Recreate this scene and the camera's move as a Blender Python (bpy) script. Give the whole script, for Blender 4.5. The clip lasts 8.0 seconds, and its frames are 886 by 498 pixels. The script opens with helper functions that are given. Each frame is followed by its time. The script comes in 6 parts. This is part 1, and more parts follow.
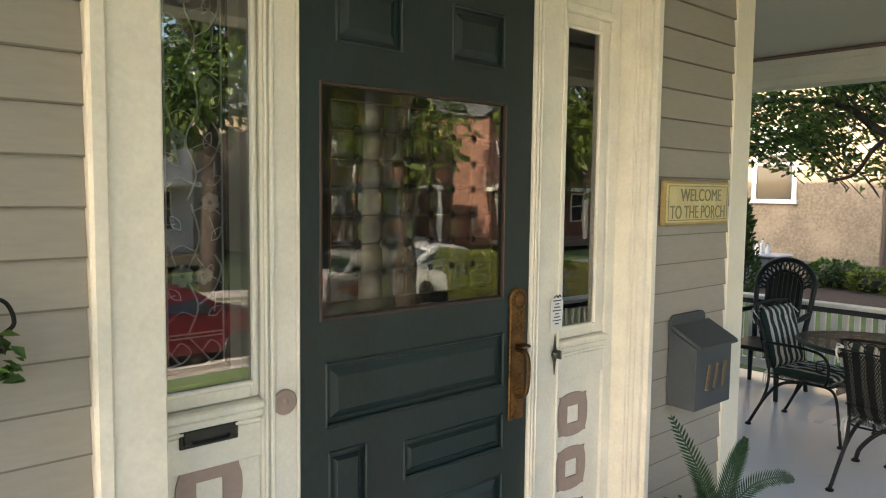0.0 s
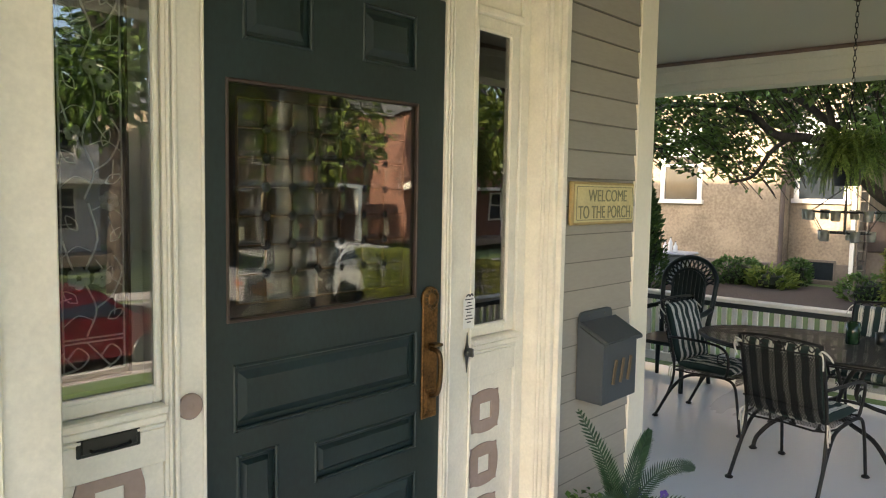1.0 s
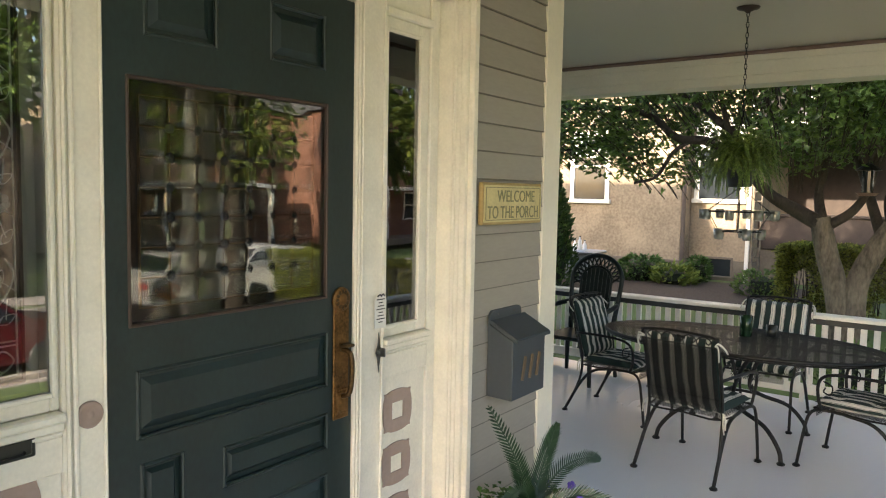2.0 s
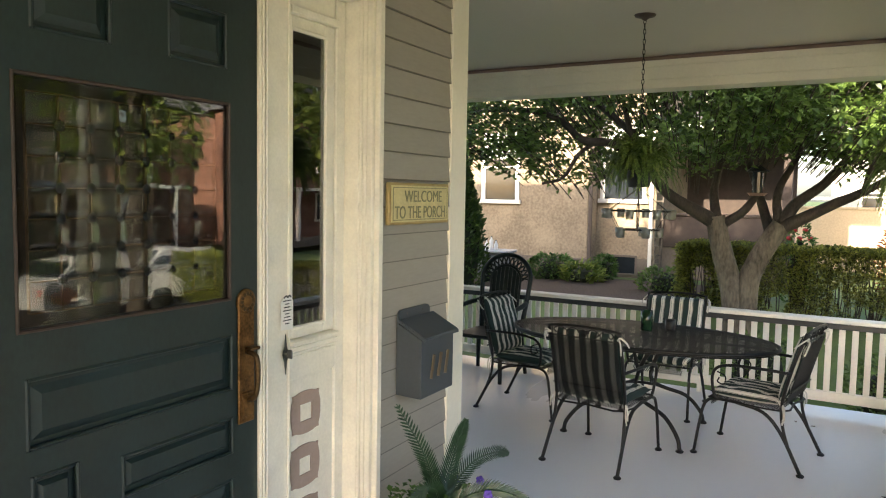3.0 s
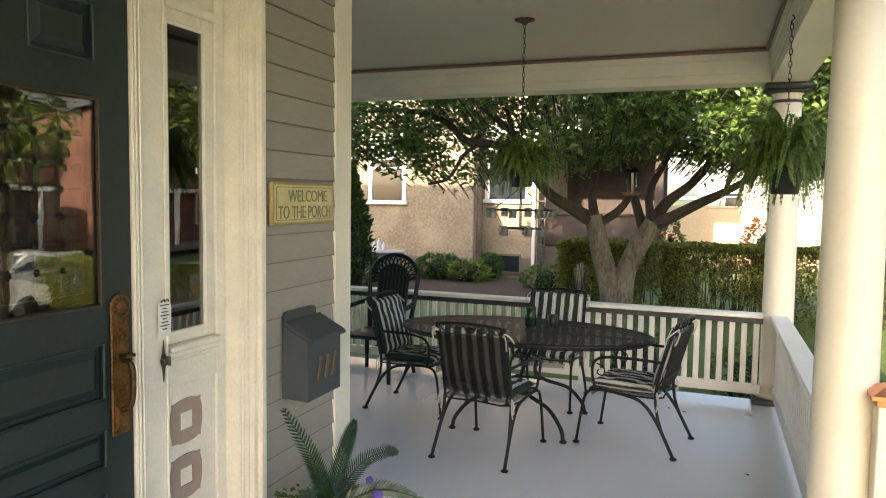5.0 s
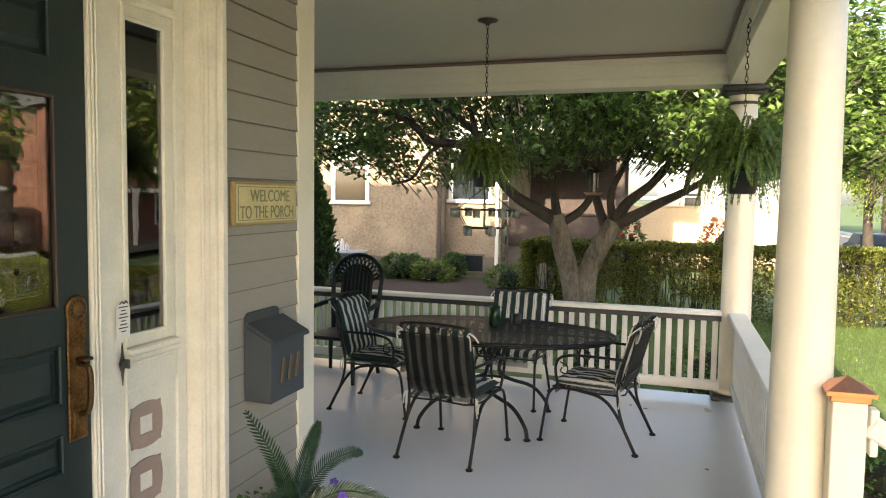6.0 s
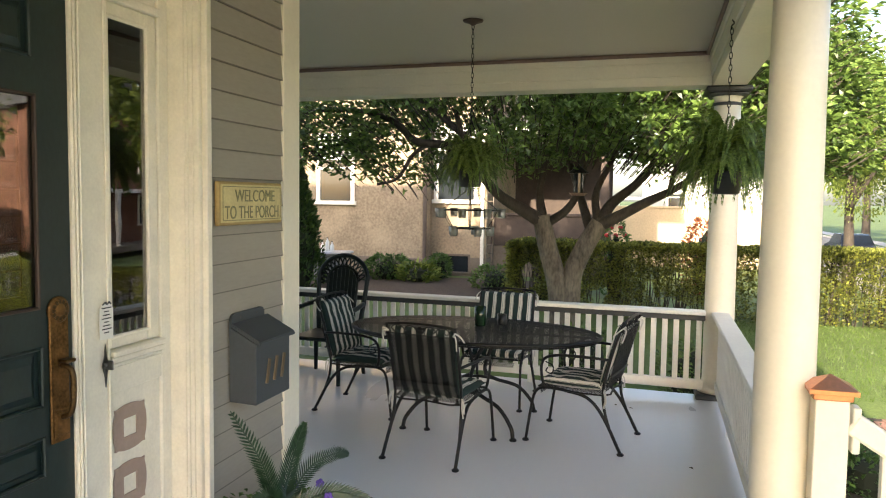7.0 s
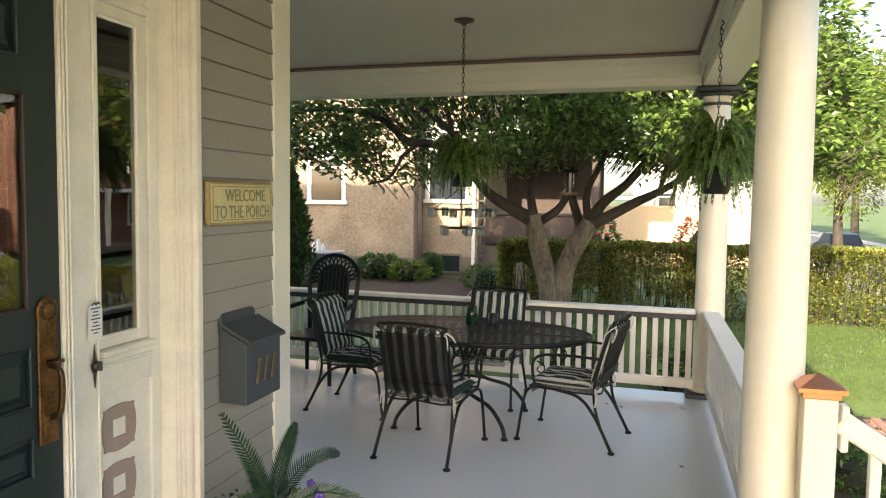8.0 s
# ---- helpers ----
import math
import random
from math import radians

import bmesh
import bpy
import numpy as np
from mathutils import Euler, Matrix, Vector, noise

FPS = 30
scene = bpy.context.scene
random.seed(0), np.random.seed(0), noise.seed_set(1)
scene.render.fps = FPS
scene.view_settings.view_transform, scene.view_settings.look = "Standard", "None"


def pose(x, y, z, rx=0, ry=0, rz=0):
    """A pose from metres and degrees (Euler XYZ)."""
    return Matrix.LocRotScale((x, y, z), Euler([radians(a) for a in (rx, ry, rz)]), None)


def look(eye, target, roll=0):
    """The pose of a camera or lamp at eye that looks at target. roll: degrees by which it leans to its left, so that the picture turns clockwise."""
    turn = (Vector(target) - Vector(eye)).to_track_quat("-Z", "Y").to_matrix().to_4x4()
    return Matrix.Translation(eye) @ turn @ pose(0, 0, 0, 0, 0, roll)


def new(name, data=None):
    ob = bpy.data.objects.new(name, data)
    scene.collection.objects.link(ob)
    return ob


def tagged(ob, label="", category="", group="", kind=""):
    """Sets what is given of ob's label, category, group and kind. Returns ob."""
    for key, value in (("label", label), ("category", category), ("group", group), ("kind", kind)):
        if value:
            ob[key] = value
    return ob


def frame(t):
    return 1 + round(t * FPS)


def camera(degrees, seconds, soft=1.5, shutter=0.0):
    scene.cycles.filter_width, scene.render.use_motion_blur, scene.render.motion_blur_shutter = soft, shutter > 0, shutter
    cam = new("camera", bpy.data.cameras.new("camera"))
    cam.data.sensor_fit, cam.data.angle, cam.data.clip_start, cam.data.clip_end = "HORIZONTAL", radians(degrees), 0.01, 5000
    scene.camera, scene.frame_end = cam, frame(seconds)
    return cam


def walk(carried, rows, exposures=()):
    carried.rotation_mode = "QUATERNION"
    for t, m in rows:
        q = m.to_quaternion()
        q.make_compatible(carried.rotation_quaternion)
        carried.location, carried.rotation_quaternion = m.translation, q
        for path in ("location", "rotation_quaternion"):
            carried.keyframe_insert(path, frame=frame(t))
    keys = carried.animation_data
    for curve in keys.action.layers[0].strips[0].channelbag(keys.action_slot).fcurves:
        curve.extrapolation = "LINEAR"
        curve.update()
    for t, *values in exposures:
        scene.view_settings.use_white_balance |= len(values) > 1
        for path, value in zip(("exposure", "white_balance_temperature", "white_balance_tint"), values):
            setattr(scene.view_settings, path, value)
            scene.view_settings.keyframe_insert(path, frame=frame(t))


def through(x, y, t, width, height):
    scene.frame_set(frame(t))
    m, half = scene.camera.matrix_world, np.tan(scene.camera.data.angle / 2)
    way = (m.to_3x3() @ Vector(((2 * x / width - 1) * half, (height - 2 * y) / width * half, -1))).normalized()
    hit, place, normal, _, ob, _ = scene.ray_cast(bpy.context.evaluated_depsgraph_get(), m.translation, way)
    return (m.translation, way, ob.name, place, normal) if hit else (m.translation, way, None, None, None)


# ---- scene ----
cam = camera(61.1, 8.0, soft=1.1)
PATH = [
    (0, (0.065, 0.264, 1.775), (1.414, 1.732, 1.617), 0.7),
    (0.5, (0.074, 0.251, 1.78), (1.503, 1.641, 1.619), 0.9),
    (1, (0.078, 0.24, 1.779), (1.576, 1.555, 1.621), 1.0),
    (1.5, (0.076, 0.234, 1.783), (1.644, 1.466, 1.625), 1.1),
    (2, (0.072, 0.215, 1.783), (1.71, 1.353, 1.628), 1.1),
    (3.5, (0.069, 0.176, 1.778), (1.868, 1.037, 1.632), 0.9),
    (4, (0.074, 0.177, 1.776), (1.903, 0.974, 1.632), 0.8),
    (4.5, (0.069, 0.171, 1.775), (1.923, 0.905, 1.633), 0.8),
    (5, (0.071, 0.174, 1.773), (1.949, 0.845, 1.632), 0.8),
    (6.5, (0.072, 0.178, 1.772), (1.988, 0.733, 1.633), 0.8),
    (7, (0.073, 0.18, 1.77), (1.993, 0.722, 1.632), 0.8),
    (7.5, (0.074, 0.179, 1.77), (1.998, 0.707, 1.631), 0.8),
    (8, (0.074, 0.178, 1.771), (2.0, 0.698, 1.632), 0.8),
]
EXPOSURES = [(0.0, 2.2, 6560, 15), (8.0, 2.1, 6680, 15)]
walk(cam, [(t, look(eye, target, roll)) for t, eye, target, roll in PATH], EXPOSURES)

# ---- world, sun, exposure ----
SUN_TO = Vector((-1.0, 0.12, 0.40)).normalized()
world = bpy.data.worlds.new("world")
scene.world = world
world.use_nodes = True
wn = world.node_tree
bg = wn.nodes["Background"]
sky = wn.nodes.new("ShaderNodeTexSky")
sky.sky_type = "NISHITA"
sky.sun_disc = False
sky.sun_elevation = math.asin(SUN_TO.z)
sky.sun_rotation = math.atan2(SUN_TO.x, SUN_TO.y)
sky.dust_density = 2.5
wn.links.new(sky.outputs[0], bg.inputs[0])
bg.inputs[1].default_value = 0.15
sun_data = bpy.data.lights.new("sun", "SUN")
sun_data.energy = 4.5
sun_data.angle = radians(0.6)
sun_data.color = (1.0, 0.86, 0.66)
sun = new("sun", sun_data)
sun.rotation_euler = SUN_TO.to_track_quat("Z", "Y").to_euler()


# ---- materials ----
def mat(name, base, rough=0.6, metal=0.0, vary=0.12, scale=6.0, fine=60.0, bump=0.15, tint=None, spec=0.5, per_piece=0.0, stretch=(1, 1, 1), depth=0.004, rvar=0.1):
    """A surface with blotches at one scale and grain at another, both in colour and relief."""
    m = bpy.data.materials.new(name)
    m.use_nodes = True
    nt = m.node_tree
    p = nt.nodes["Principled BSDF"]
    p.inputs["Roughness"].default_value = rough
    p.inputs["Metallic"].default_value = metal
    p.inputs["Specular IOR Level"].default_value = spec
    co = nt.nodes.new("ShaderNodeTexCoord")
    mp = nt.nodes.new("ShaderNodeMapping")
    mp.inputs["Scale"].default_value = stretch
    nt.links.new(co.outputs["Object"], mp.inputs[0])
    big = nt.nodes.new("ShaderNodeTexNoise")
    big.inputs["Scale"].default_value = scale
    big.inputs["Detail"].default_value = 4
    small = nt.nodes.new("ShaderNodeTexNoise")
    small.inputs["Scale"].default_value = fine
    small.inputs["Detail"].default_value = 3
    for n in (big, small):
        nt.links.new(mp.outputs[0], n.inputs["Vector"])
    add = nt.nodes.new("ShaderNodeMath")
    add.operation = "MULTIPLY_ADD"
    add.inputs[1].default_value = 0.4
    nt.links.new(small.outputs[0], add.inputs[0])
    sc = nt.nodes.new("ShaderNodeMath")
    sc.operation = "MULTIPLY"
    sc.inputs[1].default_value = 0.6
    nt.links.new(big.outputs[0], sc.inputs[0])
    nt.links.new(sc.outputs[0], add.inputs[2])
    ramp = nt.nodes.new("ShaderNodeValToRGB")
    lo = [max(0, c * (1 - 1.6 * vary)) for c in base]
    hi = [min(1, c * (1 + 1.2 * vary)) for c in (tint or base)]
    ramp.color_ramp.elements[0].position, ramp.color_ramp.elements[1].position = 0.32, 0.68
    ramp.color_ramp.elements[0].color = (*lo, 1)
    ramp.color_ramp.elements[1].color = (*hi, 1)
    nt.links.new(add.outputs[0], ramp.inputs[0])
    out = ramp.outputs[0]
    if per_piece:
        info = nt.nodes.new("ShaderNodeObjectInfo")
        hsv = nt.nodes.new("ShaderNodeHueSaturation")
        mr = nt.nodes.new("ShaderNodeMapRange")
        mr.inputs["To Min"].default_value, mr.inputs["To Max"].default_value = 1 - per_piece, 1 + per_piece
        nt.links.new(info.outputs["Random"], mr.inputs[0])
        nt.links.new(mr.outputs[0], hsv.inputs["Value"])
        nt.links.new(out, hsv.inputs["Color"])
        out = hsv.outputs[0]
    nt.links.new(out, p.inputs["Base Color"])
    rr = nt.nodes.new("ShaderNodeMapRange")
    rr.inputs["To Min"].default_value, rr.inputs["To Max"].default_value = max(0.03, rough - rvar), min(1, rough + rvar)
    nt.links.new(big.outputs[0], rr.inputs[0])
    nt.links.new(rr.outputs[0], p.inputs["Roughness"])
    if bump:
        b = nt.nodes.new("ShaderNodeBump")
        b.inputs["Strength"].default_value = bump
        b.inputs["Distance"].default_value = depth
        nt.links.new(add.outputs[0], b.inputs["Height"])
        nt.links.new(b.outputs[0], p.inputs["Normal"])
    return m


def leaf_mat(name, dark, light, rough=0.45, through=0.35):
    m = bpy.data.materials.new(name)
    m.use_nodes = True
    nt = m.node_tree
    p = nt.nodes["Principled BSDF"]
    geo = nt.nodes.new("ShaderNodeNewGeometry")
    ramp = nt.nodes.new("ShaderNodeValToRGB")
    ramp.color_ramp.elements[0].color, ramp.color_ramp.elements[1].color = (*dark, 1), (*light, 1)
    nt.links.new(geo.outputs["Random Per Island"], ramp.inputs[0])
    nt.links.new(ramp.outputs[0], p.inputs["Base Color"])
    p.inputs["Roughness"].default_value = rough
    tr = nt.nodes.new("ShaderNodeBsdfTranslucent")
    nt.links.new(ramp.outputs[0], tr.inputs[0])
    mix = nt.nodes.new("ShaderNodeMixShader")
    mix.inputs[0].default_value = through
    nt.links.new(p.outputs[0], mix.inputs[1])
    nt.links.new(tr.outputs[0], mix.inputs[2])
    nt.links.new(mix.outputs[0], nt.nodes["Material Output"].inputs[0])
    return m


def glass_mat(name, tint=(0.8, 0.85, 0.8), gloss=0.02, wave=0.0, wave_scale=8.0, extra=0.06, strength=1.4):
    m = bpy.data.materials.new(name)
    m.use_nodes = True
    nt = m.node_tree
    nt.nodes.remove(nt.nodes["Principled BSDF"])
    t = nt.nodes.new("ShaderNodeBsdfTransparent")
    t.inputs[0].default_value = (*tint, 1)
    g = nt.nodes.new("ShaderNodeBsdfGlossy")
    g.inputs["Roughness"].default_value = gloss
    f = nt.nodes.new("ShaderNodeFresnel")
    f.inputs[0].default_value = 1.52
    a = nt.nodes.new("ShaderNodeMath")
    a.operation = "MULTIPLY_ADD"
    a.inputs[1].default_value, a.inputs[2].default_value = strength, extra
    a.use_clamp = True
    nt.links.new(f.outputs[0], a.inputs[0])
    mix = nt.nodes.new("ShaderNodeMixShader")
    nt.links.new(a.outputs[0], mix.inputs[0])
    nt.links.new(t.outputs[0], mix.inputs[1])
    nt.links.new(g.outputs[0], mix.inputs[2])
    nt.links.new(mix.outputs[0], nt.nodes["Material Output"].inputs[0])
    if wave:
        n = nt.nodes.new("ShaderNodeTexNoise")
        n.inputs["Scale"].default_value = wave_scale
        co = nt.nodes.new("ShaderNodeTexCoord")
        nt.links.new(co.outputs["Object"], n.inputs["Vector"])
        b = nt.nodes.new("ShaderNodeBump")
        b.inputs["Strength"].default_value, b.inputs["Distance"].default_value = wave, 0.01
        nt.links.new(n.outputs[0], b.inputs["Height"])
        nt.links.new(b.outputs[0], g.inputs["Normal"])
        nt.links.new(b.outputs[0], f.inputs["Normal"])
    return m


CREAM = mat("cream_paint", (0.80, 0.755, 0.62), 0.38, vary=0.04, scale=3, fine=45, bump=0.10)
CREAM_OLD = mat("cream_paint_worn", (0.81, 0.768, 0.655), 0.42, vary=0.07, scale=9, fine=80, bump=0.25)
WHITE = mat("white_rail_paint", (0.82, 0.79, 0.70), 0.4, vary=0.05, scale=4, fine=50, bump=0.12)
TAUPE = mat("taupe_clapboard_paint", (0.32, 0.297, 0.255), 0.5, vary=0.06, scale=2.5, fine=55, bump=0.22, per_piece=0.03, stretch=(0.4, 1, 2))
def edge_line(m, height, shade):
    """A darker line along the lower drip edge of a lapped board, in the board's own axes."""
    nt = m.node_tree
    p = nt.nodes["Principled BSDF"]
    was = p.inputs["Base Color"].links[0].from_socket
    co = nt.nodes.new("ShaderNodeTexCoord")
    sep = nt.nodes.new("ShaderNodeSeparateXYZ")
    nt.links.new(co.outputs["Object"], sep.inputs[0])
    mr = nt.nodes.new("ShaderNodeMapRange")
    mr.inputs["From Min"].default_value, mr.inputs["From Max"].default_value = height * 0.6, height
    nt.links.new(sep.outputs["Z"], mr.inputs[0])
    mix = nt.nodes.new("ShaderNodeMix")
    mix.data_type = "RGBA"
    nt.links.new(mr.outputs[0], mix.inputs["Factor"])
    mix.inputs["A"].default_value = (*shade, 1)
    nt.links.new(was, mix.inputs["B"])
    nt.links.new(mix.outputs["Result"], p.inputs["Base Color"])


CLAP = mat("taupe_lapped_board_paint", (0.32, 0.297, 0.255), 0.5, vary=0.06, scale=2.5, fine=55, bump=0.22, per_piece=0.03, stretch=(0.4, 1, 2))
edge_line(CLAP, 0.0055, (0.15, 0.135, 0.11))
CEIL = mat("ceiling_paint", (0.56, 0.515, 0.43), 0.35, vary=0.02, scale=0.8, fine=25, bump=0.05, rvar=0.03)
BROWN = mat("brown_trim_paint", (0.21, 0.135, 0.105), 0.4, vary=0.1)
MAUVE = mat("mauve_stencil_paint", (0.36, 0.265, 0.22), 0.5, vary=0.08)
MAUVE_DARK = mat("mauve_dark_paint", (0.30, 0.20, 0.17), 0.5, vary=0.1)
GREEN = mat("dark_green_door_paint", (0.0098, 0.0225, 0.0225), 0.42, vary=0.2, scale=3, fine=70, bump=0.25, tint=(0.0125, 0.0275, 0.027), stretch=(1, 1, 0.5))
FLOOR = mat("grey_floor_paint", (0.69, 0.685, 0.68), 0.28, vary=0.012, scale=0.7, fine=14, bump=0.03, rvar=0.02, stretch=(0.5, 2.0, 1))
CHARCOAL = mat("charcoal_capital_paint", (0.035, 0.04, 0.042), 0.5)
BRASS = mat("worn_brass", (0.21, 0.115, 0.045), 0.55, 1.0, vary=0.5, scale=14, fine=90, bump=0.5)
BRASS_DARK = mat("tarnished_brass", (0.10, 0.06, 0.025), 0.45, 0.8, vary=0.3, scale=30, fine=120, bump=0.4)
IRON = mat("black_wrought_iron", (0.011, 0.0115, 0.011), 0.45, 0.1, spec=0.3, vary=0.25, scale=20, fine=150, bump=0.2)
PLASTIC = mat("dark_green_resin", (0.008, 0.014, 0.012), 0.42, spec=0.3, vary=0.15)
BLACK = mat("black_slot_paint", (0.015, 0.017, 0.016), 0.35)
LEAD = mat("lead_came", (0.78, 0.78, 0.74), 0.4, 0.2, vary=0.1)
# Near black in place of plaster: the unlit hall's shade is in the colour.
DARKROOM = mat("hall_shade_black", (0.016, 0.014, 0.012), 0.8)
SLATE = mat("slate_blue_paint", (0.050, 0.062, 0.073), 0.55, vary=0.08, scale=7, fine=90, bump=0.15)
COPPER = mat("copper_cap", (0.72, 0.30, 0.15), 0.3, 1.0, vary=0.12, scale=5)
GOLD = mat("gold_numeral_paint", (0.15, 0.105, 0.055), 0.5, 0.3)
GRASS_SOIL = mat("lawn_ground", (0.075, 0.12, 0.025), 0.9, vary=0.3, scale=0.6, fine=30, bump=0.6, tint=(0.10, 0.15, 0.03), depth=0.02)
SOIL = mat("mulch", (0.05, 0.036, 0.025), 0.95, vary=0.4, scale=12, fine=60, bump=0.8, depth=0.02)
ROADM = mat("asphalt", (0.11, 0.105, 0.10), 0.8, vary=0.15, scale=0.8, fine=60, bump=0.3)
WALKM = mat("concrete_walk", (0.45, 0.41, 0.36), 0.8, vary=0.12, scale=1.0, fine=40, bump=0.3)
STUCCO = mat("tan_stucco", (0.31, 0.245, 0.165), 0.9, vary=0.3, scale=1.0, fine=14, bump=1.0, depth=0.03)
STONE = mat("foundation_stucco", (0.17, 0.14, 0.105), 0.9, vary=0.18, scale=1.6, fine=18, bump=0.6, depth=0.02)
ROOFM = mat("grey_shingles", (0.10, 0.10, 0.10), 0.9, vary=0.2, scale=3, fine=12, bump=0.5, depth=0.02)
BRICKM = mat("red_brick", (0.20, 0.095, 0.065), 0.85, vary=0.22, scale=4, fine=25, bump=0.4)
# Bark darkened so the limbs carry the crown's shade in their colour.
BARK = mat("shaded_grey_bark", (0.050, 0.041, 0.031), 0.9, vary=0.35, scale=7, fine=35, bump=1.0, stretch=(1, 1, 0.5), depth=0.02)
LEAF = leaf_mat("tree_leaf", (0.035, 0.075, 0.016), (0.17, 0.27, 0.06), rough=0.36, through=0.35)
LEAF_FAR = leaf_mat("street_tree_leaf", (0.07, 0.12, 0.02), (0.24, 0.30, 0.06), through=0.45)
LEAF_HEDGE = leaf_mat("hedge_leaf", (0.035, 0.055, 0.012), (0.30, 0.33, 0.06))
LEAF_FERN = leaf_mat("fern_frond", (0.05, 0.10, 0.02), (0.18, 0.27, 0.06), through=0.35)
LEAF_PALM = leaf_mat("cycad_leaflet", (0.014, 0.04, 0.018), (0.04, 0.085, 0.04), rough=0.35, through=0.15)
LEAF_BED = leaf_mat("bedding_leaf", (0.03, 0.08, 0.015), (0.10, 0.19, 0.04))
LEAF_FIR = leaf_mat("evergreen_spray", (0.015, 0.045, 0.012), (0.06, 0.11, 0.02))
TRUNK = mat("pale_trunk_bark", (0.135, 0.115, 0.085), 0.9, vary=0.5, scale=5, fine=30, bump=1.0, stretch=(1, 1, 0.4), depth=0.03)
# House render darkened to carry the shade inside the neighbour's porch.
SHADE_RENDER = mat("porch_shade_render", (0.06, 0.045, 0.036), 0.9, vary=0.2)
PLATE = mat("dark_brown_metal", (0.05, 0.03, 0.022), 0.5)
# Near-black colour for the shade deep inside shrubs.
CORE = mat("core_shade", (0.012, 0.018, 0.006), 1.0, vary=0.3)
GRASSB = leaf_mat("grass_blade", (0.05, 0.10, 0.015), (0.11, 0.18, 0.03))
GLASS = glass_mat("window_glass", (0.80, 0.81, 0.80), 0.01, 0.03, 4.0, 0.05, 2.6)
GLASS_BEVEL = glass_mat("bevelled_glass", (0.7, 0.74, 0.7), 0.012, 0.16, 6.0, 0.06, 3.2)
GLASS_OLD = glass_mat("wavy_old_glass", (0.85, 0.87, 0.84), 0.01, 0.14, 3.4, 0.0, 0.5)
GLASS_DARK = mat("far_window_glass", (0.02, 0.025, 0.028), 0.08, vary=0.1, bump=0)
GREEN_GLASS = glass_mat("green_glass", (0.10, 0.30, 0.08), 0.03)
CLEAR_GLASS = glass_mat("clear_cup_glass", (0.95, 0.96, 0.93), 0.05, extra=0.1)
cup_nt = CLEAR_GLASS.node_tree
cloud = cup_nt.nodes.new("ShaderNodeBsdfTranslucent")
cloud.inputs[0].default_value = (0.75, 0.75, 0.68, 1)
haze_mix = cup_nt.nodes.new("ShaderNodeMixShader")
haze_mix.inputs[0].default_value = 0.3
cup_nt.links.new(cup_nt.nodes["Material Output"].inputs[0].links[0].from_socket, haze_mix.inputs[1])
cup_nt.links.new(cloud.outputs[0], haze_mix.inputs[2])
cup_nt.links.new(haze_mix.outputs[0], cup_nt.nodes["Material Output"].inputs[0])


# ---- mesh helpers ----
def part(name, bm, material, parent=None, label="", smooth=False):
    """Links a bmesh as one mesh object, under parent if there is one."""
    me = bpy.data.meshes.new(name)
    bm.normal_update()
    bm.to_mesh(me)
    bm.free()
    me.materials.append(material)
    if smooth:
        me.shade_smooth()
    ob = new(name, me)
    if parent is not None:
        ob.parent = parent
    if label:
        ob["label"] = label
    return ob


def thing(name, place, label, category, group="", kind="", rz=0.0):
    ob = new(name)
    ob.empty_display_size = 0.1
    ob.location = place
    ob.rotation_euler[2] = radians(rz)
    return tagged(ob, label, category, group, kind)


def box(bm, x0, x1, y0, y1, z0, z1, bevel=0.0, m=None):
    r = bmesh.ops.create_cube(bm, size=1.0)
    vs = r["verts"]
    for v in vs:
        v.co = Vector((x0 + (v.co.x + 0.5) * (x1 - x0), y0 + (v.co.y + 0.5) * (y1 - y0), z0 + (v.co.z + 0.5) * (z1 - z0)))
    if bevel:
        es = list({e for v in vs for e in v.link_edges})
        g = bmesh.ops.bevel(bm, geom=es, offset=bevel, segments=1, affect="EDGES")
        vs = list({v for f in g["faces"] for v in f.verts} | {v for v in vs if v.is_valid})
    if m is not None:
        for v in vs:
            v.co = m @ v.co
    return bm


def boxes(*specs, bevel=0.004):
    bm = bmesh.new()
    for s in specs:
        box(bm, *s, bevel=bevel)
    return bm


def smooth_path(pts, steps=6):
    """A Catmull-Rom line through the points."""
    p = [Vector(q) for q in pts]
    if len(p) < 3:
        return p
    p = [2 * p[0] - p[1], *p, 2 * p[-1] - p[-2]]
    out = []
    for i in range(1, len(p) - 2):
        a, b, c, d = p[i - 1:i + 3]
        for k in range(steps):
            t = k / steps
            out.append(0.5 * (2 * b + (c - a) * t + (2 * a - 5 * b + 4 * c - d) * t * t + (3 * b - a - 3 * c + d) * t ** 3))
    out.append(p[-2])
    return out


def tube(bm, pts, r, sides=6, steps=5, r_end=None, smooth=True):
    """A round bar along the points, tapering from r to r_end."""
    line = smooth_path(pts, steps) if smooth else [Vector(q) for q in pts]
    n = len(line)
    r_end = r if r_end is None else r_end
    side = None
    rings = []
    for i, c in enumerate(line):
        d = (line[min(i + 1, n - 1)] - line[max(i - 1, 0)]).normalized()
        if side is None:
            side = d.orthogonal().normalized()
        side = (side - d * side.dot(d)).normalized()
        up = d.cross(side)
        rr = r + (r_end - r) * i / max(1, n - 1)
        rings.append([bm.verts.new(c + rr * (math.cos(2 * math.pi * k / sides) * side + math.sin(2 * math.pi * k / sides) * up)) for k in range(sides)])
    for a, b in zip(rings, rings[1:]):
        for k in range(sides):
            bm.faces.new((a[k], a[(k + 1) % sides], b[(k + 1) % sides], b[k]))
    bm.faces.new(rings[0][::-1])
    bm.faces.new(rings[-1])
    return bm


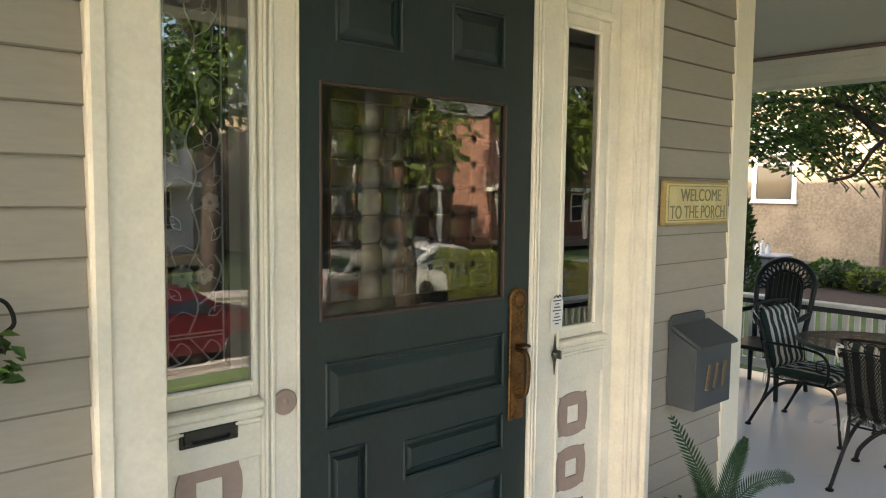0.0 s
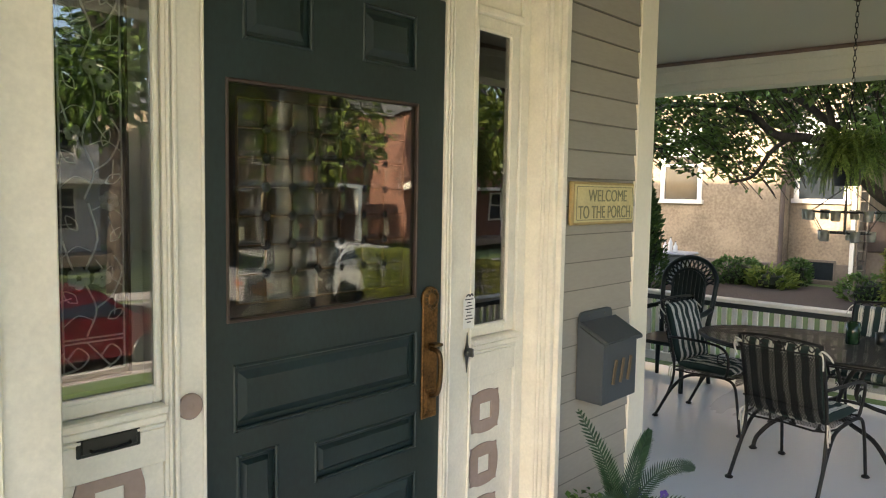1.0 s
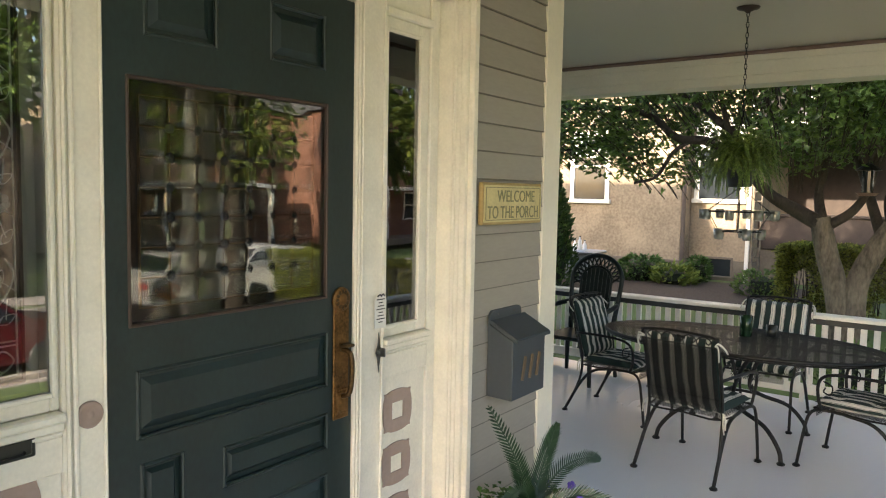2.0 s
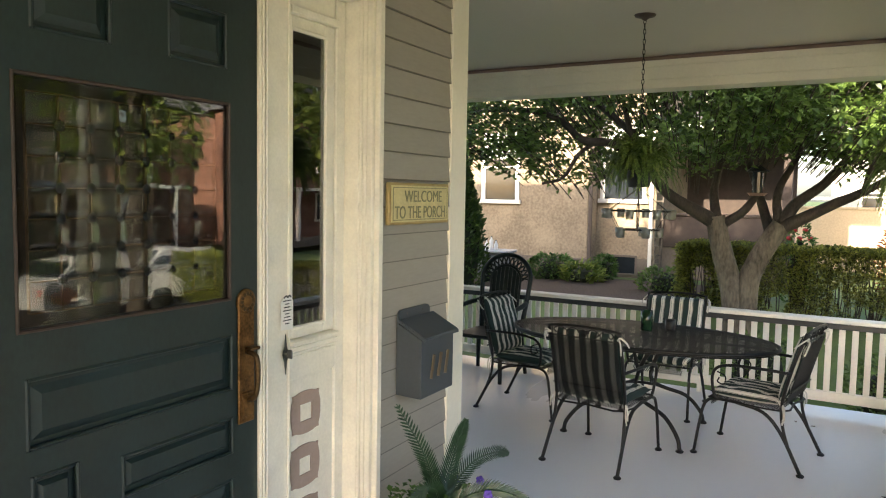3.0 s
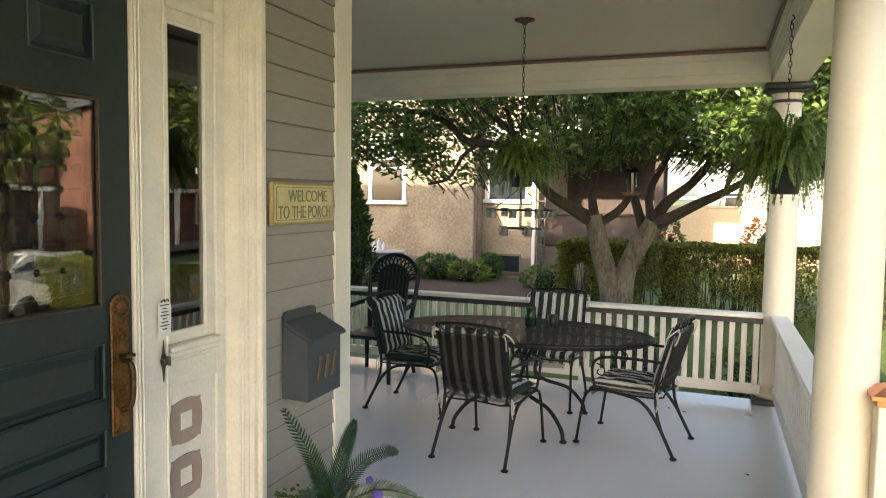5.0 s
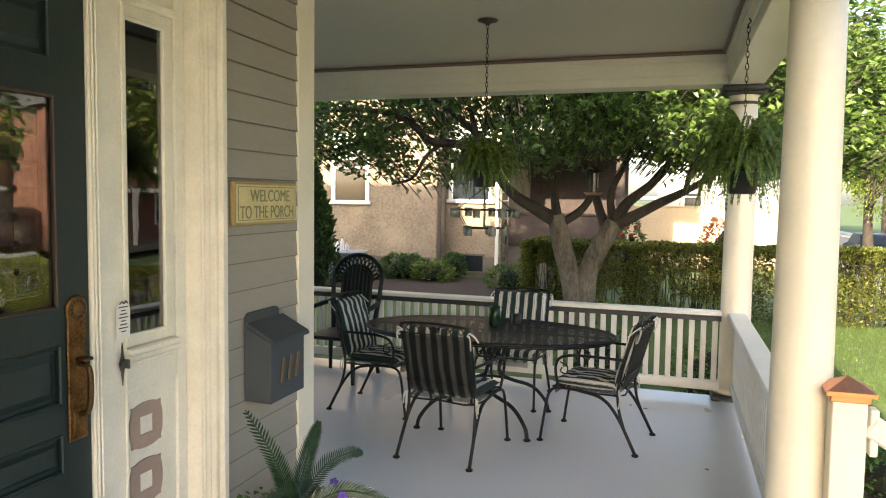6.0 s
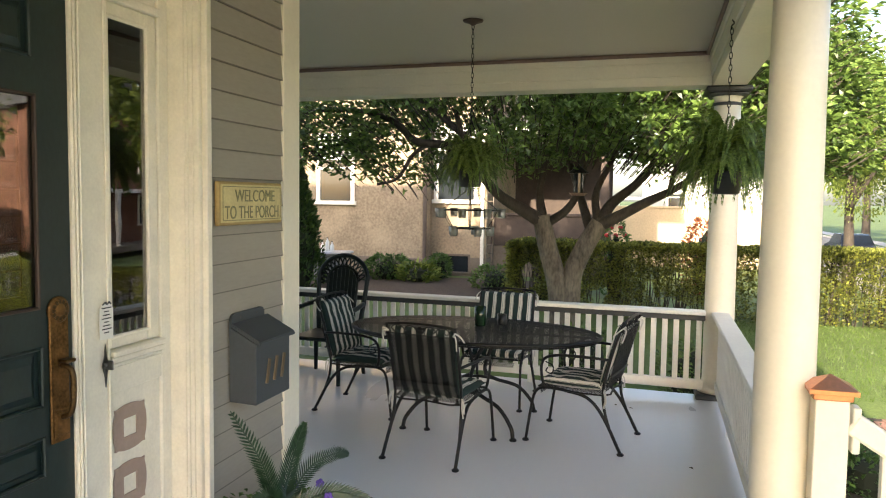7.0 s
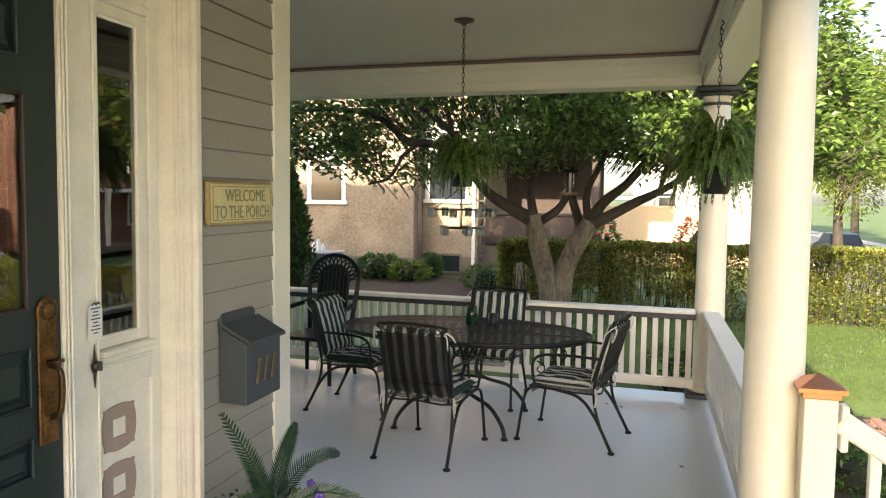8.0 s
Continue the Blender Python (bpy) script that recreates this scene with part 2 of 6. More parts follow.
def lathe(bm, profile, n=24, centre=(0, 0, 0), m=None):
    """Turns (radius, height) pairs round the z axis."""
    rings = []
    for r, z in profile:
        rings.append([bm.verts.new((centre[0] + r * math.cos(2 * math.pi * k / n), centre[1] + r * math.sin(2 * math.pi * k / n), centre[2] + z)) for k in range(n)])
    for a, b in zip(rings, rings[1:]):
        for k in range(n):
            bm.faces.new((a[k], a[(k + 1) % n], b[(k + 1) % n], b[k]))
    bm.faces.new(rings[0][::-1])
    bm.faces.new(rings[-1])
    if m is not None:
        for ring in rings:
            for v in ring:
                v.co = m @ v.co
    return bm


def poly(bm, pts, depth):
    """A flat outline in x and z, given thickness along y."""
    front = [bm.verts.new((x, 0, z)) for x, z in pts]
    back = [bm.verts.new((x, depth, z)) for x, z in pts]
    n = len(pts)
    bm.faces.new(front)
    bm.faces.new(back[::-1])
    for k in range(n):
        bm.faces.new((front[k], back[k], back[(k + 1) % n], front[(k + 1) % n]))
    bmesh.ops.recalc_face_normals(bm, faces=bm.faces[:])
    return bm


def leaves(name, material, places, parent, size, droop=0.4, wide=0.5, seed=1, label=""):
    """Many small bent leaves, each of four corners and a rib; places are (point, outward direction)."""
    rnd = random.Random(seed)
    verts, faces = [], []
    for p, d in places:
        s = size * rnd.uniform(0.6, 1.3)
        d = (Vector(d) + Vector((rnd.gauss(0, 0.5), rnd.gauss(0, 0.5), rnd.gauss(0, 0.4) - droop * 0.5))).normalized()
        w = d.cross(Vector((rnd.gauss(0, 0.5), rnd.gauss(0, 0.5), 1))).normalized() * s * wide * 0.5
        up = w.cross(d).normalized() * s * 0.12
        b = len(verts)
        p = Vector(p)
        verts += [p, p + d * s * 0.5 + w + up, p + d * s - up, p + d * s * 0.5 - w + up, p + d * s * 0.5 - up]
        faces += [(b, b + 1, b + 4), (b + 1, b + 2, b + 4), (b + 2, b + 3, b + 4), (b + 3, b, b + 4)]
    me = bpy.data.meshes.new(name)
    me.from_pydata([tuple(v) for v in verts], [], faces)
    me.materials.append(material)
    ob = new(name, me)
    if parent is not None:
        ob.parent = parent
    if label:
        ob["label"] = label
    return ob


# ---- porch structure ----
# The unseen west ends of porch and house are lengthened to block low sun.
PORCH_X0, PORCH_X1, PORCH_Y0 = -6.2, 7.30, -0.56
FACE, FRAME_Y, DOOR_Y = 1.93, 2.05, 2.10
CEIL_Z, BEAM_Z = 3.045, 2.765
HOUSE_X0, CORNER_X, HOUSE_Y1 = -15.0, 3.523, 16.0
END_TURN = radians(2.5)  # the end of the porch is not quite square to the front


def skewed(ob):
    """Lets the far end of a porch slab follow the line of the end railing."""
    for v in ob.data.vertices:
        if v.co.x > 7.0:
            v.co.x += (v.co.y - 1.5) * math.tan(END_TURN)
    return ob



bm = boxes((PORCH_X0, PORCH_X1, PORCH_Y0, 2.3, -0.12, 0.0), (CORNER_X - 0.01, PORCH_X1, 2.3, 8.0, -0.12, 0.0), bevel=0)
floor = tagged(skewed(part("floor", bm, FLOOR)), "light grey glossy painted porch floor", "floor", kind="structure")
bm = boxes((PORCH_X0, PORCH_X1 - 0.02, PORCH_Y0 + 0.02, PORCH_Y0 + 0.08, -0.6, -0.125), (PORCH_X1 - 0.08, PORCH_X1 - 0.02, PORCH_Y0 + 0.08, 8.0, -0.6, -0.125))
tagged(skewed(part("porch_skirt", bm, WHITE)), "white boarded skirt under the porch floor", "trim", kind="structure")
bm = boxes((PORCH_X0, PORCH_X1 + 0.3, PORCH_Y0 - 0.3, FACE + 0.3, CEIL_Z, CEIL_Z + 0.1), (CORNER_X - 0.05, PORCH_X1 + 0.3, FACE + 0.3, 8.0, CEIL_Z, CEIL_Z + 0.1), bevel=0)
tagged(skewed(part("ceiling", bm, CEIL)), "smooth beige painted porch ceiling", "ceiling", kind="structure")
bm = bmesh.new()
for a, b in (((PORCH_X0, PORCH_X1 + 0.4, PORCH_Y0 - 0.4, FACE + 0.2), 0), ((CORNER_X, PORCH_X1 + 0.4, FACE + 0.2, 8.0), 0)):
    box(bm, *a, CEIL_Z + 0.104, CEIL_Z + 0.3)
tagged(skewed(part("porch_roof", bm, ROOFM)), "grey shingled roof over the porch", "roof", kind="structure")


def beam(name, x0, x1, y0, y1, inner):
    """A boxed cream beam with a stepped face; inner is the side that faces the porch."""
    b = thing(name, (0, 0, 0), "cream painted boxed porch beam with stepped face", "beam", kind="structure")
    part("box_beam", boxes((x0, x1, y0, y1, BEAM_Z, CEIL_Z - 0.002)), CREAM, b)
    if inner == "x":
        part("fascia", boxes((x0 - 0.022, x0 - 0.001, y0 - 0.0, y1, BEAM_Z + 0.075, CEIL_Z - 0.002), (x0 - 0.04, x0 - 0.022, y0, y1, BEAM_Z + 0.19, CEIL_Z - 0.002)), CREAM, b)
        part("brown_bead", boxes((x0 - 0.065, x0 - 0.041, y0, y1, CEIL_Z - 0.036, CEIL_Z - 0.003), bevel=0.008), BROWN, b, "brown painted bead moulding")
    else:
        part("fascia", boxes((x0, x1, y1 + 0.001, y1 + 0.022, BEAM_Z + 0.075, CEIL_Z - 0.002), (x0, x1, y1 + 0.022, y1 + 0.04, BEAM_Z + 0.19, CEIL_Z - 0.002)), CREAM, b)
        part("brown_bead", boxes((x0, x1, y1 + 0.041, y1 + 0.065, CEIL_Z - 0.036, CEIL_Z - 0.003), bevel=0.008), BROWN, b, "brown painted bead moulding")
    return b


COL_Y = -0.40
RAIL_X = 7.20
beam("beam_front", PORCH_X0, RAIL_X + 0.14, COL_Y - 0.14, COL_Y + 0.14, "y")
def turned(ob):
    """Turns a thing of the porch end about the middle of the end railing."""
    p = Vector((RAIL_X, 1.5, 0))
    ob.matrix_basis = Matrix.Translation(p) @ Matrix.Rotation(-END_TURN, 4, "Z") @ Matrix.Translation(-p)
    return ob


turned(beam("beam_end", RAIL_X - 0.14, RAIL_X + 0.14, COL_Y + 0.141, 8.0, "x"))

# the house behind the facade; its unseen length and stepped height shape the sun
bm = boxes((HOUSE_X0, CORNER_X - 0.03, 5.2, 8.4, -0.6, 8.05), (HOUSE_X0, CORNER_X - 0.03, 8.4, HOUSE_Y1, -0.6, 9.0), (HOUSE_X0, CORNER_X - 0.03, 2.17, 5.2, 3.2, 8.05), (HOUSE_X0, -0.3, 2.17, 5.2, -0.6, 3.2), (3.2, CORNER_X - 0.03, 2.17, 5.2, -0.6, 3.2), bevel=0)
tagged(part("wall_house", bm, TAUPE), "taupe upper walls of the house, sized to shade the yard", "wall", kind="structure")
bm = boxes((HOUSE_X0, 0.70, FACE + 0.012, 2.168, -0.6, 8.05), (2.751, CORNER_X - 0.03, FACE + 0.012, 2.168, -0.6, 8.05), (0.70, 2.751, FACE + 0.012, 2.168, 2.62, 8.05), (0.70, 2.751, FACE + 0.03, 2.168, -0.6, -0.001), bevel=0)
wall_front = tagged(part("wall_front", bm, TAUPE), "taupe clapboard front wall of the house", "wall", kind="structure")


def clapboards(x0, x1, z_line, step, parent):
    """Wedge-shaped lapped boards; z_line is the lower edge of one of them."""
    z = z_line - step * math.floor((z_line - 0.06) / step)
    bm = bmesh.new()
    v = [bm.verts.new(c) for c in ((x0, 0, 0), (x1, 0, 0), (x1, -0.017, 0), (x0, -0.017, 0), (x0, 0, step + 0.015), (x1, 0, step + 0.015), (x1, -0.004, step + 0.015), (x0, -0.004, step + 0.015))]
    for f in ((0, 1, 2, 3), (4, 7, 6, 5), (3, 2, 6, 7), (0, 4, 5, 1), (0, 3, 7, 4), (1, 5, 6, 2)):
        bm.faces.new([v[i] for i in f])
    bmesh.ops.recalc_face_normals(bm, faces=bm.faces[:])
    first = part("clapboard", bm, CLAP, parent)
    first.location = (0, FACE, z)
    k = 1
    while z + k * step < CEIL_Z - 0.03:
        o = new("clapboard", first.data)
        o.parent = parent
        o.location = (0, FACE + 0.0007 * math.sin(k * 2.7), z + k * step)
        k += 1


clapboards(HOUSE_X0, 0.574, 1.308, 0.105, wall_front)
clapboards(2.751, 3.355, 1.476, 0.1195, wall_front)
bm = boxes((3.356, CORNER_X, FACE - 0.022, FACE + 0.011, 0.0, CEIL_Z - 0.002), (CORNER_X - 0.028, CORNER_X, FACE + 0.011, FACE + 0.15, 0.0, CEIL_Z - 0.002))
tagged(part("corner_board", bm, CREAM), "cream painted corner board", "trim", kind="structure")

# the frame of the entrance
surround = thing("door_surround", (0, 0, 0), "cream painted moulded entrance surround", "door frame", kind="structure")
part("casing", boxes((0.575, 0.732, FACE - 0.035, FACE + 0.011, 0, 2.70), (0.575, 0.612, FACE - 0.047, FACE - 0.035, 0, 2.70), bevel=0.005), CREAM_OLD, surround)
part("casing", boxes((2.672, 2.750, 1.985, 2.168, 0, 2.70), (2.696, 2.750, 1.935, 1.985, 0, 2.70), (2.674, 2.683, 1.970, 1.985, 0, 2.70), (2.686, 2.694, 1.955, 1.985, 0, 2.70), (2.717, 2.750, 1.909, 1.935, 0, 2.70), bevel=0.003), CREAM_OLD, surround)
part("casing", boxes((0.55, 2.79, FACE - 0.055, FACE + 0.011, 2.702, 2.86), (0.53, 2.81, FACE - 0.075, FACE + 0.011, 2.862, 2.92), bevel=0.008), CREAM_OLD, surround)
part("jamb", boxes((2.610, 2.671, FRAME_Y + 0.004, FRAME_Y + 0.118, 0, 2.62)), CREAM_OLD, surround)
part("jamb", boxes((0.70, 0.732, FACE + 0.012, FRAME_Y + 0.10, 0, 2.62)), CREAM_OLD, surround)
part("soffit", boxes((0.733, 2.671, FACE + 0.012, FRAME_Y + 0.10, 2.56, 2.62)), CREAM_OLD, surround)
# mullions on both sides of the door, with fluted edges
for x0, x1 in ((1.052, 1.172), (2.150, 2.312)):
    part("mullion", boxes((x0, x1, FRAME_Y, FRAME_Y + 0.14, 0.0, 2.558), bevel=0.006), CREAM_OLD, surround)
    for e0, e1 in ((x0 + 0.006, x0 + 0.016), (x0 + 0.022, x0 + 0.036), (x1 - 0.016, x1 - 0.006)):
        part("bead", boxes((e0, e1, FRAME_Y - 0.011, FRAME_Y - 0.0005, 0.02, 2.555), bevel=0.004), CREAM_OLD, surround)
part("head", boxes((1.173, 2.149, FRAME_Y + 0.005, FRAME_Y + 0.14, 2.455, 2.558), (1.173, 2.149, FRAME_Y - 0.012, FRAME_Y + 0.005, 2.455, 2.475)), CREAM_OLD, surround)
part("threshold", boxes((0.733, 2.671, FACE - 0.05, FRAME_Y + 0.14, 0.001, 0.07), bevel=0.01), FLOOR, surround, "grey painted threshold")


def sidelight(x0, x1, gx0, gx1, gz0, name, label):
    """A fixed narrow window: sash, sill mouldings and the panelled base below."""
    s = thing(name, (0, 0, 0), label, "window", kind="structure")
    z1, gz1 = 2.445, 2.385
    y = FRAME_Y
    part("window_frame", boxes((x0, gx0, y + 0.012, y + 0.07, gz0 - 0.05, z1), (gx1, x1, y + 0.012, y + 0.07, gz0 - 0.05, z1), (gx0, gx1, y + 0.012, y + 0.07, gz0 - 0.05, gz0), (gx0, gx1, y + 0.012, y + 0.07, gz1, z1), bevel=0.005), CREAM_OLD, s)
    w = 0.013
    part("glazing_bead", boxes((gx0 - w, gx0, y, y + 0.012, gz0 - w, gz1 + w), (gx1, gx1 + w, y, y + 0.012, gz0 - w, gz1 + w), (gx0, gx1, y, y + 0.012, gz0 - w, gz0), (gx0, gx1, y, y + 0.012, gz1, gz1 + w), bevel=0.003), CREAM_OLD, s)
    part("pane", boxes((gx0, gx1, y + 0.014, y + 0.018, gz0, gz1), bevel=0), GLASS, s, "clear glass pane").visible_shadow = False
    part("head_panel", boxes((x0, x1, y + 0.012, y + 0.06, z1, 2.558), (x0, x1, y - 0.012, y + 0.012, z1, z1 + 0.03)), CREAM_OLD, s)
    zs = gz0 - 0.052
    part("window_sill", boxes((x0, x1, y - 0.022, y + 0.09, zs - 0.022, zs), (x0, x1, y - 0.013, y + 0.08, zs - 0.046, zs - 0.023), (x0, x1, y - 0.005, y + 0.07, zs - 0.062, zs - 0.047), bevel=0.005), CREAM_OLD, s, "moulded cream sill")
    zp = zs - 0.063
    part("base_panel", boxes((x0, x1, y + 0.016, y + 0.07, 0.071, zp), bevel=0), CREAM_OLD, s)
    part("panel_rail", boxes((x0, x1, y + 0.002, y + 0.0155, zp - 0.095, zp), bevel=0.003), CREAM_OLD, s)
    part("panel_rail", boxes((x0, x1, y + 0.002, y + 0.0155, 0.071, 0.16), bevel=0.003), CREAM_OLD, s)
    return s, zp


left_light, zl = sidelight(0.733, 1.051, 0.778, 1.026, 1.262, "window_1", "narrow sidelight with leaded flower panel behind glass")
right_light, zr = sidelight(2.313, 2.609, 2.332, 2.538, 1.252, "window_2", "narrow clear glass sidelight in a cream frame")
# hall behind the entrance, its indoor shade painted as near-black walls
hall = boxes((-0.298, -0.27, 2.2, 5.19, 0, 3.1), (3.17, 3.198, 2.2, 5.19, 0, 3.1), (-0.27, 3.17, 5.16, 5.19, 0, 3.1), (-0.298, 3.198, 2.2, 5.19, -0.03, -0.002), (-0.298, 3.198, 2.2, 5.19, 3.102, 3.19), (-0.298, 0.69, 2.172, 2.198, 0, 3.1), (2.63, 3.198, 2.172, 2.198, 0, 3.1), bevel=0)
tagged(part("hall_wall", hall, DARKROOM), "entrance hall walls, near black for the indoor shade", "wall", kind="structure")

# ---- columns and railings ----
def column(x, y, slim=1.0):
    c = thing("column", (x, y, 0), "cream round tapered porch column with charcoal capital", "column", "porch columns", "structure")
    part("plinth", boxes((-0.19, 0.19, -0.19, 0.19, 0, 0.05), bevel=0.012), CHARCOAL, c, "charcoal square base")
    bm = lathe(bmesh.new(), [(0.165, 0.051), (0.172, 0.075), (0.165, 0.10), (0.134, 0.11), (0.130, 0.2), (0.129, 0.9), (0.124, 1.6), (0.117, 2.2), (0.113, 2.605)], 40)
    for v in bm.verts:
        v.co.x, v.co.y = v.co.x * slim, v.co.y * slim
    part("shaft", bm, CREAM, c, smooth=True)
    part("necking", lathe(bmesh.new(), [(0.113, 2.606), (0.122, 2.61), (0.122, 2.628), (0.113, 2.632)], 40), CHARCOAL, c, "charcoal ring")
    part("neck", lathe(bmesh.new(), [(0.112, 2.633), (0.112, 2.67), (0.13, 2.684)], 40), CREAM, c, smooth=True)
    part("capital", boxes((-0.16, 0.16, -0.16, 0.16, 2.685, 2.715), (-0.19, 0.19, -0.19, 0.19, 2.715, BEAM_Z - 0.002), bevel=0.012), CHARCOAL, c, "charcoal square capital")
    return c


NEAR_X = 3.32
column(NEAR_X, COL_Y + 0.06, 0.9)
column(RAIL_X, COL_Y)
column(-0.6, COL_Y)


def railing(name, along, a0, a1, across):
    """A low white railing from a0 to a1 along x or y."""
    r = thing(name, (0, 0, 0), "white painted porch railing with flat balusters", "railing", kind="structure")

    def bar(u0, u1, v, z0, z1, bev=0.004):
        return boxes((u0, u1, across - v, across + v, z0, z1) if along == "x" else (across - v, across + v, u0, u1, z0, z1), bevel=bev)

    part("top_rail", bar(a0, a1, 0.075, 0.752, 0.788, 0.008), WHITE, r)
    part("sub_rail", bar(a0, a1, 0.034, 0.70, 0.7515), CHARCOAL, r, "charcoal painted under rail")
    part("bottom_rail", bar(a0, a1, 0.028, 0.075, 0.16), WHITE, r)
    n = int((a1 - a0) / 0.098)
    bm = boxes((-0.024, 0.024, -0.014, 0.014, 0.16, 0.70) if along == "x" else (-0.014, 0.014, -0.024, 0.024, 0.16, 0.70), bevel=0.003)
    first = part("baluster", bm, WHITE, r)
    for k in range(n):
        o = first if k == 0 else new("baluster", first.data)
        o.parent = r
        u = a0 + (k + 0.5) * (a1 - a0) / n
        o.location = (u, across, 0) if along == "x" else (across, u, 0)
    return r


turned(railing("railing_end", "y", COL_Y + 0.12, 7.9, RAIL_X))
railing("railing_front", "x", NEAR_X + 0.12, RAIL_X - 0.12, COL_Y)

# ---- the front door ----
def framed(bm, xs, zs, holes, y0, y1):
    """Solid cells of a grid between y0 and y1, leaving the holes (x0, x1, z0, z1) open."""
    for x0, x1 in zip(xs, xs[1:]):
        for z0, z1 in zip(zs, zs[1:]):
            cx, cz = (x0 + x1) / 2, (z0 + z1) / 2
            if not any(h[0] < cx < h[1] and h[2] < cz < h[3] for h in holes):
                box(bm, x0, x1, y0, y1, z0, z1)
    bmesh.ops.remove_doubles(bm, verts=bm.verts[:], dist=0.0001)
    inner = [f for f in bm.faces if any(g is not f and (g.calc_center_median() - f.calc_center_median()).length < 1e-5 for e in f.edges for g in e.link_faces)]
    bmesh.ops.delete(bm, geom=inner, context="FACES")
    return bm


DX0, DX1, DZ0, DZ1 = 1.196, 2.187, 0.042, 2.464
door = thing("door_1", (0, 0, 0), "closed dark green panelled front door with bevelled glass", "door", kind="structure")
# drawn a little large, then brought nearly flush with its frame
DOOR_FIT = 0.9817
door.scale = (DOOR_FIT, DOOR_FIT, DOOR_FIT)
door.location = Vector((0.07, 0.178, 1.775)) * (1 - DOOR_FIT)
pane_hole = (1.272, 2.045, 1.393, 2.074)
panels = [(1.285, 2.062, 1.06, 1.262), (1.295, 1.445, 0.30, 0.99), (1.585, 2.064, 0.825, 0.962), (1.585, 2.064, 0.30, 0.735), (1.32, 1.575, 2.195, 2.385), (1.78, 2.04, 2.195, 2.385)]
holes = [pane_hole, *panels]
xs = sorted({DX0, DX1, *[h[0] for h in holes], *[h[1] for h in holes]})
zs = sorted({DZ0, DZ1, *[h[2] for h in holes], *[h[3] for h in holes]})
part("door_leaf", framed(bmesh.new(), xs, zs, holes, DOOR_Y, DOOR_Y + 0.045), GREEN, door)
for x0, x1, z0, z1 in panels:
    bm = boxes((x0, x1, DOOR_Y + 0.016, DOOR_Y + 0.04, z0, z1), bevel=0)
    m = 0.012
    for a in ((x0, x0 + m, z0, z1), (x1 - m, x1, z0, z1), (x0 + m, x1 - m, z0, z0 + m), (x0 + m, x1 - m, z1 - m, z1)):
        box(bm, a[0], a[1], DOOR_Y - 0.004, DOOR_Y + 0.016, a[2], a[3], bevel=0.0045)
    # raised field with sloping edges
    g = 0.026
    f = 0.05 if min(x1 - x0, z1 - z0) > 0.16 else 0.038
    v = [bm.verts.new(c) for c in ((x0 + g, DOOR_Y + 0.0155, z0 + g), (x1 - g, DOOR_Y + 0.0155, z0 + g), (x1 - g, DOOR_Y + 0.0155, z1 - g), (x0 + g, DOOR_Y + 0.0155, z1 - g), (x0 + f, DOOR_Y + 0.003, z0 + f), (x1 - f, DOOR_Y + 0.003, z0 + f), (x1 - f, DOOR_Y + 0.003, z1 - f), (x0 + f, DOOR_Y + 0.003, z1 - f))]
    for q in ((0, 1, 5, 4), (1, 2, 6, 5), (2, 3, 7, 6), (3, 0, 4, 7), (4, 5, 6, 7)):
        bm.faces.new([v[i] for i in q])
    part("door_panel", bm, GREEN, door)
x0, x1, z0, z1 = pane_hole
w = 0.008
part("glazing_bead", boxes((x0 - w, x0 + 0.002, DOOR_Y - 0.005, DOOR_Y + 0.012, z0 - w, z1 + w), (x1 - 0.002, x1 + w, DOOR_Y - 0.005, DOOR_Y + 0.012, z0 - w, z1 + w), (x0, x1, DOOR_Y - 0.005, DOOR_Y + 0.012, z0 - w, z0 + 0.002), (x0, x1, DOOR_Y - 0.005, DOOR_Y + 0.012, z1 - 0.002, z1 + w), bevel=0.003), PLATE, door, "dark brown glazing bead")
glazing = part("glazing", boxes((x0, x1, DOOR_Y + 0.009, DOOR_Y + 0.0125, z0, z1), bevel=0), GLASS_OLD, door, "flat wavy glass over the bevelled pieces")
glazing.visible_shadow = False
rnd = random.Random(5)
NC, NR = 7, 7
bx, bz = 0.045, 0.04
cw, ch = (x1 - x0 - 2 * bx) / NC, (z1 - z0 - 2 * bz) / NR


def bevel_pane(w, h, edge):
    """A piece of plate glass with a wide bevelled border, about its own centre."""
    bm = bmesh.new()
    o = [bm.verts.new((sx * w / 2, 0, sz * h / 2)) for sx, sz in ((-1, -1), (1, -1), (1, 1), (-1, 1))]
    i = [bm.verts.new((sx * (w / 2 - edge), -0.0075, sz * (h / 2 - edge))) for sx, sz in ((-1, -1), (1, -1), (1, 1), (-1, 1))]
    bm.faces.new(i)
    for k in range(4):
        bm.faces.new((o[k], o[(k + 1) % 4], i[(k + 1) % 4], i[k]))
    bmesh.ops.recalc_face_normals(bm, faces=bm.faces[:])
    return bm


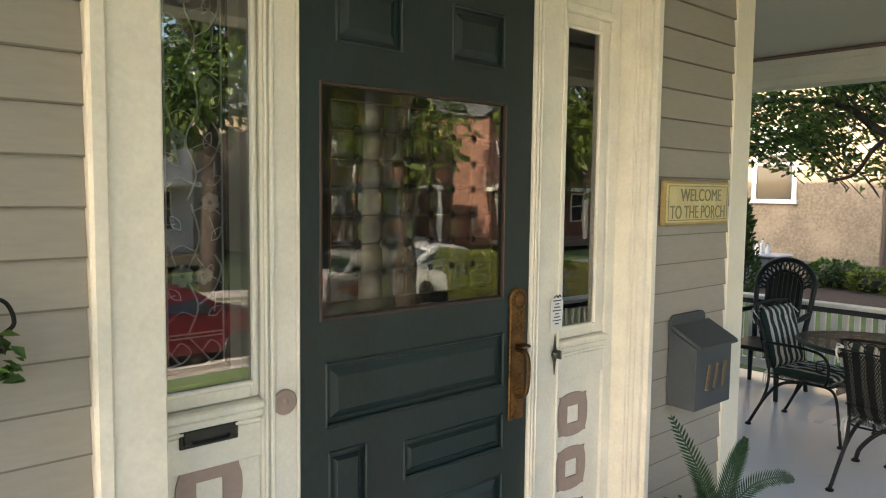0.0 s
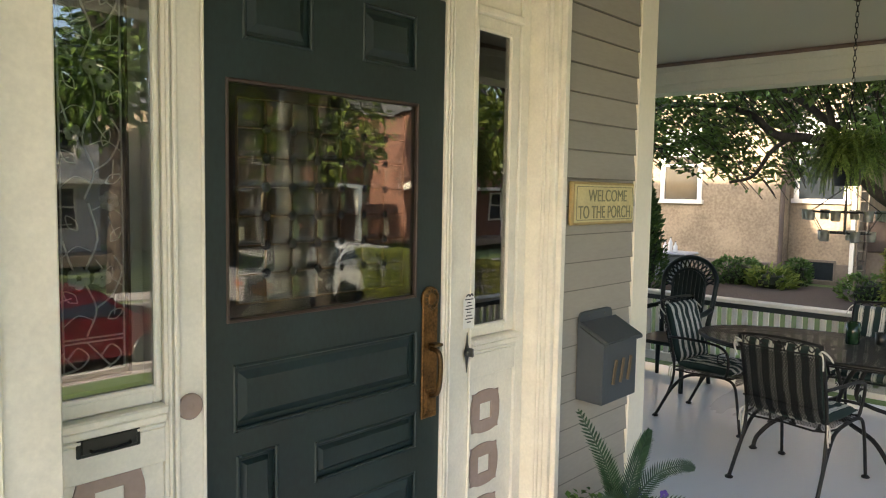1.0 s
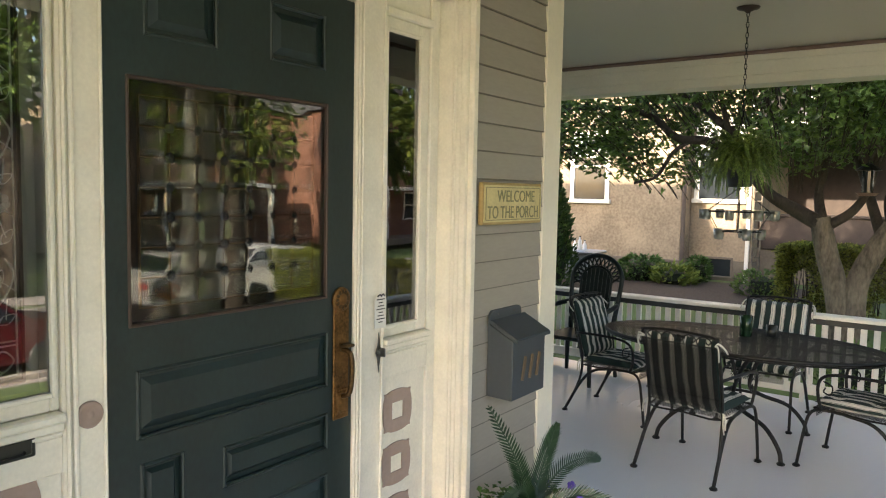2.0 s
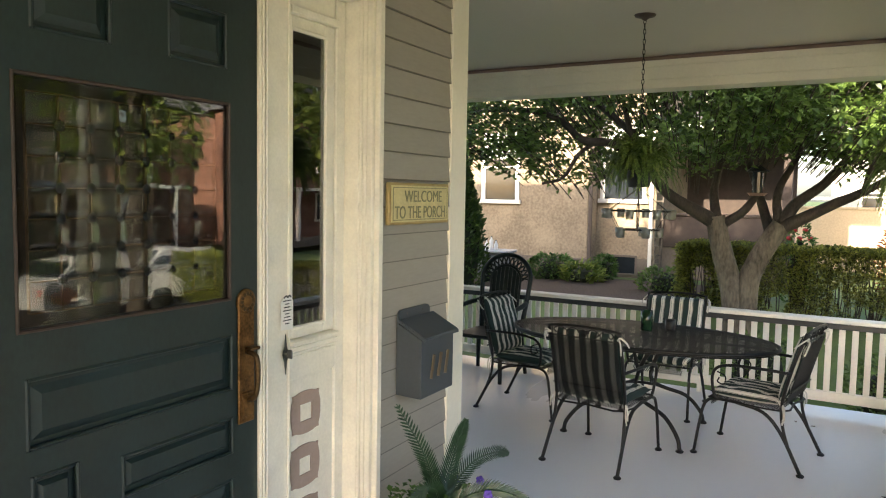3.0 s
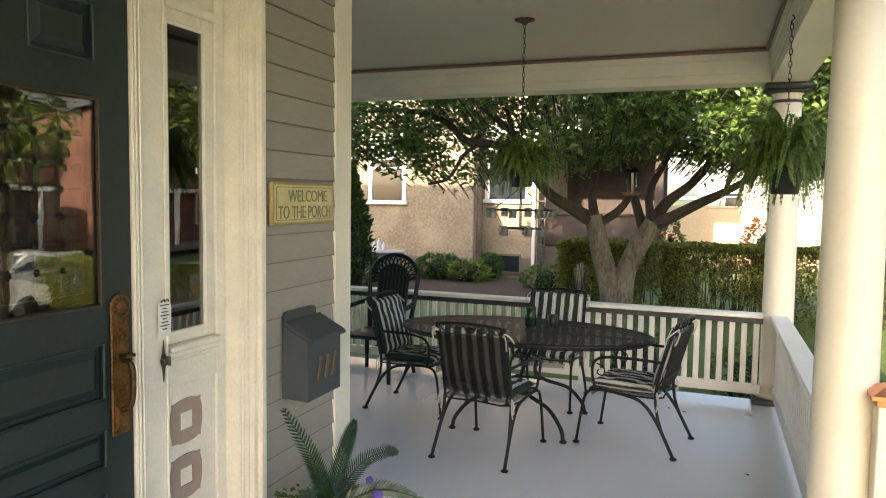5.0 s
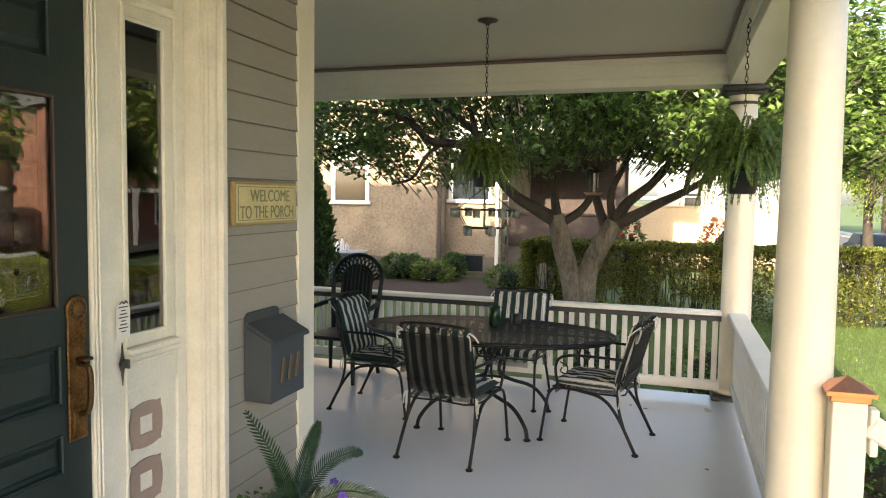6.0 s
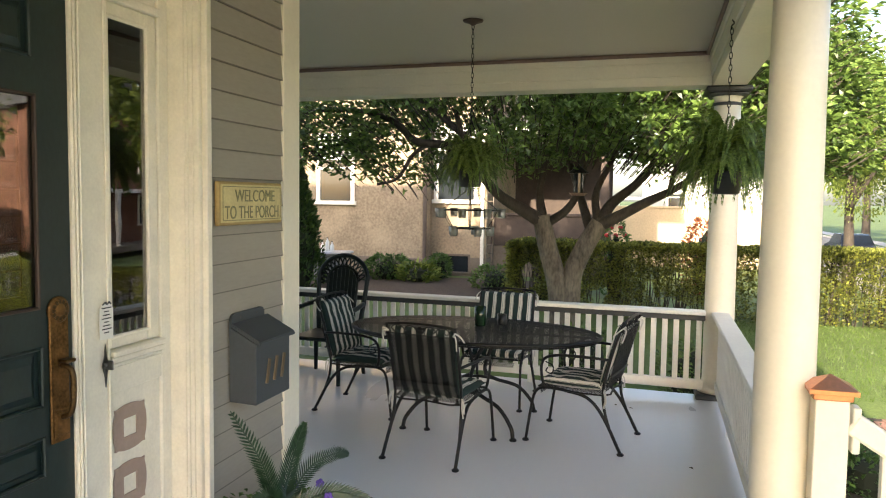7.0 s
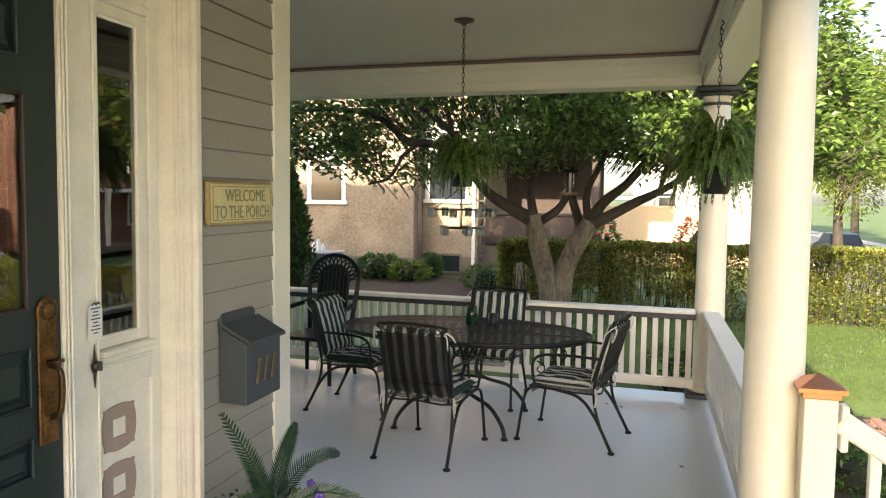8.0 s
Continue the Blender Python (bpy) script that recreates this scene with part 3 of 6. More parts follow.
JEWEL = mat("smoky_jewel_glass", (0.012, 0.012, 0.012), 0.06, vary=0.1, bump=0)
wide = None
jewel = None
for c in range(NC):
    for r in range(NR):
        cx, cz = x0 + bx + (c + 0.5) * cw, z0 + bz + (r + 0.5) * ch
        if wide is None:
            wide = part("bevelled_pane", bevel_pane(cw - 0.004, ch - 0.004, 0.019), GLASS_BEVEL, door)
            o = wide
        else:
            o = new("bevelled_pane", wide.data)
            o.parent = door
        o.location = (cx, DOOR_Y + 0.024, cz)
        o.rotation_euler = (radians(rnd.gauss(0, 1.3)), 0, radians(rnd.gauss(0, 1.3)))
        o.visible_shadow = False
        if c and r:
            if jewel is None:
                bm = lathe(bmesh.new(), [(0.017, 0.0), (0.013, 0.005), (0.005, 0.008)], 10, m=Matrix.Rotation(radians(90), 4, "X"))
                jewel = part("glass_jewel", bm, JEWEL, door)
                o = jewel
            else:
                o = new("glass_jewel", jewel.data)
                o.parent = door
            o.location = (x0 + bx + c * cw, DOOR_Y + 0.018, z0 + bz + r * ch)
bm = bmesh.new()
for c in range(NC + 1):
    u = x0 + bx + c * cw
    box(bm, u - 0.0018, u + 0.0018, DOOR_Y + 0.020, DOOR_Y + 0.029, z0 + bz, z1 - bz)
for r in range(NR + 1):
    u = z0 + bz + r * ch
    box(bm, x0 + bx, x1 - bx, DOOR_Y + 0.0175, DOOR_Y + 0.0295, u - 0.0018, u + 0.0018)
part("lead_came", bm, BRASS_DARK, door, "thin dark lead strips")

# handle plate
lock = new("door_handle")
lock.parent = door
lock["label"] = "tall worn brass handle plate with thumb latch"
bm = boxes((2.080, 2.164, DOOR_Y - 0.010, DOOR_Y - 0.0005, 0.925, 1.36), bevel=0.004)
for k in range(3):
    box(bm, 2.092 + 0.003 * k, 2.156 - 0.003 * k, DOOR_Y - 0.013 - 0.002 * k, DOOR_Y - 0.0095, 0.945 + 0.006 * k, 1.04 - 0.01 * k, bevel=0.001)
part("plate", bm, BRASS, lock)
part("rosette", lathe(bmesh.new(), [(0.046, 0), (0.046, 0.008), (0.038, 0.013), (0.03, 0.010), (0.022, 0.015), (0.008, 0.017)], 24, m=Matrix.Translation((2.122, DOOR_Y - 0.001, 1.375)) @ Matrix.Rotation(radians(90), 4, "X")), BRASS, lock, smooth=True)
bm = tube(bmesh.new(), [(2.122, DOOR_Y - 0.01, 1.19), (2.122, DOOR_Y - 0.055, 1.175), (2.122, DOOR_Y - 0.062, 1.10), (2.122, DOOR_Y - 0.05, 1.03), (2.122, DOOR_Y - 0.01, 1.01)], 0.010, 8)
part("pull", bm, BRASS_DARK, lock, "tarnished pull", smooth=True)
part("thumb_latch", boxes((2.108, 2.153, DOOR_Y - 0.05, DOOR_Y - 0.01, 1.198, 1.21), bevel=0.004), BRASS_DARK, lock)
bm = bmesh.new()
for a in range(12):
    t = a * math.pi / 6
    box(bm, -0.006, 0.006, -0.004, 0, 0.014, 0.036, 0.002, Matrix.Translation((2.122, DOOR_Y - 0.012, 1.375)) @ Matrix.Rotation(t, 4, "Y"))
part("relief", bm, BRASS_DARK, lock)

# leaded flower panel inside the sidelight
lead_panel = thing("leaded_panel", (0, 0, 0), "dark leaded glass panel with white flowers and vines", "stained glass")
LX0, LX1, LZ0, LZ1, LY = 0.803, 0.985, 1.292, 2.386, FRAME_Y + 0.052
part("dark_glass", boxes((LX0, LX1, LY + 0.004, LY + 0.008, LZ0, LZ1), bevel=0), glass_mat("smoky_glass", (0.30, 0.30, 0.28), 0.02, 0.1, 30), lead_panel)
bm = boxes((LX0 - 0.003, LX0 + 0.005, LY, LY + 0.012, LZ0, LZ1), (LX1 - 0.005, LX1 + 0.003, LY, LY + 0.012, LZ0, LZ1), (LX0, LX1, LY, LY + 0.012, LZ0 - 0.003, LZ0 + 0.006), bevel=0.001)
part("rim", bm, BRASS_DARK, lead_panel)
bm = bmesh.new()
R = 0.0026


def lead(pts, r=R):
    tube(bm, [(x, LY + 0.002, z) for x, z in pts], r, 4, 4)


ix0, ix1 = LX0 + 0.016, LX1 - 0.016
lead([(ix0, LZ0 + 0.02), (ix0, LZ1)])
lead([(ix1, LZ0 + 0.02), (ix1, LZ1)])
for z in (LZ0 + 0.02, LZ0 + 0.095, LZ0 + 0.105):
    lead([(ix0, z), (ix1, z)])
for cx in (LX0 + 0.05, LX1 - 0.05):
    d = 0.026
    lead([(cx - d, LZ0 + 0.057), (cx, LZ0 + 0.057 + d), (cx + d, LZ0 + 0.057), (cx, LZ0 + 0.057 - d), (cx - d, LZ0 + 0.057)])
    lead([(cx - 0.06, LZ0 + 0.095), (cx - d, LZ0 + 0.057)], R)
    lead([(cx - 0.06 if cx < 0.9 else cx - 0.02, LZ0 + 0.02), (cx, LZ0 + 0.031)], R)
for base in (1.40, 1.74, 2.08):
    lead([(0.875, base), (0.90, base + 0.07), (0.872, base + 0.15), (0.905, base + 0.24), (0.885, base + 0.33)])
    lead([(0.90, base + 0.07), (0.94, base + 0.10), (0.965, base + 0.16), (0.945, base + 0.2)])
    lead([(0.875, base + 0.15), (0.845, base + 0.17), (0.822, base + 0.24)])
    for lx, lz, a in ((0.945, base + 0.05, 0.5), (0.84, base + 0.10, 2.4), (0.95, base + 0.25, 0.9), (0.845, base + 0.28, 2.2), (0.93, base + 0.15, 1.2)):
        ca, sa = math.cos(a), math.sin(a)
        p = [(0, 0), (0.02, 0.011), (0.045, 0), (0.02, -0.011), (0, 0)]
        lead([(lx + u * ca - v * sa - 0.02 * ca, lz + u * sa + v * ca - 0.02 * sa) for u, v in p], 0.0017)
        lead([(lx, lz), (lx + 0.05 * math.cos(a + 1), lz + 0.05 * math.sin(a + 1))], 0.0016)
    for side, dz in ((ix0, 0.03), (ix1, 0.12), (ix0, 0.2), (ix1, 0.3)):
        lead([(side, base + dz), ((side + 0.89) / 2, base + dz + 0.025), (0.89, base + dz + 0.012)], 0.0016)
part("lead_came", bm, LEAD, lead_panel, "grey lead lines")
FROST = mat("frosted_petal_glass", (0.55, 0.55, 0.52), 0.25, vary=0.1)
for fx, fz, fr in ((0.858, 1.548, 0.030), (0.915, 1.545, 0.024), (0.935, 1.735, 0.026), (0.85, 1.90, 0.022), (0.93, 2.03, 0.024), (0.895, 2.06, 0.02), (0.87, 2.25, 0.025)):
    bm = bmesh.new()
    for k in range(6):
        a = k * math.pi / 3 + fz
        lathe(bm, [(fr * 0.42, 0), (fr * 0.36, 0.004), (fr * 0.1, 0.006)], 8, m=Matrix.Translation((fx + 0.6 * fr * math.cos(a), LY, fz + 0.6 * fr * math.sin(a))) @ Matrix.Rotation(radians(90), 4, "X"))
    part("flower", bm, FROST, lead_panel, "frosted white glass flower")
inner = boxes((0.75, LX0 - 0.004, LY + 0.03, LY + 0.04, 1.2, 2.5), (LX1 + 0.004, 1.06, LY + 0.03, LY + 0.04, 1.2, 2.5), (LX0 - 0.004, LX1 + 0.004, LY + 0.03, LY + 0.04, 1.2, LZ0 - 0.004), bevel=0)
tagged(part("inner_reveal", inner, CREAM), "cream painted inner window reveal", "trim", kind="structure")

lace = thing("leaded_panel", (0, 0, 0), "dark leaded glass panel with scrolled borders", "stained glass")
part("dark_glass", boxes((2.334, 2.536, LY + 0.004, LY + 0.008, 1.255, 2.383), bevel=0), glass_mat("dim_glass", (0.22, 0.22, 0.2), 0.03, 0.1, 20, 0.02, 0.6), lace)
part("rim", boxes((2.333, 2.343, LY - 0.004, LY + 0.012, 1.255, 2.383), (2.515, 2.537, LY - 0.004, LY + 0.012, 1.255, 2.383), bevel=0.001), BRASS_DARK, lace)
bm = bmesh.new()
for z0, up in ((1.262, 1), (2.376, -1)):
    for k in range(5):
        u = 2.355 + 0.036 * k
        lead([(u - 0.018, z0), (u - 0.014, z0 + up * 0.045), (u, z0 + up * 0.085), (u + 0.014, z0 + up * 0.045), (u + 0.018, z0)], 0.0016)
        lead([(u, z0), (u, z0 + up * 0.05), (u - 0.010, z0 + up * 0.07)], 0.0014)
    for h in (0.0, 0.09, 0.11):
        lead([(2.343, z0 + up * h), (2.515, z0 + up * h)], 0.0018)
tagged(part("lead_came", bm, LEAD, lace, "grey scrolled lead lines"), kind="stuff")

# things on the entrance surround
bm = lathe(bmesh.new(), [(0.036, 0), (0.036, 0.006), (0.031, 0.010), (0.026, 0.006), (0.020, 0.010), (0.013, 0.006), (0.007, 0.011), (0.001, 0.012)], 28, m=Matrix.Translation((1.119, FRAME_Y - 0.0005, 1.187)) @ Matrix.Rotation(radians(90), 4, "X"))
tagged(part("rosette", bm, MAUVE, smooth=True), "mauve painted turned wooden rosette on cream mullion", "ornament")
slot = thing("mail_slot", (0.9, FRAME_Y + 0.002, 1.143), "black metal letter slot in the cream panel", "mail slot")
part("plate", boxes((-0.08, 0.08, -0.006, -0.0005, -0.026, 0.026), bevel=0.003), BLACK, slot)
part("flap", boxes((-0.07, 0.07, -0.011, -0.006, -0.018, 0.02), bevel=0.003), BLACK, slot)
part("flap_lip", tube(bmesh.new(), [(-0.05, -0.012, -0.006), (-0.04, -0.018, -0.013), (0.04, -0.018, -0.013), (0.05, -0.012, -0.006)], 0.003), IRON, slot)


def stencil(cx, cz, w, h):
    """A wavy-edged mauve square with a plain square left open in its middle."""
    o = thing("stencil_ornament", (cx, FRAME_Y + 0.0155, cz), "mauve wavy square ornament on cream panel", "ornament", "panel ornaments")
    n = 12
    edge = []
    for k in range(4):
        a = [(-1, -1), (1, -1), (1, 1), (-1, 1)][k]
        b = [(1, -1), (1, 1), (-1, 1), (-1, -1)][k]
        for i in range(n):
            t = i / n
            bulge = 0.10 * (math.sin(math.pi * min(1, max(0, (t - 0.16) / 0.68))) ** 0.5 if 0.16 < t < 0.84 else -0.25 * abs(math.sin(math.pi * t / 0.16)))
            x, z = a[0] + (b[0] - a[0]) * t, a[1] + (b[1] - a[1]) * t
            nx, nz = (b[1] - a[1]) / 2, -(b[0] - a[0]) / 2
            edge.append(((x * 0.9 + nx * bulge) * w / 2, (z * 0.9 + nz * bulge) * h / 2))
    inner = []
    for k in range(4):
        a = [(-1, -1), (1, -1), (1, 1), (-1, 1)][k]
        b = [(1, -1), (1, 1), (-1, 1), (-1, -1)][k]
        for i in range(n):
            t = i / n
            inner.append(((a[0] + (b[0] - a[0]) * t) * w * 0.2, (a[1] + (b[1] - a[1]) * t) * h * 0.2))
    bm = bmesh.new()
    rings = [[bm.verts.new((x, y, z)) for x, z in pts] for pts, y in ((edge, -0.0005), (edge, -0.006), (inner, -0.006), (inner, -0.0005))]
    m = len(edge)
    for a, b in zip(rings, rings[1:]):
        for k in range(m):
            bm.faces.new((a[k], a[(k + 1) % m], b[(k + 1) % m], b[k]))
    bmesh.ops.recalc_face_normals(bm, faces=bm.faces[:])
    part("wavy_border", bm, MAUVE, o)
    return o


stencil(2.428, 0.893, 0.185, 0.175)
stencil(2.424, 0.674, 0.185, 0.175)
stencil(2.424, 0.455, 0.185, 0.175)
stencil(0.905, 0.985, 0.185, 0.165)
stencil(0.905, 0.77, 0.185, 0.165)

note = thing("paper_note", (2.281, FRAME_Y - 0.014, 1.315), "small white handwritten paper tag hung beside the door", "note")
PAPER = mat("white_paper", (0.78, 0.77, 0.72), 0.7, vary=0.03)
INK = mat("black_ink", (0.03, 0.03, 0.035), 0.6)
bm = bmesh.new()
poly(bm, [(-0.033, -0.062), (0.033, -0.065), (0.035, 0.045), (0.022, 0.06), (0.002, 0.064), (-0.02, 0.06), (-0.034, 0.046)], 0.002)
part("sheet", bm, PAPER, note)
bm = bmesh.new()
for k in range(8):
    u = 0.024 - 0.006 * ((k * 5) % 3)
    box(bm, -u, u, -0.0012, -0.0004, 0.046 - 0.0125 * k, 0.050 - 0.0125 * k)
part("writing", bm, INK, note)
part("bow", tube(bmesh.new(), [(-0.02, -0.002, 0.06), (-0.008, -0.004, 0.068), (0.0, -0.003, 0.06), (0.01, -0.004, 0.069), (0.02, -0.002, 0.06)], 0.0025, 5), INK, note)

bell = thing("bell_turn", (2.272, FRAME_Y - 0.0125, 1.158), "old tarnished twist bell with pointed plate", "doorbell")
STEEL = mat("tarnished_steel", (0.11, 0.11, 0.105), 0.35, 0.9, vary=0.3, scale=25)
bm = poly(bmesh.new(), [(0, -0.078), (0.006, -0.03), (0.017, 0.0), (0.006, 0.03), (0, 0.078), (-0.006, 0.03), (-0.017, 0), (-0.006, -0.03)], 0.004)
o = part("plate", bm, STEEL, bell)
o.location.y = -0.004
part("turn_key", boxes((-0.004, 0.004, -0.035, -0.004, -0.014, 0.02), bevel=0.003), STEEL, bell)
part("collar", lathe(bmesh.new(), [(0.013, 0), (0.011, 0.008), (0.007, 0.012)], 14, m=Matrix.Translation((0, -0.004, 0.003)) @ Matrix.Rotation(radians(90), 4, "X")), STEEL, bell)


# ---- sign ----
def words(text, size, place, parent, material, squeeze=1.0):
    cu = bpy.data.curves.new("lettering", "FONT")
    cu.body, cu.size, cu.extrude, cu.align_x = text, size, 0.0012, "CENTER"
    tmp = bpy.data.objects.new("lettering", cu)
    scene.collection.objects.link(tmp)
    me = bpy.data.meshes.new_from_object(tmp.evaluated_get(bpy.context.evaluated_depsgraph_get()))
    bpy.data.objects.remove(tmp)
    for v in me.vertices:
        v.co = Vector((v.co.x * squeeze, -v.co.z, v.co.y))
    me.materials.clear()
    me.materials.append(material)
    ob = new("lettering", me)
    ob.parent = parent
    ob.location = place
    return ob


sign = thing("wall_sign", (3.035, FACE - 0.017, 1.731), "pale yellow wooden welcome sign with raised border", "sign")
SIGNB = mat("aged_yellow_paint", (0.62, 0.53, 0.27), 0.5, vary=0.12, scale=12, fine=90)
SIGNE = mat("ochre_edge_paint", (0.42, 0.30, 0.12), 0.5, vary=0.15)
LETTER = mat("sage_letter_paint", (0.23, 0.22, 0.12), 0.6)
part("board", boxes((-0.268, 0.268, -0.022, 0.0, -0.092, 0.092), bevel=0.005), SIGNE, sign)
part("face", boxes((-0.256, 0.256, -0.0255, -0.0225, -0.08, 0.08), bevel=0.001), SIGNB, sign)
part("border", boxes((-0.24, 0.24, -0.0275, -0.0257, 0.069, 0.072), (-0.24, 0.24, -0.0275, -0.0257, -0.072, -0.069), (-0.245, -0.242, -0.0275, -0.0257, -0.07, 0.07), (0.242, 0.245, -0.0275, -0.0257, -0.07, 0.07), bevel=0), LETTER, sign)
words("WELCOME", 0.074, (0.02, -0.0265, 0.008), sign, LETTER, 0.95)
words("TO THE PORCH", 0.078, (0.0, -0.0265, -0.064), sign, LETTER, 0.82)

# ---- mailbox ----
mb = thing("mailbox", (3.022, FACE - 0.017, 0.88), "slate blue wooden mailbox hung on the clapboards", "mailbox")
bm = bmesh.new()
v = [bm.verts.new(c) for c in ((-0.15, 0, 0), (0.15, 0, 0), (0.15, -0.13, -0.005), (-0.15, -0.13, -0.005), (-0.15, 0, 0.326), (0.15, 0, 0.326), (0.15, -0.13, 0.257), (-0.15, -0.13, 0.257))]
for q in ((0, 1, 2, 3), (4, 5, 6, 7), (3, 2, 6, 7), (0, 4, 5, 1), (0, 3, 7, 4), (1, 5, 6, 2)):
    bm.faces.new([v[i] for i in q])
bmesh.ops.recalc_face_normals(bm, faces=bm.faces[:])
bmesh.ops.bevel(bm, geom=bm.edges[:], offset=0.003, segments=1, affect="EDGES")
part("body", bm, SLATE, mb)
bm = bmesh.new()
v = [bm.verts.new(c) for c in ((-0.158, -0.014, 0.325), (0.158, -0.014, 0.325), (0.158, -0.155, 0.25), (-0.158, -0.155, 0.25), (-0.158, -0.014, 0.342), (0.158, -0.014, 0.342), (0.158, -0.155, 0.268), (-0.158, -0.155, 0.268))]
for q in ((0, 1, 2, 3), (4, 5, 6, 7), (3, 2, 6, 7), (0, 4, 5, 1), (0, 3, 7, 4), (1, 5, 6, 2)):
    bm.faces.new([v[i] for i in q])
bmesh.ops.recalc_face_normals(bm, faces=bm.faces[:])
bmesh.ops.bevel(bm, geom=bm.edges[:], offset=0.004, segments=2, affect="EDGES")
part("lid", bm, SLATE, mb)
pts = [(-0.15, 0.28), (0.15, 0.28), (0.15, 0.345)]
pts += [(0.10 + 0.03 * math.cos(a), 0.35 + 0.03 * math.sin(a)) for a in (0, 0.4, 0.8, 1.2, 1.57)]
pts += [(-0.12 + 0.03 * math.cos(a), 0.35 + 0.03 * math.sin(a)) for a in (1.57, 2.0, 2.4, 2.8, 3.14)]
bm = poly(bmesh.new(), [(-0.15, 0.28), (0.13, 0.28), *pts[3:]], 0.012)
o = part("back_plate", bm, SLATE, mb)
o.location.y = -0.0128
for sx in (-0.08, 0.06):
    part("screw", lathe(bmesh.new(), [(0.005, 0), (0.004, 0.002)], 8, m=Matrix.Translation((sx, -0.013, 0.36)) @ Matrix.Rotation(radians(90), 4, "X")), STEEL, mb)
for k in range(3):
    slope = Matrix.Translation((-0.052 + 0.066 * k, 0, 0.125)) @ Matrix.Rotation(radians(14), 4, "Y")
    part("numeral_bar", box(bmesh.new(), -0.013, 0.013, -0.136, -0.1305, -0.055, 0.055, 0.003, slope), GOLD, mb, "plain dull gold bar")

# ---- furniture of the porch ----
STRIPE = bpy.data.materials.new("striped_canvas")
STRIPE.use_nodes = True
nt = STRIPE.node_tree
p = nt.nodes["Principled BSDF"]
p.inputs["Roughness"].default_value = 0.9
co = nt.nodes.new("ShaderNodeTexCoord")
sep = nt.nodes.new("ShaderNodeSeparateXYZ")
nt.links.new(co.outputs["Object"], sep.inputs[0])
wob = nt.nodes.new("ShaderNodeTexNoise")
wob.inputs["Scale"].default_value = 9
nt.links.new(co.outputs["Object"], wob.inputs["Vector"])
mul = nt.nodes.new("ShaderNodeMath")
mul.operation = "MULTIPLY_ADD"
mul.inputs[1].default_value = 0.012
nt.links.new(wob.outputs[0], mul.inputs[0])
nt.links.new(sep.outputs["Y"], mul.inputs[2])
scl = nt.nodes.new("ShaderNodeMath")
scl.operation = "MULTIPLY"
scl.inputs[1].default_value = 12.5
nt.links.new(mul.outputs[0], scl.inputs[0])
fr = nt.nodes.new("ShaderNodeMath")
fr.operation = "FRACT"
nt.links.new(scl.outputs[0], fr.inputs[0])
ramp = nt.nodes.new("ShaderNodeValToRGB")
ramp.color_ramp.interpolation = "CONSTANT"
els = ramp.color_ramp.elements
els[0].position, els[0].color = 0.0, (0.012, 0.03, 0.026, 1)
els[1].position, els[1].color = 0.50, (0.012, 0.012, 0.012, 1)
for pos, c in ((0.54, (0.62, 0.60, 0.53, 1)), (0.66, (0.05, 0.09, 0.08, 1)), (0.69, (0.62, 0.60, 0.53, 1)), (0.90, (0.05, 0.09, 0.08, 1)), (0.93, (0.5, 0.49, 0.44, 1)), (0.97, (0.012, 0.012, 0.012, 1))):
    e = els.new(pos)
    e.color = c
nt.links.new(fr.outputs[0], ramp.inputs[0])
nt.links.new(ramp.outputs[0], p.inputs["Base Color"])
weave = nt.nodes.new("ShaderNodeTexNoise")
weave.inputs["Scale"].default_value = 160
nt.links.new(co.outputs["Object"], weave.inputs["Vector"])
bp = nt.nodes.new("ShaderNodeBump")
bp.inputs["Strength"].default_value, bp.inputs["Distance"].default_value = 0.4, 0.003
nt.links.new(weave.outputs[0], bp.inputs["Height"])
nt.links.new(bp.outputs[0], p.inputs["Normal"])
RIBBON = mat("white_canvas_tie", (0.6, 0.58, 0.52), 0.85)


def cushion(name, lx, ly, th, parent, m, seed):
    """A tufted pad in its own axes (stripes run along x), then put in place by m."""
    bm = bmesh.new()
    nx, ny = 14, 16
    r = random.Random(seed)
    tufts = [(u, w) for u in (-0.26, 0.26) for w in (-0.3, 0.0, 0.3)]
    grid = {}
    for s in (1, -1):
        for i in range(nx + 1):
            for j in range(ny + 1):
                u, w = i / nx * 2 - 1, j / ny * 2 - 1
                e = (max(0, 1 - abs(u) ** 5) * max(0, 1 - abs(w) ** 5)) ** 0.45
                d = sum(math.exp(-((u / 2 - a) ** 2 + (w / 2 - b) ** 2) / 0.006) for a, b in tufts)
                h = th / 2 * e * (1 - 0.55 * d) + 0.004 * noise.noise((u * 3 + seed, w * 3, s))
                k = (i, j, s if 0 < i < nx and 0 < j < ny else 0)
                if k not in grid:
                    grid[k] = bm.verts.new((u * lx / 2 * (1 - 0.02 * r.random()), w * ly / 2, s * h if k[2] else 0))

    def g(i, j, s):
        return grid[(i, j, s if 0 < i < nx and 0 < j < ny else 0)]

    for s in (1, -1):
        for i in range(nx):
            for j in range(ny):
                q = [g(i, j, s), g(i + 1, j, s), g(i + 1, j + 1, s), g(i, j + 1, s)]
                bm.faces.new(q if s == 1 else q[::-1])
    o = part(name, bm, STRIPE, parent, "green and white striped tufted cushion", smooth=True)
    o.matrix_local = m
    return o


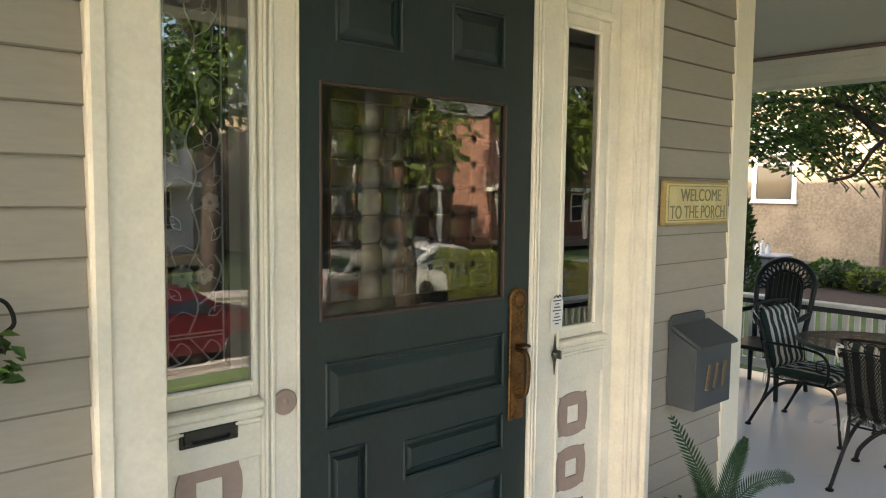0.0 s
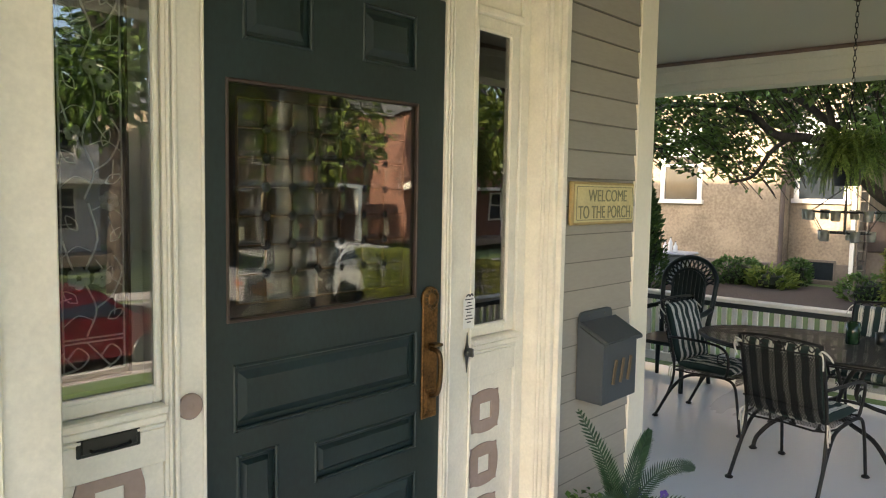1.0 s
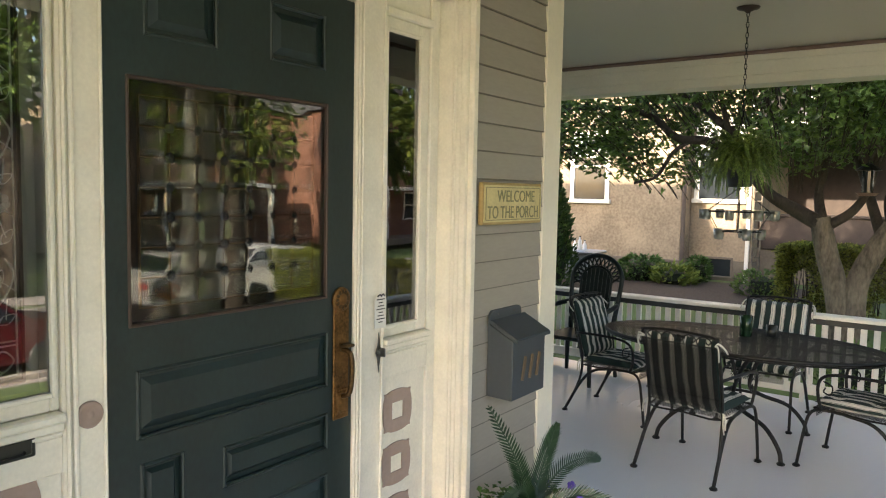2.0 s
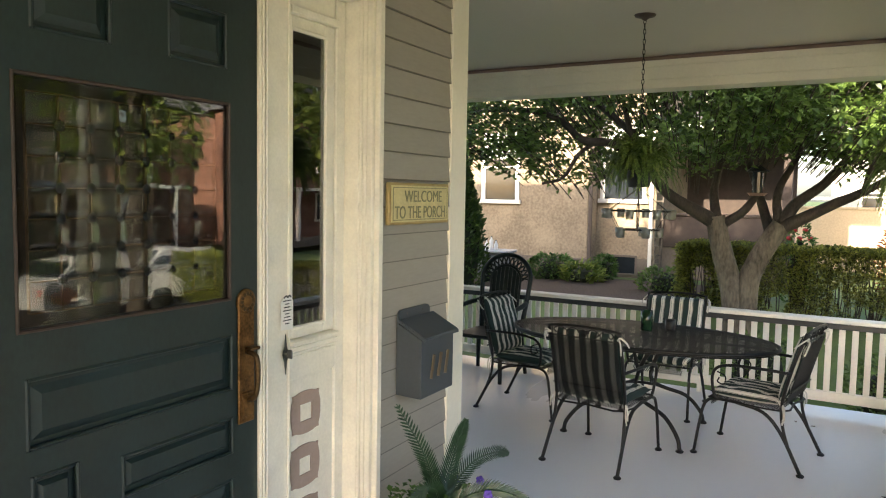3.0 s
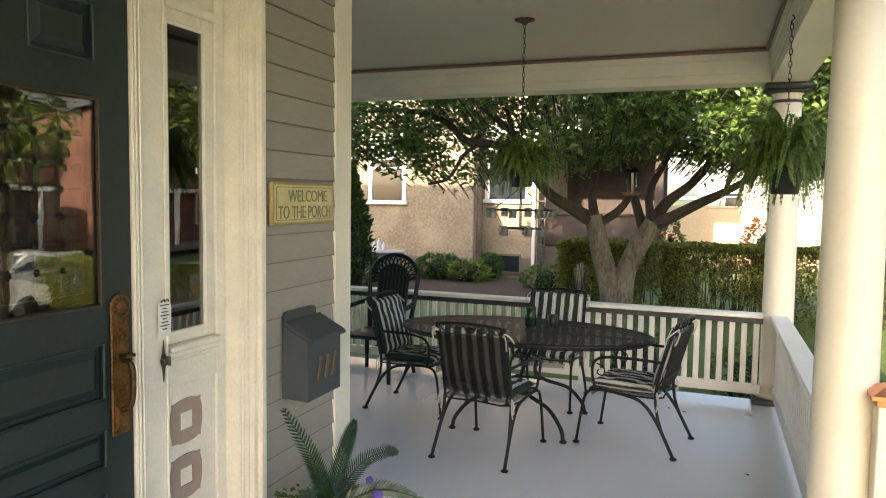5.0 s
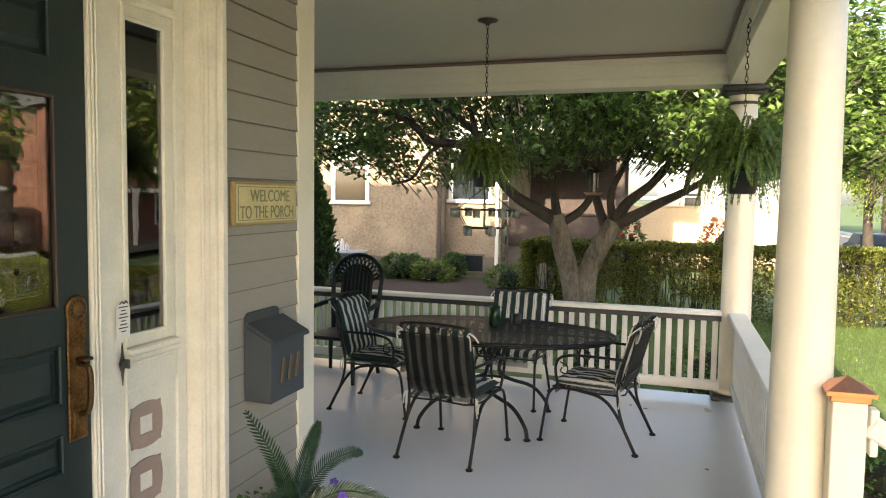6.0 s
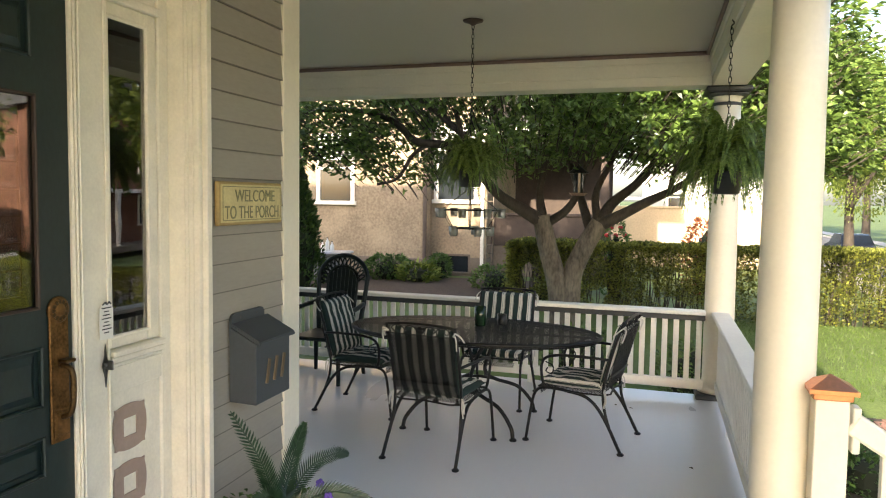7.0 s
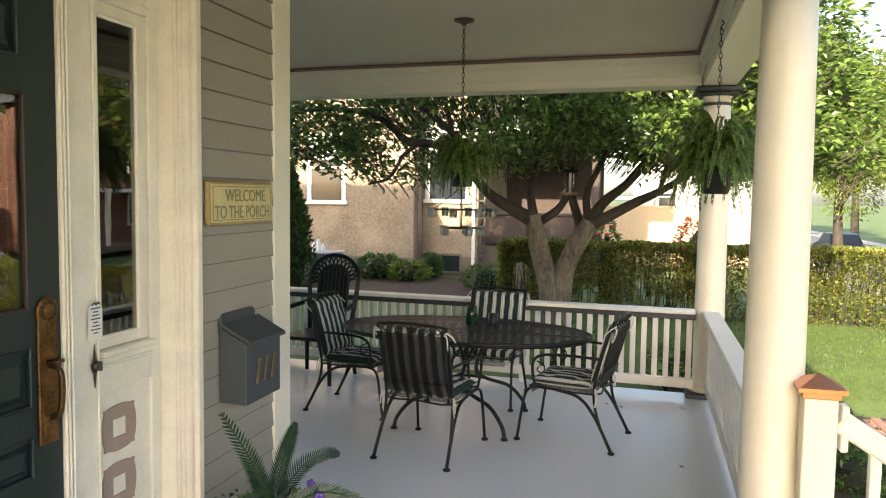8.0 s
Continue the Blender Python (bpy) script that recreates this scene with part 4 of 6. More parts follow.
def mesh_panel(bm, lx, ly, pitch, w, m, inside=None):
    """Expanded-metal diamonds in a rectangle or where inside() says so: short crossing strips."""
    n = int((lx + ly) / pitch)
    for sgn in (1, -1):
        for k in range(-n, n + 1):
            c = k * pitch
            ts = []
            steps = 60
            a = None
            for i in range(steps + 1):
                x = -lx / 2 + lx * i / steps
                y = sgn * x * 0.6 + c
                ok = abs(y) <= ly / 2 and (inside is None or inside(x, y))
                if ok and a is None:
                    a = (x, y)
                if ok:
                    last = (x, y)
                if a and (not ok or i == steps):
                    if (Vector(last) - Vector(a)).length > 0.02:
                        d = (Vector(last) - Vector(a)).normalized()
                        nrm = Vector((-d.y, d.x)) * w / 2
                        z = 0.0005 * sgn
                        q = [Vector((*(Vector(a) + nrm), z)), Vector((*(Vector(a) - nrm), z)), Vector((*(Vector(last) - nrm), z)), Vector((*(Vector(last) + nrm), z))]
                        top = [bm.verts.new(m @ v) for v in q]
                        low = [bm.verts.new(m @ (v - Vector((0, 0, 0.0018)))) for v in q]
                        bm.faces.new(top)
                        bm.faces.new(low[::-1])
                        for s in range(4):
                            bm.faces.new((top[s], low[s], low[(s + 1) % 4], top[(s + 1) % 4]))
                    a = None
    return bm


def patio_chair(place, rz, label, seed):
    """A wrought iron armchair that faces its own +x, on four splayed legs."""
    c = thing("patio_chair", place, label, "chair", "chairs round the table", rz=rz)
    Wd = 0.27
    foot = bmesh.new()
    lathe(foot, [(0.023, 0.0), (0.026, 0.009), (0.014, 0.019)], 10)
    for s in (1, -1):
        y = s * Wd
        part("leg", tube(bmesh.new(), [(0.345, y, 0.01), (0.315, y * 0.98, 0.22), (0.285, y * 0.96, 0.36), (0.22, y * 0.95, 0.405), (0.08, y * 0.93, 0.405)], 0.0108, 7), IRON, c, smooth=True)
        part("leg", tube(bmesh.new(), [(0.08, y * 0.93, 0.405), (-0.10, y * 0.93, 0.37), (-0.22, y * 0.96, 0.25), (-0.35, y, 0.01)], 0.012, 7), IRON, c, smooth=True)
        part("back_upright", tube(bmesh.new(), [(-0.27, y * 0.97, 0.16), (-0.225, y * 0.93, 0.30), (-0.215, y * 0.92, 0.45), (-0.27, y * 0.92, 0.70), (-0.345, y * 0.92, 0.93)], 0.0108, 7), IRON, c, smooth=True)
        part("armrest", tube(bmesh.new(), [(-0.265, y * 0.95, 0.655), (-0.10, y * 1.06, 0.665), (0.10, y * 1.08, 0.66), (0.20, y * 1.06, 0.63), (0.235, y * 1.02, 0.56), (0.225, y * 0.97, 0.45), (0.20, y * 0.95, 0.405)], 0.0105, 7), IRON, c, smooth=True)
        part("arm_scroll", tube(bmesh.new(), [(0.205, y * 1.0, 0.60), (0.15, y * 1.0, 0.575), (0.155, y * 1.0, 0.52), (0.20, y * 0.99, 0.53), (0.19, y * 0.99, 0.56)], 0.005, 5), IRON, c, smooth=True)
    for i, (fx, s) in enumerate(((0.345, 1), (0.345, -1), (-0.35, 1), (-0.35, -1))):
        o = part("foot", foot.copy(), IRON, c)
        o.location = (fx, s * Wd, 0)
    foot.free()
    part("seat_frame", tube(bmesh.new(), [(0.255, -Wd * 0.8, 0.41), (0.265, 0, 0.412), (0.255, Wd * 0.8, 0.41), (0.22, Wd * 0.93, 0.41), (-0.215, Wd * 0.92, 0.40), (-0.225, 0, 0.40), (-0.215, -Wd * 0.92, 0.40), (0.22, -Wd * 0.93, 0.41), (0.255, -Wd * 0.8, 0.41)], 0.007, 6, 3), IRON, c, smooth=True)
    part("apron", mesh_panel(bmesh.new(), 0.06, 0.40, 0.016, 0.004, Matrix.Translation((0.262, 0, 0.375)) @ Matrix.Rotation(radians(90), 4, "Y")), IRON, c, "expanded metal front strip")
    part("seat_mesh", mesh_panel(bmesh.new(), 0.46, 0.49, 0.019, 0.0035, Matrix.Translation((0.02, 0, 0.407))), IRON, c, "expanded metal seat")
    tilt = radians(15.5)
    backm = Matrix.Translation((-0.215, 0, 0.44)) @ Matrix.Rotation(-tilt, 4, "Y")
    part("back_mesh", mesh_panel(bmesh.new(), 0.42, 0.48, 0.0165, 0.0062, backm @ Matrix.Translation((-0.016, 0, 0.225)) @ Matrix.Rotation(radians(90), 4, "Y")), IRON, c, "expanded metal back")
    part("top_rail", tube(bmesh.new(), [backm @ Vector(q) for q in ((0, -0.248, 0.43), (0, -0.245, 0.49), (0, -0.2, 0.51), (0, 0, 0.52), (0, 0.2, 0.51), (0, 0.245, 0.49), (0, 0.248, 0.43))], 0.009, 7), IRON, c, smooth=True)
    part("cross_bar", tube(bmesh.new(), [backm @ Vector(q) for q in ((-0.006, -0.245, 0.44), (-0.006, 0.245, 0.44))], 0.006, 6), IRON, c)
    part("cross_bar", tube(bmesh.new(), [backm @ Vector(q) for q in ((-0.026, -0.245, 0.10), (-0.026, 0.245, 0.10))], 0.006, 6), IRON, c)
    bm = bmesh.new()
    for s in (1, -1):
        for a, b in ((0.03, 0.11), (0.12, 0.21)):
            mid = (a + b) / 2
            tube(bm, [backm @ Vector(q) for q in ((0, s * a, 0.445), (0, s * a, 0.48), (0, s * mid, 0.505), (0, s * b, 0.48), (0, s * (b - 0.02), 0.455), (0, s * (mid + 0.01), 0.47))], 0.0045, 5, 4)
        for k in range(3):
            a = k * 2.1 + 0.3
            lathe(bm, [(0.014, 0), (0.010, 0.006), (0.002, 0.009)], 6, m=backm @ Matrix.Translation((0.002, s * 0.012 + 0.018 * math.cos(a) * s, 0.475 + 0.016 * math.sin(a))) @ Matrix.Rotation(radians(90), 4, "Y"))
    part("scrollwork", bm, IRON, c, "curled iron leaf scrolls")
    seat = cushion("seat_cushion", 0.47, 0.485, 0.075, c, Matrix.Translation((0.03, 0, 0.448)), seed)
    back = cushion("back_cushion", 0.47, 0.485, 0.07, c, backm @ Matrix.Translation((0.028, 0, 0.245)) @ Matrix.Rotation(radians(90), 4, "Y"), seed + 7)
    for s in (1, -1):
        for par, pts in ((back, [(-0.21, s * 0.235, -0.03), (-0.215, s * 0.262, -0.055), (-0.18, s * 0.268, -0.06), (-0.12, s * 0.262, -0.055)]), (back, [(-0.212, s * 0.238, -0.03), (-0.235, s * 0.262, -0.045), (-0.20, s * 0.285, -0.02), (-0.15, s * 0.292, 0.01)]), (seat, [(-0.22, s * 0.235, 0.0), (-0.25, s * 0.255, -0.02), (-0.262, s * 0.262, -0.08), (-0.255, s * 0.268, -0.135)]), (seat, [(-0.222, s * 0.232, 0.0), (-0.248, s * 0.25, -0.005), (-0.268, s * 0.275, -0.03), (-0.27, s * 0.28, -0.1)])):
            part("tie", tube(bmesh.new(), pts, 0.006, 4, 4), RIBBON, par, "white fabric tie")
    return c


CHAIR = "black wrought iron armchair, striped green cushions"
patio_chair((5.056, 1.588, 0), -8.8, CHAIR + ", back towards the door", 1)
patio_chair((5.638, 0.655, 0), 79, CHAIR + ", drawn out from the table", 2)
patio_chair((5.89, 2.465, 0), -95, CHAIR + ", beside the mailbox wall", 3)
patio_chair((6.50, 1.475, 0), 178, CHAIR + ", against the railing", 4)

TX, TY, TZ, TA, TB = 5.80, 1.545, 0.735, 0.57, 1.0
table = thing("patio_table", (TX, TY, 0), "oval black wrought iron table with mesh top", "table", rz=-2)


def oval(r, z, n=56):
    return [(TA * r * math.cos(2 * math.pi * k / n), TB * r * math.sin(2 * math.pi * k / n), z) for k in range(n)]


def ring_tube(bm, pts, r, sides=6):
    pts = [Vector(q) for q in pts]
    n = len(pts)
    rings = []
    for i, c in enumerate(pts):
        d = (pts[(i + 1) % n] - pts[i - 1]).normalized()
        side = d.cross(Vector((0, 0, 1))).normalized()
        up = side.cross(d)
        rings.append([bm.verts.new(c + r * (math.cos(2 * math.pi * k / sides) * side + math.sin(2 * math.pi * k / sides) * up)) for k in range(sides)])
    for i in range(n):
        a, b = rings[i], rings[(i + 1) % n]
        for k in range(sides):
            bm.faces.new((a[k], a[(k + 1) % sides], b[(k + 1) % sides], b[k]))
    return bm


bm = ring_tube(bmesh.new(), oval(1.0, TZ - 0.012), 0.014, 8)
ring_tube(bm, oval(0.985, TZ - 0.034), 0.006)
part("rim", bm, IRON, table, smooth=True)
part("mesh_top", mesh_panel(bmesh.new(), 2 * TA, 2 * TB, 0.021, 0.0062, Matrix.Translation((0, 0, TZ)), lambda x, y: (x / TA) ** 2 + (y / TB) ** 2 < 0.98), IRON, table, "expanded metal table top")
bm = bmesh.new()
for yy in (-0.5, 0.0, 0.5):
    w = TA * math.sqrt(1 - (yy / TB) ** 2) * 0.98
    box(bm, -w, w, yy - 0.012, yy + 0.012, TZ - 0.016, TZ - 0.004)
box(bm, -0.012, 0.012, -TB * 0.97, TB * 0.97, TZ - 0.017, TZ - 0.005)
part("support_bar", bm, IRON, table)
for sx in (1, -1):
    for sy in (1, -1):
        part("leg", tube(bmesh.new(), [(sx * 0.40, sy * 0.43, 0.012), (sx * 0.385, sy * 0.405, 0.10), (sx * 0.34, sy * 0.30, 0.22), (sx * 0.26, sy * 0.13, 0.285), (sx * 0.22, sy * 0.05, 0.36), (sx * 0.24, sy * 0.10, 0.55), (sx * 0.28, sy * 0.2, TZ - 0.02)], 0.015, 8), IRON, table, smooth=True)
        o = part("foot", lathe(bmesh.new(), [(0.026, 0), (0.028, 0.01), (0.016, 0.02)], 10), IRON, table)
        o.location = (sx * 0.40, sy * 0.43, 0)
    part("stretcher", tube(bmesh.new(), [(sx * 0.26, -0.13, 0.285), (sx * 0.24, 0, 0.30), (sx * 0.26, 0.13, 0.285)], 0.012, 8), IRON, table, smooth=True)

tumbler = thing("glass_tumbler", (5.96, 1.52, TZ + 0.003), "green glass candle tumbler on the table", "glass")
part("glass", lathe(bmesh.new(), [(0.043, 0), (0.045, 0.004), (0.046, 0.08), (0.046, 0.155), (0.042, 0.155), (0.042, 0.08), (0.040, 0.03), (0.002, 0.028)], 24), mat("green_tumbler_glass", (0.010, 0.034, 0.014), 0.12, vary=0.2, bump=0), tumbler, smooth=True)
cup = thing("candle_cup", (6.06, 1.36, TZ + 0.003), "small dark candle cup on the table", "cup")
part("cup", lathe(bmesh.new(), [(0.034, 0), (0.038, 0.004), (0.041, 0.085), (0.037, 0.085), (0.035, 0.03), (0.002, 0.028)], 20), BLACK, cup, smooth=True)


# high-backed resin chair
def resin_chair(place, rz):
    c = thing("resin_chair", place, "dark green moulded resin armchair with lattice back", "chair", rz=rz)
    bm = boxes((-0.25, 0.26, -0.25, 0.25, 0.40, 0.435), bevel=0.012)
    part("seat", bm, PLASTIC, c)
    bk = Matrix.Translation((-0.24, 0, 0.42)) @ Matrix.Rotation(radians(-11), 4, "Y")
    out = []
    for k in range(13):
        a = math.pi * k / 12
        out.append((0, 0.27 * math.cos(a), 0.52 + 0.24 * math.sin(a)))
    part("back_frame", tube(bmesh.new(), [bk @ Vector(q) for q in ((0, 0.22, 0), (0, 0.25, 0.25), *out, (0, -0.25, 0.25), (0, -0.22, 0))], 0.024, 8, 2), PLASTIC, c, smooth=True)
    ins = []
    for k in range(13):
        a = math.pi * k / 12
        ins.append((0.004, 0.165 * math.cos(a), 0.50 + 0.15 * math.sin(a)))
    part("inner_hoop", tube(bmesh.new(), [bk @ Vector(q) for q in ((0.004, 0.15, 0.02), (0.004, 0.16, 0.25), *ins, (0.004, -0.16, 0.25), (0.004, -0.15, 0.02))], 0.013, 6, 2), PLASTIC, c, smooth=True)
    bm = bmesh.new()
    for k in range(15):
        a0, a1 = math.pi * k / 14, math.pi * (k + 1) / 14
        for u, w in ((a0, a1), (a1, a0)):
            tube(bm, [bk @ Vector((0, 0.165 * math.cos(u), 0.50 + 0.15 * math.sin(u))), bk @ Vector((0, 0.262 * math.cos(w), 0.52 + 0.232 * math.sin(w)))], 0.009, 5)
    part("lattice", bm, PLASTIC, c, "criss-cross lattice band")
    bm = bmesh.new()
    for k in range(7):
        y = -0.132 + 0.044 * k
        h = 0.50 + 0.15 * math.sqrt(max(0, 1 - (y / 0.165) ** 2))
        box(bm, -0.006, 0.006, y - 0.0205, y + 0.0205, 0.03, h - 0.005, 0.003, bk)
    part("back_slats", bm, PLASTIC, c)
    for s in (1, -1):
        part("armrest", tube(bmesh.new(), [(-0.27, s * 0.26, 0.70), (-0.1, s * 0.29, 0.685), (0.14, s * 0.295, 0.66), (0.25, s * 0.285, 0.60), (0.255, s * 0.275, 0.45)], 0.024, 8), PLASTIC, c, smooth=True)
        for fx in (1, -1):
            part("leg", tube(bmesh.new(), [(fx * 0.22, s * 0.235, 0.41), (fx * 0.245, s * 0.255, 0.2), (fx * 0.27, s * 0.27, 0.0)], 0.026, 6, r_end=0.019), PLASTIC, c, smooth=True)
    return c


resin_chair((6.72, 3.22, 0), 176)

# ---- hanging plants and lamp ----
def fern(parent, radius, seed, count=95, z0=0.0, size=0.026):
    """Arching fronds with paired tapering leaflets, as one mesh."""
    r = random.Random(seed)
    verts, faces = [], []
    for k in range(count):
        a = r.uniform(0, 2 * math.pi)
        u = r.random()
        ln = radius * r.uniform(0.7, 1.15) * (0.75 + 0.3 * u)
        rise = (0.95 - 0.65 * u) * radius * r.uniform(0.8, 1.15)
        drop = (0.25 + 0.5 * u) * radius * r.uniform(0.7, 1.25)
        d = Vector((math.cos(a), math.sin(a), 0))
        side = Vector((-d.y, d.x, 0))
        twist = r.gauss(0, 0.35)
        n = 30
        prev = None
        for i in range(1, n + 1):
            t = i / n
            c = d * ln * (t - 0.15 * t ** 3) + Vector((0, 0, z0 + rise * math.sin(t * math.pi * 0.62) - drop * t ** 2.6)) + side * 0.035 * math.sin(2.5 * t + k)
            if prev is not None:
                f = (c - prev).normalized()
                across = (side + Vector((0, 0, twist))).normalized()
                w = size * (1.0 - 0.8 * t ** 1.5) * min(1, 0.35 + t * 4)
                g = (c - prev).length * 1.5
                for s in (1, -1):
                    b = len(verts)
                    root = prev - Vector((0, 0, 0.004))
                    verts += [prev, prev + f * g * 0.8 + across * s * w * 0.6, prev + across * s * w * 1.5 + f * w * 0.35 - Vector((0, 0, 0.3 * w)), root + across * s * w * 0.6 - f * g * 0.1]
                    faces += [(b, b + 1, b + 2), (b, b + 2, b + 3)]
            prev = c
    me = bpy.data.meshes.new("fronds")
    me.from_pydata([tuple(v) for v in verts], [], faces)
    me.materials.append(LEAF_FERN)
    o = new("fronds", me)
    o.parent = parent
    return o


def chain(parent, z0, z1):
    bm = bmesh.new()
    n = int((z1 - z0) / 0.034)
    for k in range(n):
        z = z0 + (k + 0.5) * (z1 - z0) / n
        m = Matrix.Translation((0, 0, z)) @ Matrix.Rotation(radians(90 * (k % 2)), 4, "Z")
        pts = [m @ Vector((0.009 * math.cos(a), 0, 0.022 * math.sin(a))) for a in [i * math.pi / 4 for i in range(9)]]
        tube(bm, pts, 0.0026, 4, smooth=False)
    return part("chain", bm, IRON, parent)


def basket(parent, z, r, h):
    part("pot", lathe(bmesh.new(), [(r * 0.72, z), (r * 0.80, z + 0.01), (r, z + h), (r * 1.06, z + h), (r * 1.06, z + h + 0.012), (r * 0.9, z + h + 0.01), (r * 0.85, z + h - 0.02)], 22), BLACK, parent, "dark plastic hanging pot", smooth=True)
    top = z + h
    for k in range(3):
        a = k * 2.0944 + 0.5
        part("hanger", tube(bmesh.new(), [(r * math.cos(a), r * math.sin(a), top), (0.006 * math.cos(a), 0.006 * math.sin(a), top + 0.36)], 0.0025, 4, smooth=False), IRON, parent)
    return top


f1 = thing("hanging_fern", (5.43, 1.49, 0), "bushy green fern hanging on a black chain", "hanging plant", "hanging ferns")
part("ceiling_plate", lathe(bmesh.new(), [(0.075, CEIL_Z - 0.001), (0.07, CEIL_Z - 0.012), (0.03, CEIL_Z - 0.024), (0.01, CEIL_Z - 0.04)], 24), PLATE, f1, "dark brown round ceiling plate", smooth=True)
top = basket(f1, 1.845, 0.095, 0.12)
chain(f1, top + 0.36, CEIL_Z - 0.03)
fern(f1, 0.32, 3, 270, 1.95, 0.024)
f2 = thing("hanging_fern", (4.95, -0.225, 0), "large drooping green fern hanging on a thin chain", "hanging plant", "hanging ferns")
top = basket(f2, 1.81, 0.10, 0.13)
part("hook", tube(bmesh.new(), [(0, 0.0, BEAM_Z + 0.09), (0, -0.012, BEAM_Z + 0.07), (0, 0.004, BEAM_Z + 0.05), (0, 0.0, BEAM_Z + 0.03)], 0.004, 5), IRON, f2)
chain(f2, top + 0.36, BEAM_Z + 0.04)
fern(f2, 0.42, 8, 250, 1.92, 0.029)

lamp = thing("candle_chandelier", (5.43, 1.49, 0), "black wire candle chandelier with clear glass cups", "chandelier")
bm = bmesh.new()
for zz, rr in ((1.678, 0.235), (1.545, 0.15)):
    ring_tube(bm, [(rr * math.cos(k * math.pi / 16), rr * math.sin(k * math.pi / 16), zz) for k in range(32)], 0.004, 5)
part("wire_ring", bm, IRON, lamp)
bm = bmesh.new()
for k in range(6):
    a = k * math.pi / 3 + 0.2
    ca, sa = math.cos(a), math.sin(a)
    tube(bm, [(0, 0, 1.843), (0.235 * ca, 0.235 * sa, 1.678), (0.15 * ca, 0.15 * sa, 1.545)], 0.003, 4, smooth=False)
tube(bm, [(0, 0, 1.844), (0, 0, 1.53)], 0.004, 5, smooth=False)
for zz, rr in ((1.678, 0.235), (1.545, 0.15)):
    for k in range(3):
        a = k * math.pi / 3 + 0.2
        tube(bm, [(rr * math.cos(a), rr * math.sin(a), zz), (-rr * math.cos(a), -rr * math.sin(a), zz)], 0.0025, 4, smooth=False)
part("wire_frame", bm, IRON, lamp)
for zz, rr, n in ((1.678, 0.235, 8), (1.545, 0.15, 5)):
    for k in range(n):
        a = k * 2 * math.pi / n
        o = part("glass_cup", lathe(bmesh.new(), [(0.020, -0.055), (0.027, -0.052), (0.031, 0.012), (0.028, 0.012), (0.024, -0.044), (0.001, -0.046)], 12), CLEAR_GLASS, lamp, smooth=True)
        o.location = (rr * math.cos(a), rr * math.sin(a), zz)


# ---- planter by the wall ----
planter = thing("planter", (2.71, 1.60, 0), "terracotta planter with a sago palm and violas", "potted plant")
TERRA = mat("terracotta", (0.36, 0.15, 0.08), 0.8, vary=0.2, scale=8)
part("pot", lathe(bmesh.new(), [(0.13, 0), (0.14, 0.01), (0.185, 0.36), (0.20, 0.36), (0.205, 0.42), (0.185, 0.42), (0.175, 0.39), (0.001, 0.39)], 32), TERRA, planter, smooth=True)
part("soil", lathe(bmesh.new(), [(0.18, 0.391), (0.12, 0.405), (0.001, 0.412)], 24), SOIL, planter)


def palm_frond(parent, pts, width, seed):
    """A stiff arching rib with two rows of narrow leaflets."""
    r = random.Random(seed)
    line = smooth_path(pts, 13)
    part("frond_rib", tube(bmesh.new(), pts, 0.006, 5, 6, r_end=0.002), LEAF_PALM, parent)
    verts, faces = [], []
    n = len(line)
    for i in range(3, n - 1):
        t = i / n
        f = (line[i + 1] - line[i - 1]).normalized()
        view = Vector((-0.85, -0.45, 0.25)).normalized()
        side = f.cross(view).normalized()
        w = width * math.sin(math.pi * (0.12 + 0.86 * t)) ** 0.6 * (1.0 if t < 0.9 else 0.8)
        for s in (1, -1):
            b = len(verts)
            base = line[i]
            d = (side * s + f * (1.15 + 0.4 * t) + view * r.uniform(-0.15, 0.25)).normalized()
            ww = f.cross(d).cross(d).normalized() * 0.0046
            tip = base + d * w * r.uniform(0.92, 1.06)
            mid = base + d * w * 0.55
            verts += [base + ww * 0.8, base - ww * 0.8, mid + ww, mid - ww, tip]
            faces += [(b, b + 1, b + 3, b + 2), (b + 2, b + 3, b + 4)]
    me = bpy.data.meshes.new("frond")
    me.from_pydata([tuple(v) for v in verts], [], faces)
    me.materials.append(LEAF_PALM)
    o = new("frond", me)
    o.parent = parent
    return o


for k, (pts, w) in enumerate((
        (((0, 0, 0.42), (-0.03, 0, 0.58), (-0.13, 0.0, 0.76), (-0.32, 0.01, 1.0)), 0.075),
        (((0, 0, 0.42), (0.06, 0.0, 0.55), (0.19, 0.02, 0.68), (0.33, 0.04, 0.77)), 0.075),
        (((0, 0, 0.42), (0.07, -0.02, 0.54), (0.28, -0.02, 0.60), (0.52, -0.03, 0.575), (0.66, -0.03, 0.52)), 0.07),
        (((0, 0, 0.42), (-0.06, -0.03, 0.57), (-0.17, -0.05, 0.645), (-0.34, -0.06, 0.645)), 0.075),
        (((0, 0, 0.42), (0.0, -0.06, 0.52), (0.08, -0.2, 0.58), (0.14, -0.36, 0.54)), 0.07),
        (((0, 0, 0.42), (-0.06, -0.06, 0.5), (-0.14, -0.2, 0.52), (-0.2, -0.34, 0.46)), 0.07))):
    palm_frond(planter, pts, w, k)
rnd = random.Random(11)
spots = []
for k in range(420):
    a, q = rnd.uniform(0, 6.283), 0.235 * math.sqrt(rnd.random())
    spots.append(((q * math.cos(a), q * math.sin(a), 0.42 + 0.10 * rnd.random() + 0.05 * (1 - q / 0.235)), (math.cos(a), math.sin(a), 0.5)))
leaves("viola_leaves", LEAF_BED, spots, planter, 0.036, 0.1, 0.6, 12)
VIOLET = mat("violet_petal", (0.11, 0.055, 0.36), 0.6, vary=0.2)
